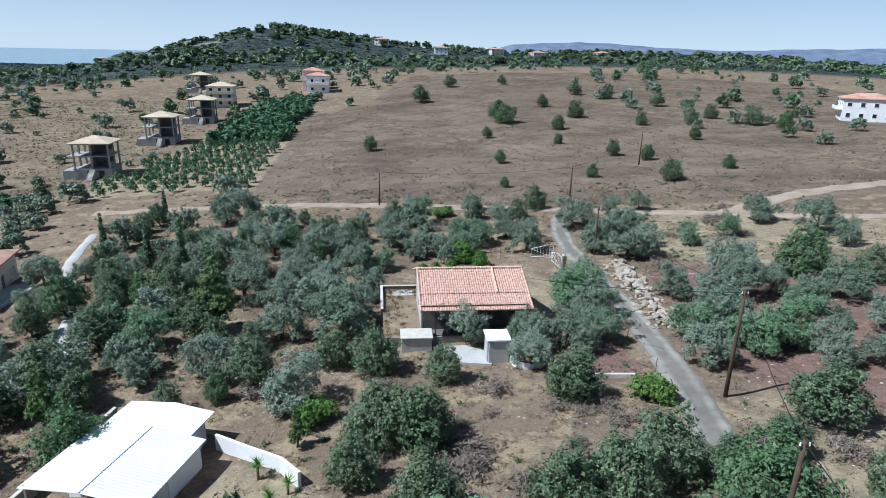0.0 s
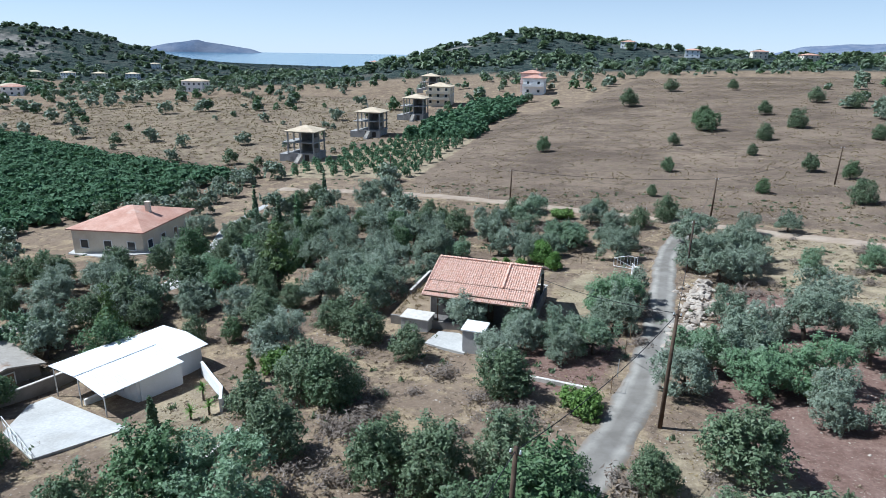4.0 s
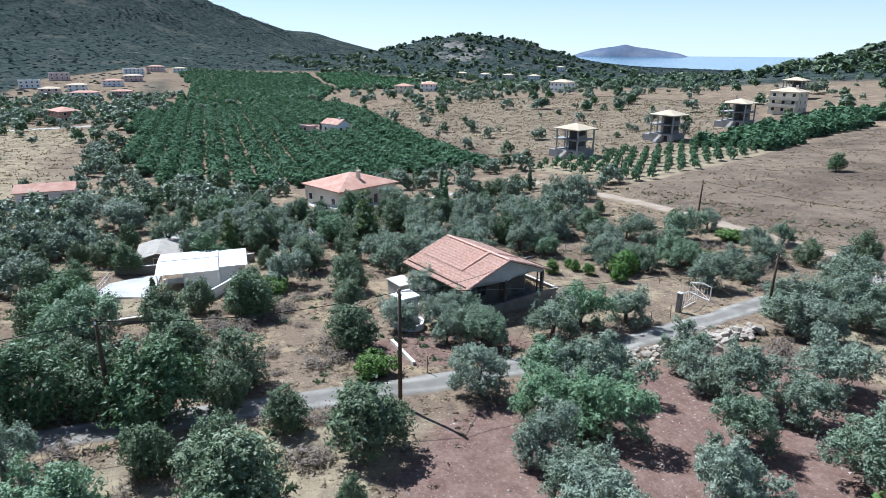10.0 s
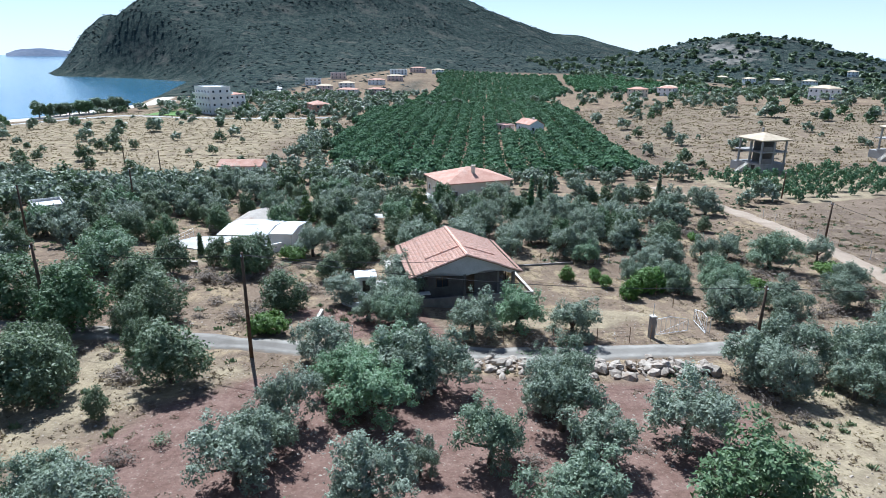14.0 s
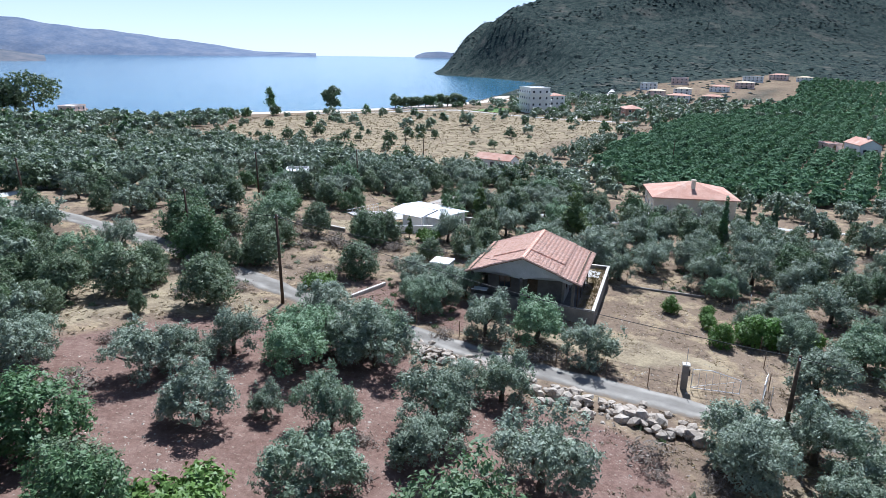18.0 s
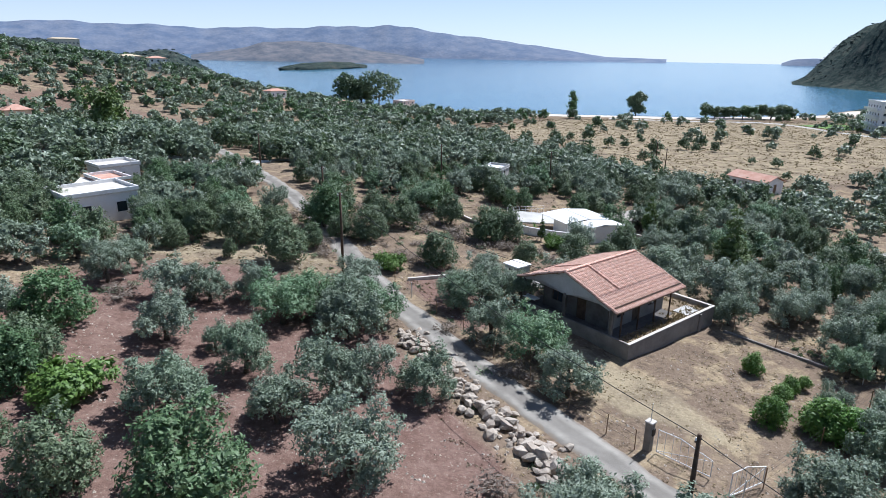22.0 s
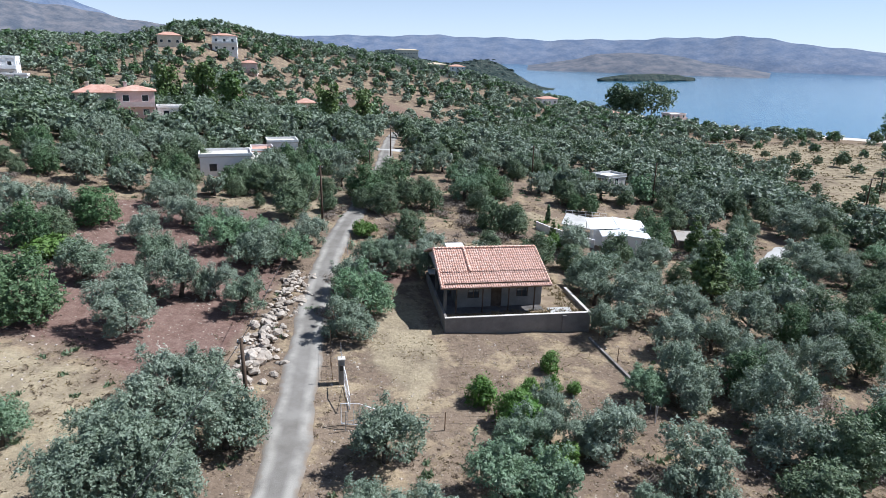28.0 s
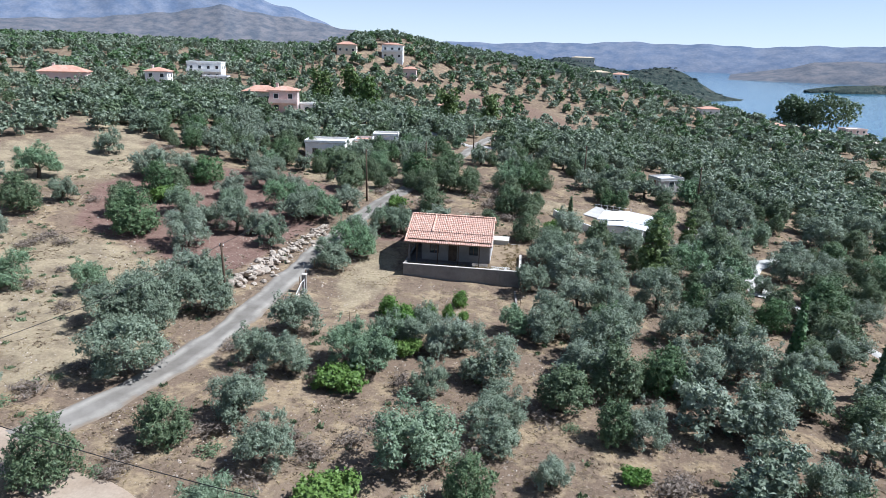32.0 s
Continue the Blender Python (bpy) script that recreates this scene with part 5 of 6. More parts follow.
src_faces = [tuple(p.vertices) for p in TILE_MESH.polygons]
for key, ms in JOINED.items():
    verts = np.concatenate([src @ np.array(m.to_3x3()).T + np.array(m.translation) for m in ms])
    n = len(src)
    ob = mesh_ob("roof_tiles", verts.tolist(), [tuple(i + k * n for i in f) for k in range(len(ms)) for f in src_faces], TILE, roof_boards[key], True)
    tagged(ob, kind="stuff")
for k in range(27):
    ridge = bmesh.new()
    add_tube(ridge, [(-HX + 0.37 * k, 0, RIDGE + 0.0), (-HX + 0.37 * k + 0.42, 0, RIDGE - 0.015)], [0.115, 0.13], 8)
    hpart("ridge_tile", ridge, TILE, smooth=True)
for side in (1, -1):
    for k in range(9):
        rib = bmesh.new()
        y0, y1 = 0.1 + 0.37 * k, 0.1 + 0.37 * k + 0.42
        zz = lambda y: RIDGE - (RIDGE - EAVE) * y / HY + 0.05
        add_tube(rib, [(2.1, side * y0, zz(y0)), (2.1, side * y1, zz(y1))], [0.1, 0.115], 8)
        hpart("rib_tile", rib, TILE, smooth=True)
    for x in (-HX + 0.02, HX - 0.02):
        for k in range(15):
            rib = bmesh.new()
            y0, y1 = 0.05 + 0.36 * k, 0.05 + 0.36 * k + 0.4
            zz = lambda y: RIDGE - (RIDGE - EAVE) * y / HY + 0.0 - (DROP if y > STEP_AT else 0)
            add_tube(rib, [(x, side * y0, zz(y0)), (x, side * y1, zz(y1))], [0.08, 0.095], 7)
            hpart("verge_tile", rib, TILE, smooth=True)

# annexe: small flat-roofed block, basin ring, white paved corner
ANNEX = Matrix.Translation((4.7, 44.9, gz(4.7, 44.9))) @ Matrix.Rotation(radians(4), 4, "Z")
annex = thing("outhouse", ANNEX, "small grey outhouse with a white flat roof beside the house", "outhouse")
part("wall", wall_y(-0.85, -0.8, 0.8, -0.3, 2.1, []), PLASTER, annex)
part("wall", wall_y(0.85, -0.8, 0.8, -0.3, 2.1, []), PLASTER, annex)
part("wall", wall_x(-0.8, -0.74, 0.74, -0.3, 2.1, []), PLASTER, annex)
part("wall", wall_x(0.8, -0.74, 0.74, -0.3, 2.1, [(-0.35, 0.35, -0.3, 1.85)]), PLASTER, annex)
part("roof", box(-1.0, 1.0, -1.05, 1.05, 2.1, 2.24, 0.02), WHITE, annex)
part("door", box(0.77, 0.82, -0.35, 0.35, -0.2, 1.8), DARK, annex)
block = thing("water_tank", Matrix.Translation((-2.0, 48.0, gz(-2, 48))) @ Matrix.Rotation(radians(4), 4, "Z"), "low cream masonry cistern beside the house", "cistern")
part("wall", box(-1.3, 1.3, -0.9, 0.9, -0.3, 1.25), PLASTER, block)
part("lid", box(-1.4, 1.4, -1.0, 1.0, 1.25, 1.36, 0.02), COPING, block)
bx, by = 7.1, 44.0
basin = thing("basin", Matrix.Translation((bx, by, gz(bx, by))), "round white-rimmed stone planter ring", "planter")
bm = bmesh.new()
for r0, r1, z0, z1 in ((1.15, 1.4, -0.3, 0.55),):
    for i in range(24):
        a, b = 2 * math.pi * i / 24, 2 * math.pi * (i + 1) / 24
        p = [(r * math.cos(t), r * math.sin(t), z) for z in (z0, z1) for r in (r0, r1) for t in (a, b)]
        v = [bm.verts.new(q) for q in p]
        for f in ((4, 5, 7, 6), (2, 3, 7, 6), (0, 1, 5, 4)):
            bm.faces.new([v[j] for j in f])
bmesh.ops.remove_doubles(bm, verts=bm.verts, dist=1e-4)
bmesh.ops.recalc_face_normals(bm, faces=bm.faces)
part("ring", bm, WHITE, basin)


def slab(name, pts, mat, label, lift=0.05, category="paving"):
    """A paved patch that follows the ground."""
    bm = bmesh.new()
    topv = [bm.verts.new((x, y, gz(x, y) + lift + 0.1)) for x, y in pts]
    low = [bm.verts.new((x, y, gz(x, y) - 0.5)) for x, y in pts]
    bm.faces.new(topv)
    for i in range(len(pts)):
        j = (i + 1) % len(pts)
        bm.faces.new((topv[j], topv[i], low[i], low[j]))
    bmesh.ops.recalc_face_normals(bm, faces=bm.faces)
    ob = part(name, bm, mat, None)
    return tagged(ob, label, category, kind="structure")


slab("pavement_house", [(0.2, 44.6), (4.2, 43.6), (4.4, 46.0), (2.2, 47.8), (0.3, 47.6)], CEMENT, "white cement yard beside the house")
slab("pavement_shed", [(-15.2, 20.3), (-20.8, 22.2), (-23.8, 26.0), (-23.6, 27.6), (-16.5, 26.2), (-13.0, 25.4)], CEMENT, "white cement forecourt of the shed")
slab("pavement_terrace", [(-60, 57), (-52, 56.5), (-47, 60), (-47.5, 68), (-50, 70), (-62, 60)], CEMENT, "pale paved terrace round the villa")


def line_wall(name, pts, height, thick, mat, label, cap=None):
    ob = thing(name, Matrix.Identity(4), label, "wall", kind="structure")
    for (ax, ay), (bx, by) in zip(pts, pts[1:]):
        n = max(1, int(math.hypot(bx - ax, by - ay) / 3))
        for i in range(n):
            x0, y0, x1, y1 = [a + (b - a) * k / n for k in (i, i + 1) for a, b in ((ax, bx), (ay, by))]
            z0, z1 = gz(x0, y0), gz(x1, y1)
            w = Vector((y1 - y0, x0 - x1, 0)).normalized() * thick / 2
            for lo, hi, m, nm, g in ((-0.4, height, mat, "wall_section", 1.0),) + (((height, height + 0.07, cap, "coping", 1.25),) if cap else ()):
                bm = bmesh.new()
                v = [bm.verts.new((x + s * g * w.x, y + s * g * w.y, z + h)) for h in (lo, hi) for x, y, z in ((x0, y0, z0), (x1, y1, z1)) for s in (-1, 1)]
                for f in ((0, 1, 5, 4), (2, 3, 7, 6), (0, 2, 6, 4), (1, 3, 7, 5), (4, 5, 7, 6), (0, 1, 3, 2)):
                    bm.faces.new([v[j] for j in f])
                bmesh.ops.recalc_face_normals(bm, faces=bm.faces)
                part(nm, bm, m, ob)
    return ob


line_wall("wall_shed_yard", [(-15.0, 34.4), (-9.9, 30.9), (-8.4, 29.1)], 1.1, 0.2, WHITE, "white boundary wall beside the shed")
line_wall("wall_garden", [(-4.7, 26.8), (-4.4, 23.5), (-4.0, 20.5)], 0.5, 0.25, BLOCK, "low stone garden wall", COPING)
line_wall("wall_yard_south", [(9.8, 41.0), (14.8, 40.4)], 0.3, 0.25, COPING, "low pale kerb along the yard")
line_wall("wall_west", [(-25.8, 23.0), (-25.2, 29.5), (-23.6, 38.5)], 1.0, 0.2, BLOCK, "low rendered wall behind the shed", COPING)

# white-roofed shed
SHED = Matrix.Translation((-18.8, 32.06, -4.67)) @ Matrix.Rotation(radians(-12), 4, "Z")
shed = thing("shed", SHED, "white rendered shed with a white sheet metal roof and open porch", "shed")
for y, x0, x1, holes in ((-2.3, -3.4, 3.2, [(-2.6, -1.7, -0.3, 1.95), (0.2, 1.4, 0.8, 1.8)]), (1.2, -3.4, 3.2, []), (3.9, -3.1, 1.9, [])):
    part("wall", wall_y(y, x0, x1, -0.4, 2.4, holes), WHITE, shed)
part("wall", wall_x(3.2, -2.19, 1.09, -0.6, 2.35, []), WHITE, shed)
part("wall", wall_x(-3.4, -2.19, 1.09, -0.6, 2.35, [(-1, 0.2, 0.9, 1.9)]), WHITE, shed)
part("wall", wall_x(1.9, 1.31, 3.79, -0.6, 2.35, []), WHITE, shed)
part("wall", wall_x(-3.1, 1.31, 3.79, -0.6, 2.35, []), WHITE, shed)
part("door", box(-2.6, -1.7, -2.33, -2.27, -0.1, 1.95), TIMBER, shed)
part("window", box(0.2, 1.4, -2.33, -2.27, 0.8, 1.8), GLASS, shed)


def sheet_roof(x0, xm, x1, y0, y1, ze, zr, waves=26):
    """Two shallow slopes of ribbed sheet with thickness."""
    bm = bmesh.new()
    for xa, xb, za, zb in ((x0, xm, ze, zr), (xm, x1, zr, ze)):
        n = waves
        rows = []
        for i in range(n * 2 + 1):
            y = y0 + (y1 - y0) * i / (2 * n)
            up = 0.03 if i % 2 else 0.0
            rows.append([bm.verts.new((x, y, z + up + h)) for h in (0, -0.04) for x, z in ((xa, za), (xb, zb))])
        for p, q in zip(rows, rows[1:]):
            bm.faces.new((p[0], p[1], q[1], q[0]))
            bm.faces.new((p[2], q[2], q[3], p[3]))
            bm.faces.new((p[0], q[0], q[2], p[2]))
            bm.faces.new((p[1], p[3], q[3], q[1]))
        for r in (rows[0], rows[-1]):
            bm.faces.new((r[0], r[1], r[3], r[2]))
    bmesh.ops.recalc_face_normals(bm, faces=bm.faces)
    return bm


part("roof", sheet_roof(-3.95, 0.0, 3.75, -5.1, 1.25, 2.42, 2.78), SHEET, shed, "white ribbed sheet roof")
part("roof", sheet_roof(-3.7, -0.3, 2.55, 1.3, 4.3, 2.36, 2.68), SHEET, shed, "white ribbed sheet roof")
part("ridge_cap", tube([(0, -5.1, 2.79), (0, 1.25, 2.79)], 0.07, 6), SHEET, shed)
for x, y in ((-3.7, -4.9), (0, -4.9), (3.5, -4.9)):
    part("post", tube([(x, y, -0.5), (x, y, 2.5)], 0.05, 8), METAL, shed)
part("porch_wall", box(-0.1, 0.1, -4.7, -2.45, -0.4, 0.7), WHITE, shed)
rail = thing("railing", Matrix.Translation((-17.9, 21.3, gz(-17.9, 21.3))) @ Matrix.Rotation(radians(-19), 4, "Z"), "white metal railing at the forecourt edge", "railing")
for i in range(7):
    part("post", tube([(-3 + i, 0, -0.3), (-3 + i, 0, 0.95)], 0.025, 6), PIPE, rail)
for z in (0.5, 0.95):
    part("rail", tube([(-3, 0, z), (3, 0, z)], 0.022, 6), PIPE, rail)


# ---- other houses ----
def hip_roof(w, d, z0, rise, over=0.5, ridge=None):
    """Hipped roof with thickness; ridge: half length along x."""
    a, b = w / 2 + over, d / 2 + over
    k = max(0.0, a - b) if ridge is None else ridge
    bm = bmesh.new()
    low = [bm.verts.new((x, y, z0)) for x, y in ((-a, -b), (a, -b), (a, b), (-a, b))]
    base = [bm.verts.new((x, y, z0 - 0.18)) for x, y in ((-a, -b), (a, -b), (a, b), (-a, b))]
    r0, r1 = bm.verts.new((-k, 0, z0 + rise)), bm.verts.new((k + 1e-3, 0, z0 + rise))
    for f in ((low[0], low[1], r1, r0), (low[2], low[3], r0, r1), (low[1], low[2], r1), (low[3], low[0], r0), base[::-1]):
        bm.faces.new(f)
    for i in range(4):
        j = (i + 1) % 4
        bm.faces.new((base[i], base[j], low[j], low[i]))
    return bm


def gable_roof(w, d, z0, rise, over=0.4):
    a, b = w / 2 + over, d / 2 + over
    bm = bmesh.new()
    v = [bm.verts.new((x, y, z + h)) for h in (0, -0.15) for x in (-a, a) for y, z in ((-b, z0), (0, z0 + rise), (b, z0))]
    for f in ((0, 3, 4, 1), (1, 4, 5, 2), (7, 10, 9, 6), (8, 11, 10, 7), (0, 1, 7, 6), (1, 2, 8, 7), (4, 3, 9, 10), (5, 4, 10, 11), (3, 0, 6, 9), (2, 5, 11, 8)):
        bm.faces.new([v[i] for i in f])
    bmesh.ops.recalc_face_normals(bm, faces=bm.faces)
    return bm


def opening(ob, x, y, z, w, h, face, door=False, frame=WHITE):
    """A window or door in a wall whose outside looks along face: +x, -x, +y or -y."""
    n = Vector({"+x": (1, 0, 0), "-x": (-1, 0, 0), "+y": (0, 1, 0), "-y": (0, -1, 0)}[face])
    u = Vector((abs(n.y), abs(n.x), 0))
    c = Vector((x, y, z))

    def slabbox(bm, u0, u1, z0, z1, d0, d1):
        p, q = c + u * u0 + n * d0, c + u * u1 + n * d1
        add_box(bm, min(p.x, q.x), max(p.x, q.x), min(p.y, q.y), max(p.y, q.y), z + z0, z + z1)
        return bm
    w2 = w / 2
    made = part("door" if door else "window", slabbox(bmesh.new(), -w2, w2, 0, h, -0.1, 0.02), TIMBER if door else GLASS, ob)
    f = bmesh.new()
    for r in ((-w2 - 0.09, -w2, -0.05, h + 0.09), (w2, w2 + 0.09, -0.05, h + 0.09), (-w2, w2, h, h + 0.09), (-w2 - 0.12, w2 + 0.12, -0.1, 0.0)):
        slabbox(f, *r, -0.05, 0.07)
    part("window_frame" if not door else "door_frame", f, frame, made)


def villa(name, x, y, rot, w, d, h, label, wall=WHITE, roof=RED_TILE, kind="hip", rise=1.6, storeys=1, balcony="", sink=0.6, lift=0.0, chimney=True, category="house", faces=("+x", "-x", "+y", "-y")):
    z = gz(x, y) + lift
    ob = thing(name, Matrix.Translation((x, y, z)) @ Matrix.Rotation(radians(rot), 4, "Z"), label, category)
    part("wall", box(-w / 2, w / 2, -d / 2, d / 2, -sink - 1.5, h), wall, ob)
    if kind == "hip":
        part("roof", hip_roof(w, d, h + 0.18, rise), roof, ob)
    elif kind == "gable":
        g = bmesh.new()
        v = [g.verts.new((sx * w / 2, yy, zz)) for sx in (-1, 1) for yy, zz in ((-d / 2, h), (d / 2, h), (0, h + rise - 0.1))]
        for f in ((0, 2, 1), (3, 4, 5), (0, 3, 5, 2), (1, 2, 5, 4), (0, 1, 4, 3)):
            g.faces.new([v[i] for i in f])
        part("gable", g, wall, ob)
        part("roof", gable_roof(w, d, h + 0.16, rise), roof, ob)
    else:
        part("roof", box(-w / 2 - 0.15, w / 2 + 0.15, -d / 2 - 0.15, d / 2 + 0.15, h, h + 0.16), roof, ob)
        for r in ((-w / 2 - 0.15, w / 2 + 0.15, -d / 2 - 0.15, -d / 2), (-w / 2 - 0.15, w / 2 + 0.15, d / 2, d / 2 + 0.15), (-w / 2 - 0.15, -w / 2, -d / 2, d / 2), (w / 2, w / 2 + 0.15, -d / 2, d / 2)):
            part("parapet", box(*r, h + 0.16, h + 0.55), wall, ob)
    sh = h / storeys
    for s in range(storeys):
        for face in faces:
            along = w if "y" in face else d
            n = max(1, int(along / 3.2))
            for i in range(n):
                u = -along / 2 + along * (i + 0.5) / n
                px, py = {"+x": (w / 2, u), "-x": (-w / 2, u), "+y": (u, d / 2), "-y": (u, -d / 2)}[face]
                door = s == 0 and i == n // 2 and face == faces[0]
                opening(ob, px, py, s * sh + (0.05 if door else 0.95), 0.95 if door else 1.1, 2.05 if door else min(1.15, sh - 1.2), face, door)
    for face in balcony.split():
        for s in range(1, storeys):
            zz = s * sh
            r = {"+x": (w / 2, w / 2 + 1.5, -d / 2, d / 2), "-x": (-w / 2 - 1.5, -w / 2, -d / 2, d / 2), "+y": (-w / 2, w / 2, d / 2, d / 2 + 1.5), "-y": (-w / 2, w / 2, -d / 2 - 1.5, -d / 2)}[face]
            b = part("balcony", box(*r, zz - 0.15, zz), wall, ob)
            x0, x1, y0, y1 = r
            edge = {"+x": (x1 - 0.1, x1, y0, y1), "-x": (x0, x0 + 0.1, y0, y1), "+y": (x0, x1, y1 - 0.1, y1), "-y": (x0, x1, y0, y0 + 0.1)}[face]
            part("parapet", box(*edge, zz, zz + 0.9), wall, b)
    if chimney:
        part("chimney", boxes((w * 0.2, w * 0.2 + 0.6, -0.3, 0.3, h, h + rise + 0.7), (w * 0.2 - 0.08, w * 0.2 + 0.68, -0.38, 0.38, h + rise + 0.7, h + rise + 0.8)), wall, ob)
    return ob


villa("villa", -55.6, 65.0, 15, 10.5, 13.2, 3.5, "cream single-storey villa with a red hipped tile roof among olives", CREAM, RED_TILE, "hip", 2.0)


def frame_house(x, y, rot, label, name="unfinished_house"):
    """Bare concrete frame of three levels with a hipped pale roof, open sides and an outside stair."""
    z = gz(x, y)
    ob = thing(name, Matrix.Translation((x, y, z)) @ Matrix.Rotation(radians(rot), 4, "Z"), label, "unfinished house", "unfinished concrete houses")
    w, d = 7.6, 7.2
    part("basement_wall", box(-w / 2, w / 2, -d / 2, d / 2, -1.5, 1.9), CONCRETE, ob)
    part("basement_opening", box(-1.2, -0.2, -d / 2 - 0.02, -d / 2 + 0.2, 0, 1.7), DARK, ob)
    part("basement_opening", box(1.2, 2.4, -d / 2 - 0.02, -d / 2 + 0.2, 0, 1.7), DARK, ob)
    part("ramp_wall", box(-w / 2 - 2.6, -w / 2, -d / 2 + 0.5, d / 2 - 1.5, -1.5, 1.6), CONCRETE, ob)
    for k, zz in enumerate((1.9, 4.7, 7.4)):
        o = 1.2 if k == 1 else 0.15
        part("floor_slab", box(-w / 2 - o, w / 2 + 0.15, -d / 2 - 0.15, d / 2 + 0.15, zz, zz + 0.22), CONCRETE, ob)
    for zz, zt in ((2.12, 4.7), (4.92, 7.4)):
        for i in range(3):
            for j in range(3):
                if i == 1 and j == 1:
                    continue
                cx0, cy0 = -w / 2 + 0.2 + i * (w - 0.4) / 2, -d / 2 + 0.2 + j * (d - 0.4) / 2
                part("column", box(cx0 - 0.17, cx0 + 0.17, cy0 - 0.17, cy0 + 0.17, zz, zt), CONCRETE, ob)
        part("inner_wall", boxes((-0.2, 0.0, -d / 2 + 1.2, d / 2 - 1.2, zz, zt), (0.0, w / 2 - 0.6, 0.6, 0.8, zz, zt)), BLOCK, ob)
        part("inner_wall", box(w / 2 - 0.3, w / 2 - 0.12, -d / 2 + 0.6, 0.4, zz, zz + 1.2), BLOCK, ob)
    part("roof", hip_roof(w, d, 7.75, 1.35, 0.6), PALE_TILE, ob, "pale hipped roof")
    st = bmesh.new()
    line = [(-d / 2 - 3.2, -1.0)]
    for k in range(10):
        line += [(-d / 2 - 3.2 + 0.32 * k, 0.19 * (k + 1)), (-d / 2 - 2.88 + 0.32 * k, 0.19 * (k + 1))]
    line += [(-d / 2, -1.0)]
    ends = [[st.verts.new((x0, yy, zz)) for yy, zz in line] for x0 in (-0.6, 0.6)]
    for i in range(len(line)):
        j = (i + 1) % len(line)
        st.faces.new((ends[0][i], ends[0][j], ends[1][j], ends[1][i]))
    for e in ends:
        bmesh.ops.triangulate(st, faces=[st.faces.new(e)])
    bmesh.ops.recalc_face_normals(st, faces=st.faces)
    part("stair", st, COPING, ob, "pale concrete stair")
    part("chimney", box(-2.2, -1.8, 1.0, 1.4, 8.0, 9.9), CONCRETE, ob)
    return ob


for x, y, r in ((-76, 140, 8), (-76.5, 178, 8), (-77, 213, 8)):
    frame_house(x, y, r, "unfinished three-level concrete house with a pale hipped roof")
frame_house(-104, 290, 10, "distant unfinished concrete frame on the slope")
villa("yellow_house", -82, 249, 10, 10, 9, 7.6, "cream yellow three-level house with balconies and a pale roof", CREAM, PALE_TILE, "hip", 1.5, 3, "-x -y")
villa("pink_house", -50, 283, 6, 9.5, 8, 7.0, "white and pink two-storey house with red tile roof", WHITE, RED_TILE, "hip", 1.3, 2, "-y")
villa("pink_house", -54, 293, 6, 9, 8, 8.2, "pink and white two-storey house behind the first", PINK, RED_TILE, "hip", 1.3, 2, "-y")
villa("farmhouse", -174, 109, 20, 9, 6.5, 3.2, "small white farmhouse with a red gable roof in the orchard", WHITE, RED_TILE, "gable", 1.8)
villa("farm_shed", -181, 101, 20, 6, 4.5, 2.2, "low red-roofed lean-to beside the farmhouse", PINK, RED_TILE, "flat", 0.3, chimney=False)
villa("long_shed", -93.5, 15.5, 82, 10, 5.5, 2.6, "low white shed with a pale red gable roof", WHITE, RED_TILE, "gable", 1.2, chimney=False, category="shed")
villa("flat_shed", -28.5, 1.0, 30, 5, 3.6, 2.2, "low shed with a white flat roof among olives", PLASTER, SHEET, "flat", 0.1, chimney=False, category="shed")
villa("grey_shed", -32.4, 28.7, -12, 6.6, 4.8, 2.0, "low shed with a weathered grey gable roof", BLOCK, RUST, "gable", 0.7, lift=-0.8, chimney=False, category="shed")
villa("white_house", 37.8, 8.6, 14, 7.6, 6.0, 3.1, "white flat-roofed house with a low parapet among olives", WHITE, COPING, "flat", 0.3, 1, sink=2, chimney=False)
tagged(slab("terrace_wall", [(32.4, -8.6), (37.6, -7.2), (40.4, 5.0), (35.0, 6.2)], COPING, "white terrace podium of the flat-roofed house", 2.2), kind="structure")
villa("white_annexe", 32.6, -14.6, 14, 5.6, 5.0, 2.9, "low white annexe with a flat pale roof", WHITE, COPING, "flat", 0.2, sink=2, chimney=False)
villa("terracotta_annexe", 34.6, -4.6, 14, 3.6, 5.6, 2.6, "low annexe with a terracotta terrace roof", WHITE, RED_TILE, "flat", 0.2, sink=2, chimney=False)
villa("pale_pink_house", 64, -27, 20, 7, 6.5, 5.6, "pale pink two-storey house with a red roof and white terrace", PINK, RED_TILE, "hip", 1.0, 2, "+y", sink=2)
villa("terrace_wing", 58, -31.5, 20, 6.5, 4, 2.6, "white walled terrace wing of the pink house", WHITE, COPING, "flat", 0.3, sink=2, chimney=False)
villa("red_roofed_house", 75, -36, 20, 9, 6, 3.2, "low house with an orange tile roof behind trees", CREAM, RED_TILE, "hip", 1.5, lift=1.0, sink=3)
villa("modern_white_house", 137, -108, 20, 13, 9, 6.4, "large white modern house with a curved block", WHITE, WHITE, "flat", 0.3, 2, "+y", sink=3, chimney=False)
villa("white_terrace_block", 128, -100, 20, 9, 6, 2.4, "white terrace block below the modern house", WHITE, CEMENT, "flat", 0.2, sink=3, chimney=False)
villa("orange_house", 127, -64, 20, 7, 6.5, 5.4, "white house with an orange tile roof on the slope", WHITE, RED_TILE, "hip", 1.2, 2, sink=2)
villa("red_villa", 147, -46, 30, 13, 8, 3.6, "low pink villa with broad red tile roofs", PINK, RED_TILE, "hip", 1.8, sink=2)
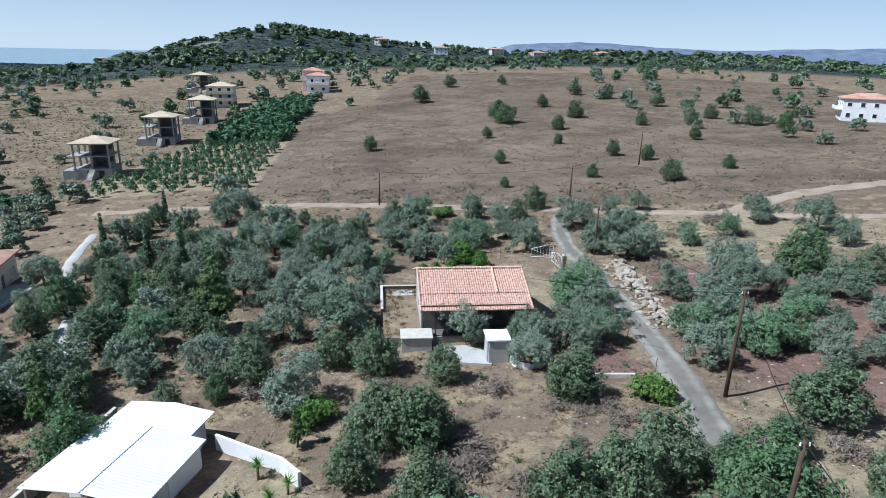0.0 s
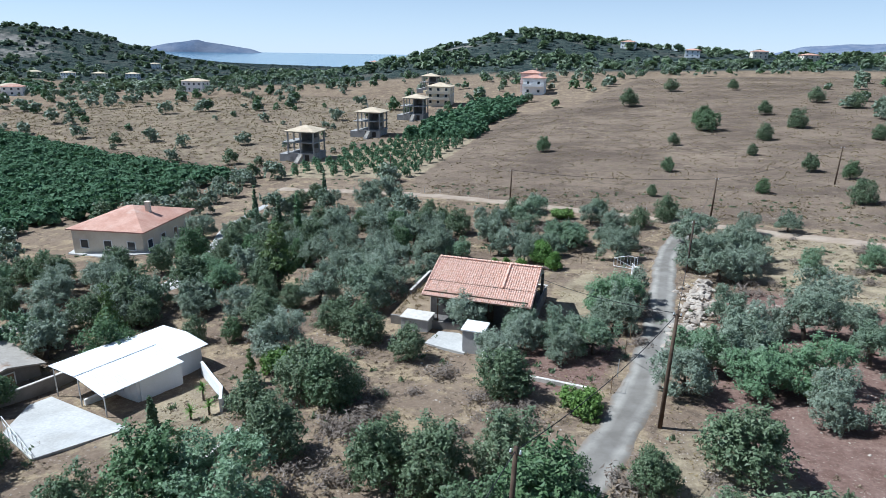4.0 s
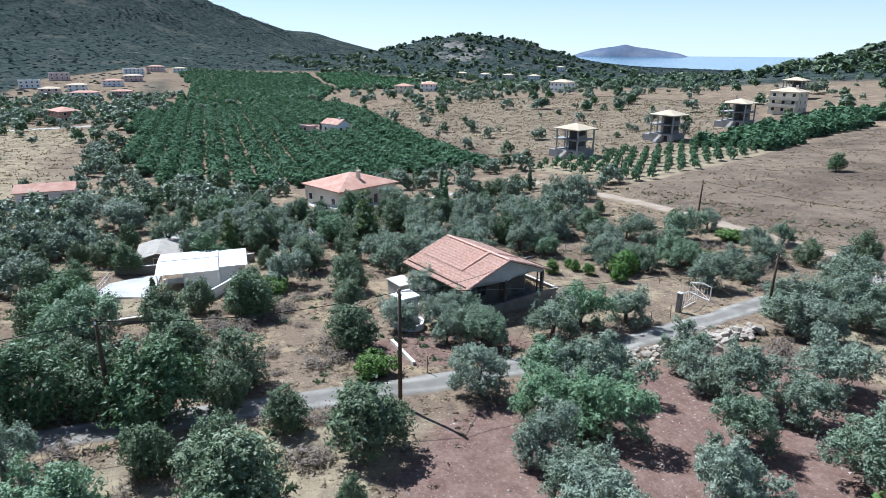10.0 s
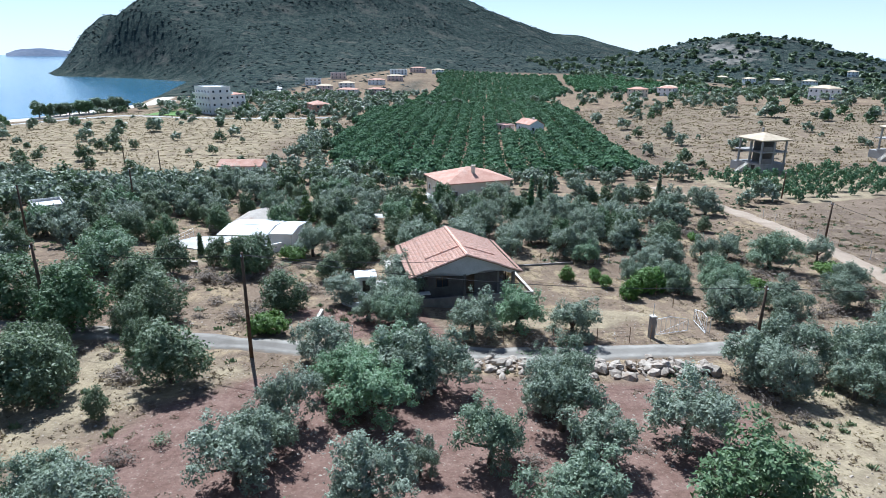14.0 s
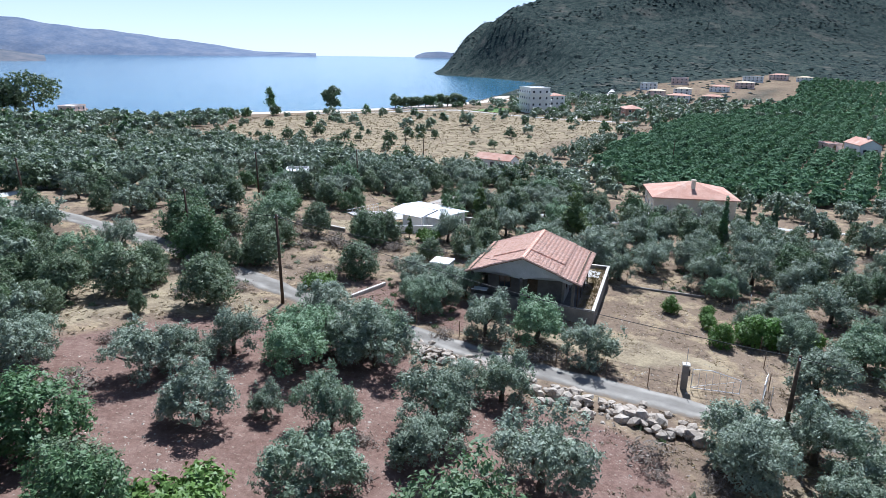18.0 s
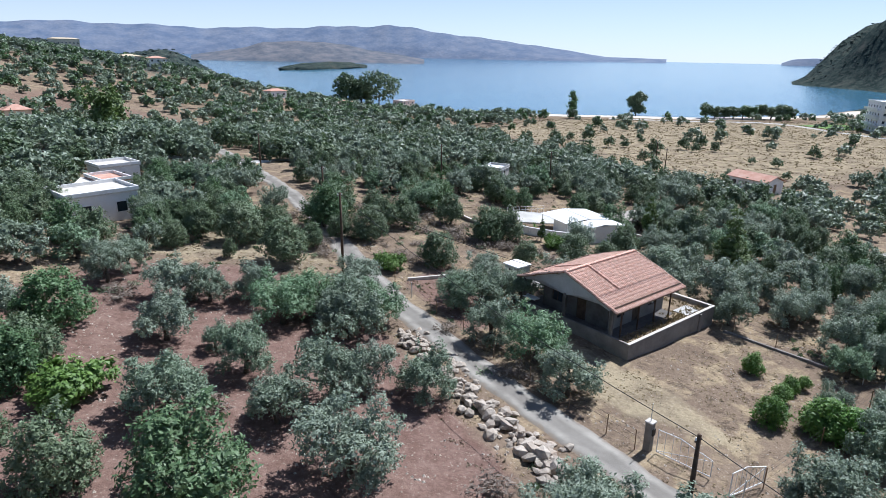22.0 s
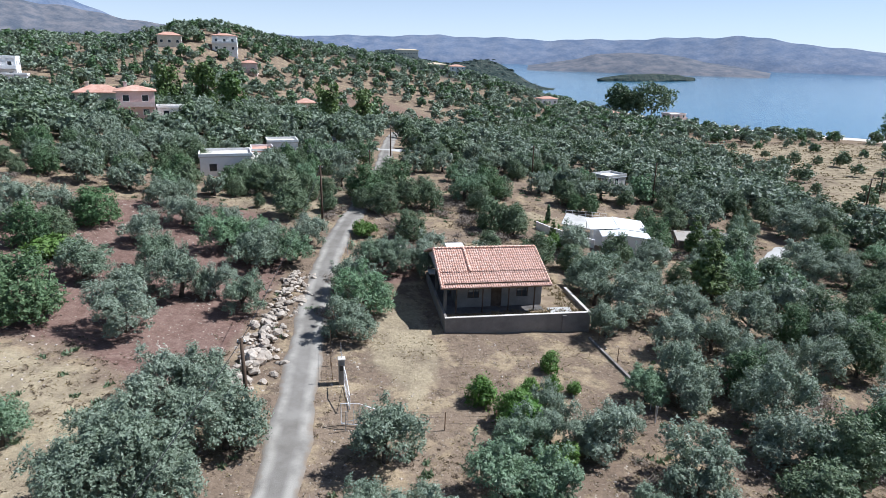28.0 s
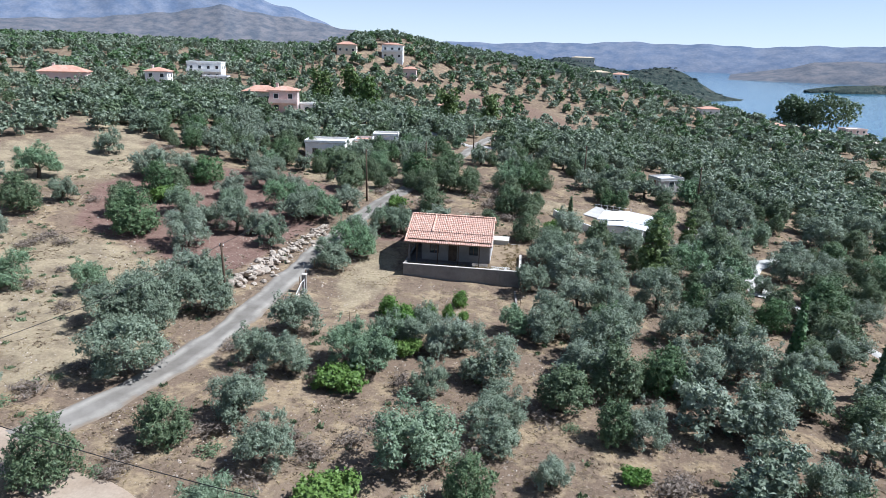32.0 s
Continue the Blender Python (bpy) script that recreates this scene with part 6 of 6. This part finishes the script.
villa("hilltop_house", 88, -206, 10, 11, 8, 7, "white two-storey hilltop house with a dark red roof", WHITE, RED_TILE, "hip", 1.0, 2, "+y", sink=3)
villa("hilltop_house", 110, -196, 15, 10, 7, 4, "low hilltop house with an orange tile roof", CREAM, RED_TILE, "hip", 1.4, sink=3)
villa("hillside_house", 74, -190, 5, 7, 6, 4, "small pink house below the hilltop", PINK, RED_TILE, "hip", 1.2, sink=3)
villa("red_cottage", 42, -129, 10, 6.5, 5.5, 3.2, "small cottage with a bright orange roof among trees", CREAM, RED_TILE, "hip", 1.4, sink=2)
villa("shore_house", -38, -346, 10, 11, 8, 5.6, "pale two-storey house on the scrub slope above the bay", WHITE, RED_TILE, "hip", 1.3, 2, sink=3, chimney=False)
villa("shore_house", -24, -352, 20, 12, 8, 4.0, "low cream house with a pale roof on the slope", CREAM, PALE_TILE, "hip", 1.2, sink=3, chimney=False)
villa("shore_house", -70, -500, 15, 13, 9, 6.0, "white flat-roofed house on the headland", WHITE, WHITE, "flat", 0.2, 2, sink=3, chimney=False)
villa("shore_house", -48, -560, 15, 14, 9, 6.0, "pale house with a white roof on the headland", CREAM, WHITE, "flat", 0.2, 2, sink=3, chimney=False)
villa("shore_house", -12, -630, 0, 26, 9, 5.0, "long pale building on the ridge of the headland", CREAM, PALE_TILE, "hip", 1.2, 1, sink=3, chimney=False)
villa("shore_house", -86, -270, 15, 11, 7, 3.4, "low white house behind the shore trees", WHITE, RED_TILE, "hip", 1.2, sink=3, chimney=False)
ribbon("road_side_lane", [(62, -46), (40, -40), (26, -33), (13, -19.5), (4, -21), (-8, -20)], 2.6, CEMENT, "pale side lane to the hillside houses", 0.1, 4)
for x, y in ((10, 585), (95, 570), (62, 602), (-45, 606), (150, 562), (-300, 600)):
    villa("hill_house", x, y, 0.2 * x, 12, 9, 5.5, "small pale house with a tile roof among pines on the hill", CREAM if x > 50 else WHITE, RED_TILE, "hip", 1.3, 2, sink=3, chimney=False)
villa("beach_house", -148, -228, 20, 11, 7, 5.2, "pink and white beach house with a flat roof", PINK, WHITE, "flat", 0.2, 2, "-x", chimney=False)
villa("beach_cottage", -112, -232, 20, 9, 6, 3.2, "low beach cottage with a red roof", CREAM, RED_TILE, "hip", 1.2)
villa("hotel", -302, -37, 40, 17, 12, 14.0, "white four-storey hotel block with balconies near the beach", WHITE, WHITE, "flat", 0.2, 4, "-y +x +y", category="hotel", chimney=False)
villa("hotel_wing", -320, -30, 40, 10, 10, 9, "lower white wing of the beach hotel", WHITE, RED_TILE, "hip", 1.3, 3, category="hotel", chimney=False)
for i, (x, y, w, d, h) in enumerate(((-418, 34, 22, 11, 6), (-453, 15, 18, 10, 6), (-513, 2, 20, 11, 6.5), (-424, 56, 18, 10, 5.5), (-480, 32, 18, 12, 6), (-573, 22, 22, 12, 7), (-520, 58, 20, 12, 5.4), (-561, 77, 22, 12, 6), (-628, 84, 26, 12, 6), (-662, 108, 24, 12, 6), (-655, 130, 20, 12, 5.2))):
    villa("holiday_house", x, y, 75 + 9 * (i % 3), 0.68 * w, 0.8 * d, 0.78 * h, "pale pink and white holiday house with a low tile roof", PINK if i % 2 else WHITE, (RED_TILE, PALE_TILE, SHEET)[i % 3], "hip" if i % 3 < 2 else "flat", 1.2, 2, "-y" if i % 2 else "", chimney=False)
villa("brick_house", -290, 21, 20, 13, 9, 5.0, "dark red house with a low tile roof near the lane", RED_TILE, RED_TILE, "hip", 1.6, 2, chimney=False)
for i, (x, y) in enumerate(((-545, 436), (-520, 450), (-495, 466), (-353, 232), (-363, 258), (-575, 424), (-600, 596), (-380, 268))):
    villa("valley_house", x, y, 10 * i, 11, 8, 5.2, "pale house with a hipped roof in the valley", CREAM if i % 2 else WHITE, RED_TILE if i in (3, 4) else PALE_TILE, "hip", 1.4, 2, chimney=False)
villa("white_valley_house", -262, 300, 12, 13, 9, 6.0, "white house with a pale roof beyond the fields", WHITE, PALE_TILE, "hip", 1.6, 2, chimney=False)
villa("east_house", 135, 192, -25, 14, 10, 6.4, "white house with red roof and broad paved terrace", WHITE, RED_TILE, "hip", 1.6, 2, "-x", chimney=False)


# pale paths round the villa
ribbon("pavement_path", [(-33.0, 44), (-36, 54), (-42, 66), (-48, 76), (-53, 92)], 1.7, CEMENT, "pale concrete garden drive among olives", 0.1, 4)
ribbon("pavement_drive", [(-44, 31), (-38, 37), (-34.5, 42.5), (-33.0, 53)], 3.0, CEMENT, "wide pale concrete drive", 0.12, 4)
ribbon("road_orchard", [(-80, 115), (-110, 122), (-150, 127), (-200, 133), (-260, 150)], 2.6, TRACK, "pale track along the orchard edge", 0.1, 4)
ribbon("road_coast", [(-225, -140), (-251, -116), (-288, -84), (-276, -45), (-262, -6), (-258, 30)], 4, CEMENT, "pale coastal lane along the beach field", 0.14, 4)
ribbon("road_hamlet", [(-262, -6), (-300, -8), (-380, -16), (-440, -20), (-507, -26)], 5, CEMENT, "pale straight lane to the holiday houses", 0.14, 4)
slab("lawn", [(-292, -72), (-318, -66), (-318, -52), (-300, -46), (-286, -50)], LAWN, "green watered lawn before the hotel")

ribbon("beach", [(-400, -90), (-383, -92), (-336, -101), (-286, -115), (-219, -163), (-182, -191), (-154, -234), (-141, -280)], 17, SAND, "narrow pale sandy beach along the bay", 0.25, 4)

# ---- poles and cables ----
POLE_SPOTS = [(19.9, 36.6, 8.0), (20.8, 75.5, 6.4), (-9.6, 105.3, 6.2), (23.7, 103.7, 6.5), (14.5, 20.5, 6.8), (45, 132, 7.0), (-13, 5.8, 7), (-32.8, 11, 7), (-81.3, 0, 7), (-94, -12, 7), (-133, 56, 8), (11.3, -11.5, 6), (-42, 122, 5)]


def pole(x, y, h):
    z = gz(x, y)
    ob = thing("utility_pole", Matrix.Translation((x, y, z)), "dark brown wooden utility pole", "utility pole", "utility poles")
    part("shaft", tube([(0, 0, -0.6), (0.04, 0.02, h * 0.5), (0.1, 0.03, h)], [0.15, 0.125, 0.095], 10), POLE, ob, smooth=True)
    part("crossarm", box(-0.14, 0.34, -0.04, 0.04, h - 0.35, h - 0.27), POLE, ob)
    for dx in (-0.1, 0.3):
        part("insulator", tube([(dx, 0, h - 0.25), (dx, 0, h - 0.1)], [0.05, 0.03], 8), WHITE, ob)
    return Vector((x + 0.1, y, z + h - 0.15))


tops = [pole(*p) for p in POLE_SPOTS]


def cable(a, b, sag):
    bm = bmesh.new()
    pts = [a.lerp(b, i / 16) - Vector((0, 0, 4 * sag * (i / 16) * (1 - i / 16))) for i in range(17)]
    add_tube(bm, pts, [0.022] * 17, 5)
    return tagged(part("power_cable", bm, WIRE, None), "thin black sagging power cable between poles", "cable", "power cables")


for a, b, s in ((0, 1, 0.9), (0, 4, 0.6), (1, 3, 0.6), (3, 2, 0.7), (3, 5, 0.8), (4, 11, 0.6), (6, 7, 0.5), (7, 8, 0.8)):
    cable(tops[a], tops[b], s)
cable(tops[0], Vector((7.5, 53.6, 1.2)), 0.4)

# ---- gate, fence, rocks ----
gxy = (15.5, 69.4)
gate_post = thing("gate_pillar", Matrix.Translation((*gxy, gz(*gxy))) @ Matrix.Rotation(radians(8), 4, "Z"), "concrete gate pillar with a meter box and thin pipe", "gate pillar")
part("shaft", box(-0.22, 0.22, -0.22, 0.22, -0.4, 1.9, 0.02), BLOCK, gate_post)
part("cap", box(-0.27, 0.27, -0.27, 0.27, 1.9, 2.0, 0.02), COPING, gate_post)
part("meter_box", box(-0.14, 0.14, 0.22, 0.32, 1.1, 1.55, 0.01), DARK, gate_post)
part("pipe", tube([(0, 0, 2.0), (0.02, 0, 3.2)], 0.025, 6), METAL, gate_post)


def gate_leaf(x, y, rot, length, label):
    ob = thing("gate", Matrix.Translation((x, y, gz(x, y))) @ Matrix.Rotation(radians(rot), 4, "Z"), label, "gate", "gate leaves")
    part("frame", tube([(0, 0, 0.1), (length, 0, 0.1)], 0.035, 6), PIPE, ob)
    part("frame", tube([(0, 0, 0.1), (0, 0, 1.6), (length * 0.4, 0, 1.65), (length, 0, 1.15), (length, 0, 0.1)], 0.035, 6), PIPE, ob)
    for i in range(1, 7):
        u = length * i / 7
        part("bar", tube([(u, 0, 0.1), (u, 0, 1.6 - 0.45 * max(0, i - 3) / 4)], 0.015, 5), PIPE, ob)
    part("brace", tube([(0, 0, 0.15), (length, 0, 1.1)], 0.02, 5), PIPE, ob)
    return ob


gate_leaf(15.3, 69.9, 100, 3.3, "white metal gate leaf standing open")
gate_leaf(15.2, 74.6, 172, 2.8, "white metal gate leaf leaning open")


def fence(pts, label, h=1.4, step=3.0):
    ob = thing("fence", Matrix.Identity(4), label, "fence")
    line = smooth_line(pts, step)
    heads = []
    for p in line:
        z = gz(p.x, p.y)
        lean = rng.uniform(-0.08, 0.08)
        part("post", tube([(p.x, p.y, z - 0.3), (p.x + lean, p.y, z + h)], 0.035, 6), TIMBER if rng.random() < 0.6 else METAL, ob)
        heads.append(Vector((p.x + lean, p.y, z)))
    for f in (0.35, 0.7, 0.97):
        bm = bmesh.new()
        add_tube(bm, [q + Vector((0, 0, h * f)) for q in heads], [0.006] * len(heads), 4)
        part("wire", bm, WIRE, ob)
    return ob


fence([(16.4, 40.6), (16.6, 48), (16.7, 56), (16.8, 64), (16.2, 69)], "wire fence on thin posts beside the lane")
fence([(14.9, 75.2), (8.5, 75.0), (-6.2, 74.2)], "wire fence at the back of the yard")
fence([(-6.3, 62), (-6.8, 70), (-6.2, 74.2)], "wire fence beside the yard")
fence([(-28, 109), (-10, 107.8), (2, 106), (14, 103.8)], "thin field fence along the dirt track", 1.2, 4.5)
line_wall("kerb_yard", [(-5.6, 61.5), (-7.0, 70)], 0.18, 0.2, BLOCK, "low broken kerb beside the yard")

rocks = thing("rock_pile", Matrix.Identity(4), "long pile of pale limestone rubble beside the lane", "rock pile")
ROCK_MESHES = []
for i in range(7):
    bm = bmesh.new()
    bmesh.ops.create_icosphere(bm, subdivisions=1, radius=0.5)
    sx, sy, sz = rng.uniform(0.7, 1.3), rng.uniform(0.6, 1.0), rng.uniform(0.4, 0.75)
    for v in bm.verts:
        v.co = Vector((v.co.x * sx, v.co.y * sy, v.co.z * sz)) * rng.uniform(0.78, 1.2)
    me = bpy.data.meshes.new("stone")
    bm.to_mesh(me)
    bm.free()
    me.materials.append(ROCK)
    ROCK_MESHES.append(me)
for i in range(290):
    t = rng.random()
    y = 49.5 + 21.5 * t
    x = 20.9 + 1.6 * (y - 50) / 20 + rng.normal(0, 0.75)
    s = rng.uniform(0.3, 1.15) * (0.7 + 0.5 * t)
    ob = new("stone", ROCK_MESHES[rng.integers(7)])
    ob.parent = rocks
    mid = 20.9 + 1.6 * (y - 50) / 20
    up = max(0.0, 0.5 - abs(x - mid) * 0.5) * rng.random()
    ob.matrix_local = Matrix.Translation((x, y, gz(x, y) + 0.12 * s + up)) @ Euler((rng.uniform(-0.5, 0.5), rng.uniform(-0.5, 0.5), rng.uniform(0, 6.28))).to_matrix().to_4x4() @ Matrix.Diagonal((s, s, s, 1))

# ---- shore: tall trees, islet ----
def euc_lobes(r, h):
    """A tall bare stem and a broad rounded crown of many masses."""
    out = [(0, 0, h * 0.52, r * 0.68, h * 0.34)]
    for i in range(30):
        a, e = 2.4 * i, math.asin(-0.8 + 1.75 * (i + 0.5) / 30)
        out.append((r * 0.72 * math.cos(a) * math.cos(e), r * 0.72 * math.sin(a) * math.cos(e), h * (0.5 + 0.36 * math.sin(e)) + rng.uniform(-0.6, 0.6), r * rng.uniform(0.27, 0.4), h * rng.uniform(0.12, 0.19)))
    return out


def big_tree(x, y, r, h, label, leaf=SHRUB, lobes=None):
    ob = thing("tree", Matrix.Translation((x, y, gz(x, y))), label, "tree")
    ls = lobes or [(rng.uniform(-0.5, 0.5) * r, rng.uniform(-0.5, 0.5) * r, h * rng.uniform(0.25, 0.88), r * 0.45, h * 0.17) for i in range(16)]
    part("trunk", trunk_bmesh(rng, ls, h, 0.35, 0.3), BARK, ob, smooth=True)
    c = new("crown", leaves_mesh("crown", crown_leaves(rng, ls, 4200 if r > 5 else 1500, 0.7 if r > 5 else 0.5, 0.6, per=5, tuft=0.4), leaf))
    c.parent = ob
    return ob


big_tree(-270, -158, 5.5, 14, "tall eucalyptus tree standing by the beach")
big_tree(-230, -172, 3.5, 13, "slender eucalyptus tree standing by the beach")
for dx, dy, r, h in ((-5, 4, 14, 22), (12, -6, 8, 19), (4, -2, 7, 16)):
    big_tree(-142 + dx, -260 + dy, r, h, "tall broad eucalyptus in a clump by the shore", SHRUB, euc_lobes(r, h))
for i in range(10):
    big_tree(-280 - 4.6 * i, -118 + 2.9 * i, 4.0, rng.uniform(6, 8), "round beach tamarisk in a row along the shore")
for x, y, h in ((28, -62, 11), (62, -70, 13), (70, -66, 12), (52, -58, 11), (20, -104, 12)):
    big_tree(x, y, 3.6, h, "tall dark pine among the olives", PINE)
for x, y, h in ((-10.9, 25.6, 2.4), (-44.5, 99, 5), (-36.5, 74, 5.5), (-44, 78, 6), (-31, 71, 6.5), (94, -80, 9), (98, -76, 9), (101, -70, 8), (102, -140, 9), (106, -142, 9), (110, -141, 9)):
    ob = thing("cypress", Matrix.Translation((x, y, gz(x, y))), "slim dark cypress tree", "cypress")
    ls = [(0, 0, h * (0.15 + 0.12 * k), h * 0.09 * (1.15 - 0.12 * k), h * 0.12) for k in range(8)]
    part("trunk", tube([(0, 0, -0.3), (0, 0, h * 0.8)], [0.12, 0.03], 6), BARK, ob)
    c = new("crown", leaves_mesh("crown", crown_leaves(rng, ls, 1000, 0.26, 0.5), SHRUB))
    c.parent = ob


# ---- dead brush, loose stones, terrace weeds ----
spots = []
for bx0, bx1, by0, by1, n in ((-4, 14, 14, 40, 46), (-14, -4, 34, 50, 10), (17, 24, 10, 34, 22), (21, 48, 66, 96, 34), (-14, 16, 76, 102, 36), (-40, -16, 36, 100, 30), (30, 62, 26, 66, 20), (16.5, 17.6, 40, 66, 6)):
    for k in range(n):
        x, y = rng.uniform(bx0, bx1), rng.uniform(by0, by1)
        if off_road(np.array([x]), np.array([y]))[0] and not any((x - a) ** 2 + (y - b) ** 2 < (0.6 * r) ** 2 for a, b, r in PLANTED):
            spots.append((x, y, gz(x, y) - 0.1, rng.uniform(0.6, 1.7)))
grove("dead_brush", spots, low_lobes, 420, 0.2, DEAD, "grey-brown dead thorn brush among the dry grass", 1.6, squash=0.75, slim=0.22)
spots = [(x, y, z, r * 0.7) for x, y, z, r in spots[::3]]
grove("thorn_cushions", [(x + rng.uniform(-2, 2), y + rng.uniform(-2, 2), z, r) for x, y, z, r in spots], low_lobes, 300, 0.14, SHRUB, "small green thorn cushions beside the dead brush", 1.6, squash=0.7)


def loose_stones(name, n, box_, size, keep, label):
    x, y = rng.uniform(box_[0], box_[1], n), rng.uniform(box_[2], box_[3], n)
    heap = np.sin(x * 0.33 + 2 * np.sin(y * 0.21)) * np.sin(y * 0.29 + 2 * np.sin(x * 0.17)) + rng.normal(0, 0.35, n)
    ok = keep(x, y) & (heap > 0.2)
    x, y = x[ok], y[ok]
    s = size * rng.uniform(0.35, 1.6, len(x)) ** 1.5
    base = np.stack([x, y, rough_land(x, y) - 0.02], -1)
    a0 = rng.uniform(0, 6.28, len(x))
    rim = [base + np.stack([s * rng.uniform(0.6, 1.1, len(x)) * np.cos(a0 + 1.57 * k), s * rng.uniform(0.6, 1.1, len(x)) * np.sin(a0 + 1.57 * k), 0 * s], -1) for k in range(4)]
    top = base + np.stack([s * rng.uniform(-0.4, 0.4, len(x)), s * rng.uniform(-0.4, 0.4, len(x)), s * rng.uniform(0.4, 0.8, len(x))], -1)
    out = [np.stack([rim[k], rim[(k + 1) % 4], top], 1) for k in range(4)]
    return tagged(new(name, leaves_mesh(name, np.concatenate(out), ROCK)), label, "stones", kind="stuff")


loose_stones("loose_stones", 26000, (-30, 60, 10, 112), 0.085, lambda x, y: off_road(x, y), "scattered pale limestone pieces on the dry ground")

blades = []
for k in range(900):
    u, v = rng.uniform(TX0 + 0.4, 0.3), rng.uniform(TY0 + 0.4, TY1 - 0.4)
    if v < 4.9 and u > -6.2:
        if rng.random() < 0.9:
            continue
    if k % 3 == 0:
        u, v = rng.uniform(TX0 + 0.3, TX1 - 0.3), rng.uniform(5.3, TY1 - 0.3)
    c = HOUSE @ Vector((u, v, FLOOR))
    for j in range(7):
        a, s = rng.uniform(0, 6.28), rng.uniform(0.08, 0.26)
        q = np.array(c) + rng.normal(0, 0.1, 3) * np.array([1, 1, 0])
        w = np.array([math.cos(a), math.sin(a), 0]) * 0.05
        blades.append([q - w, q + w, q + np.array([rng.normal(0, 0.1), rng.normal(0, 0.1), s])])
tagged(new("terrace_weeds", leaves_mesh("terrace_weeds", np.array(blades), STRAW)), "dry yellow weeds growing on the dusty terrace", "grass", kind="stuff")


# ---- yuccas by the shed wall, parked cars ----
def yucca(x, y, h):
    """Short stem with a rosette of long stiff leaves."""
    ob = thing("yucca", Matrix.Translation((x, y, gz(x, y))), "green spiky yucca plant beside the white wall", "yucca", "yuccas by the shed")
    part("trunk", tube([(0, 0, -0.2), (0.03, 0, h)], [0.09, 0.07], 8), BARK, ob)
    out = []
    for k in range(70):
        a, e = rng.uniform(0, 6.28), rng.uniform(-0.4, 1.4)
        w = np.array([math.cos(a) * math.cos(e), math.sin(a) * math.cos(e), math.sin(e)])
        side = np.array([-math.sin(a), math.cos(a), 0]) * 0.035
        base = np.array([0.03, 0, h + rng.uniform(-0.3, 0.05)])
        out.append([base - side, base + side, base + w * rng.uniform(0.45, 0.75)])
    c = new("leaf_rosette", leaves_mesh("leaf_rosette", np.array(out), LIME))
    c.parent = ob


for x, y, h in ((-11.2, 30.4, 1.2), (-9.0, 28.6, 0.9), (-9.9, 27.8, 0.7)):
    yucca(x, y, h)


def car(x, y, rot, paint, label):
    ob = thing("car", Matrix.Translation((x, y, gz(x, y) + 0.05)) @ Matrix.Rotation(radians(rot), 4, "Z"), label, "car", "parked cars")
    bm = bmesh.new()
    side = [(-2.05, 0.35), (-2.1, 0.75), (-1.35, 0.9), (-0.75, 1.42), (0.75, 1.45), (1.5, 0.98), (2.05, 0.9), (2.1, 0.35)]
    ends = [[bm.verts.new((px, yy * (0.85 if pz > 1.2 else 1.0), pz)) for px, pz in side] for yy in (-0.82, 0.82)]
    for i in range(len(side)):
        j = (i + 1) % len(side)
        bm.faces.new((ends[0][i], ends[0][j], ends[1][j], ends[1][i]))
    for e in ends:
        bm.faces.new(e)
    bmesh.ops.recalc_face_normals(bm, faces=bm.faces)
    part("body", bm, paint, ob)
    for yy in (-0.8, 0.77):
        part("side_window", box(-0.8, 0.9, yy, yy + 0.03, 0.98, 1.3), GLASS, ob)
    for wx in (-1.3, 1.3):
        for wy in (-0.8, 0.8):
            part("wheel", tube([(wx, wy - 0.1, 0.3), (wx, wy + 0.1, 0.3)], 0.31, 14), WIRE, ob)


car(48.5, -28.8, 40, WIRE, "dark parked car beside the hillside lane")
car(44.8, -30.2, 35, WHITE, "white parked car beside the hillside lane")

# ---- single roof tiles, last ----
for m, board in TILES:
    ob = new("tile", TILE_MESH)
    ob.parent = board
    ob.matrix_local = m
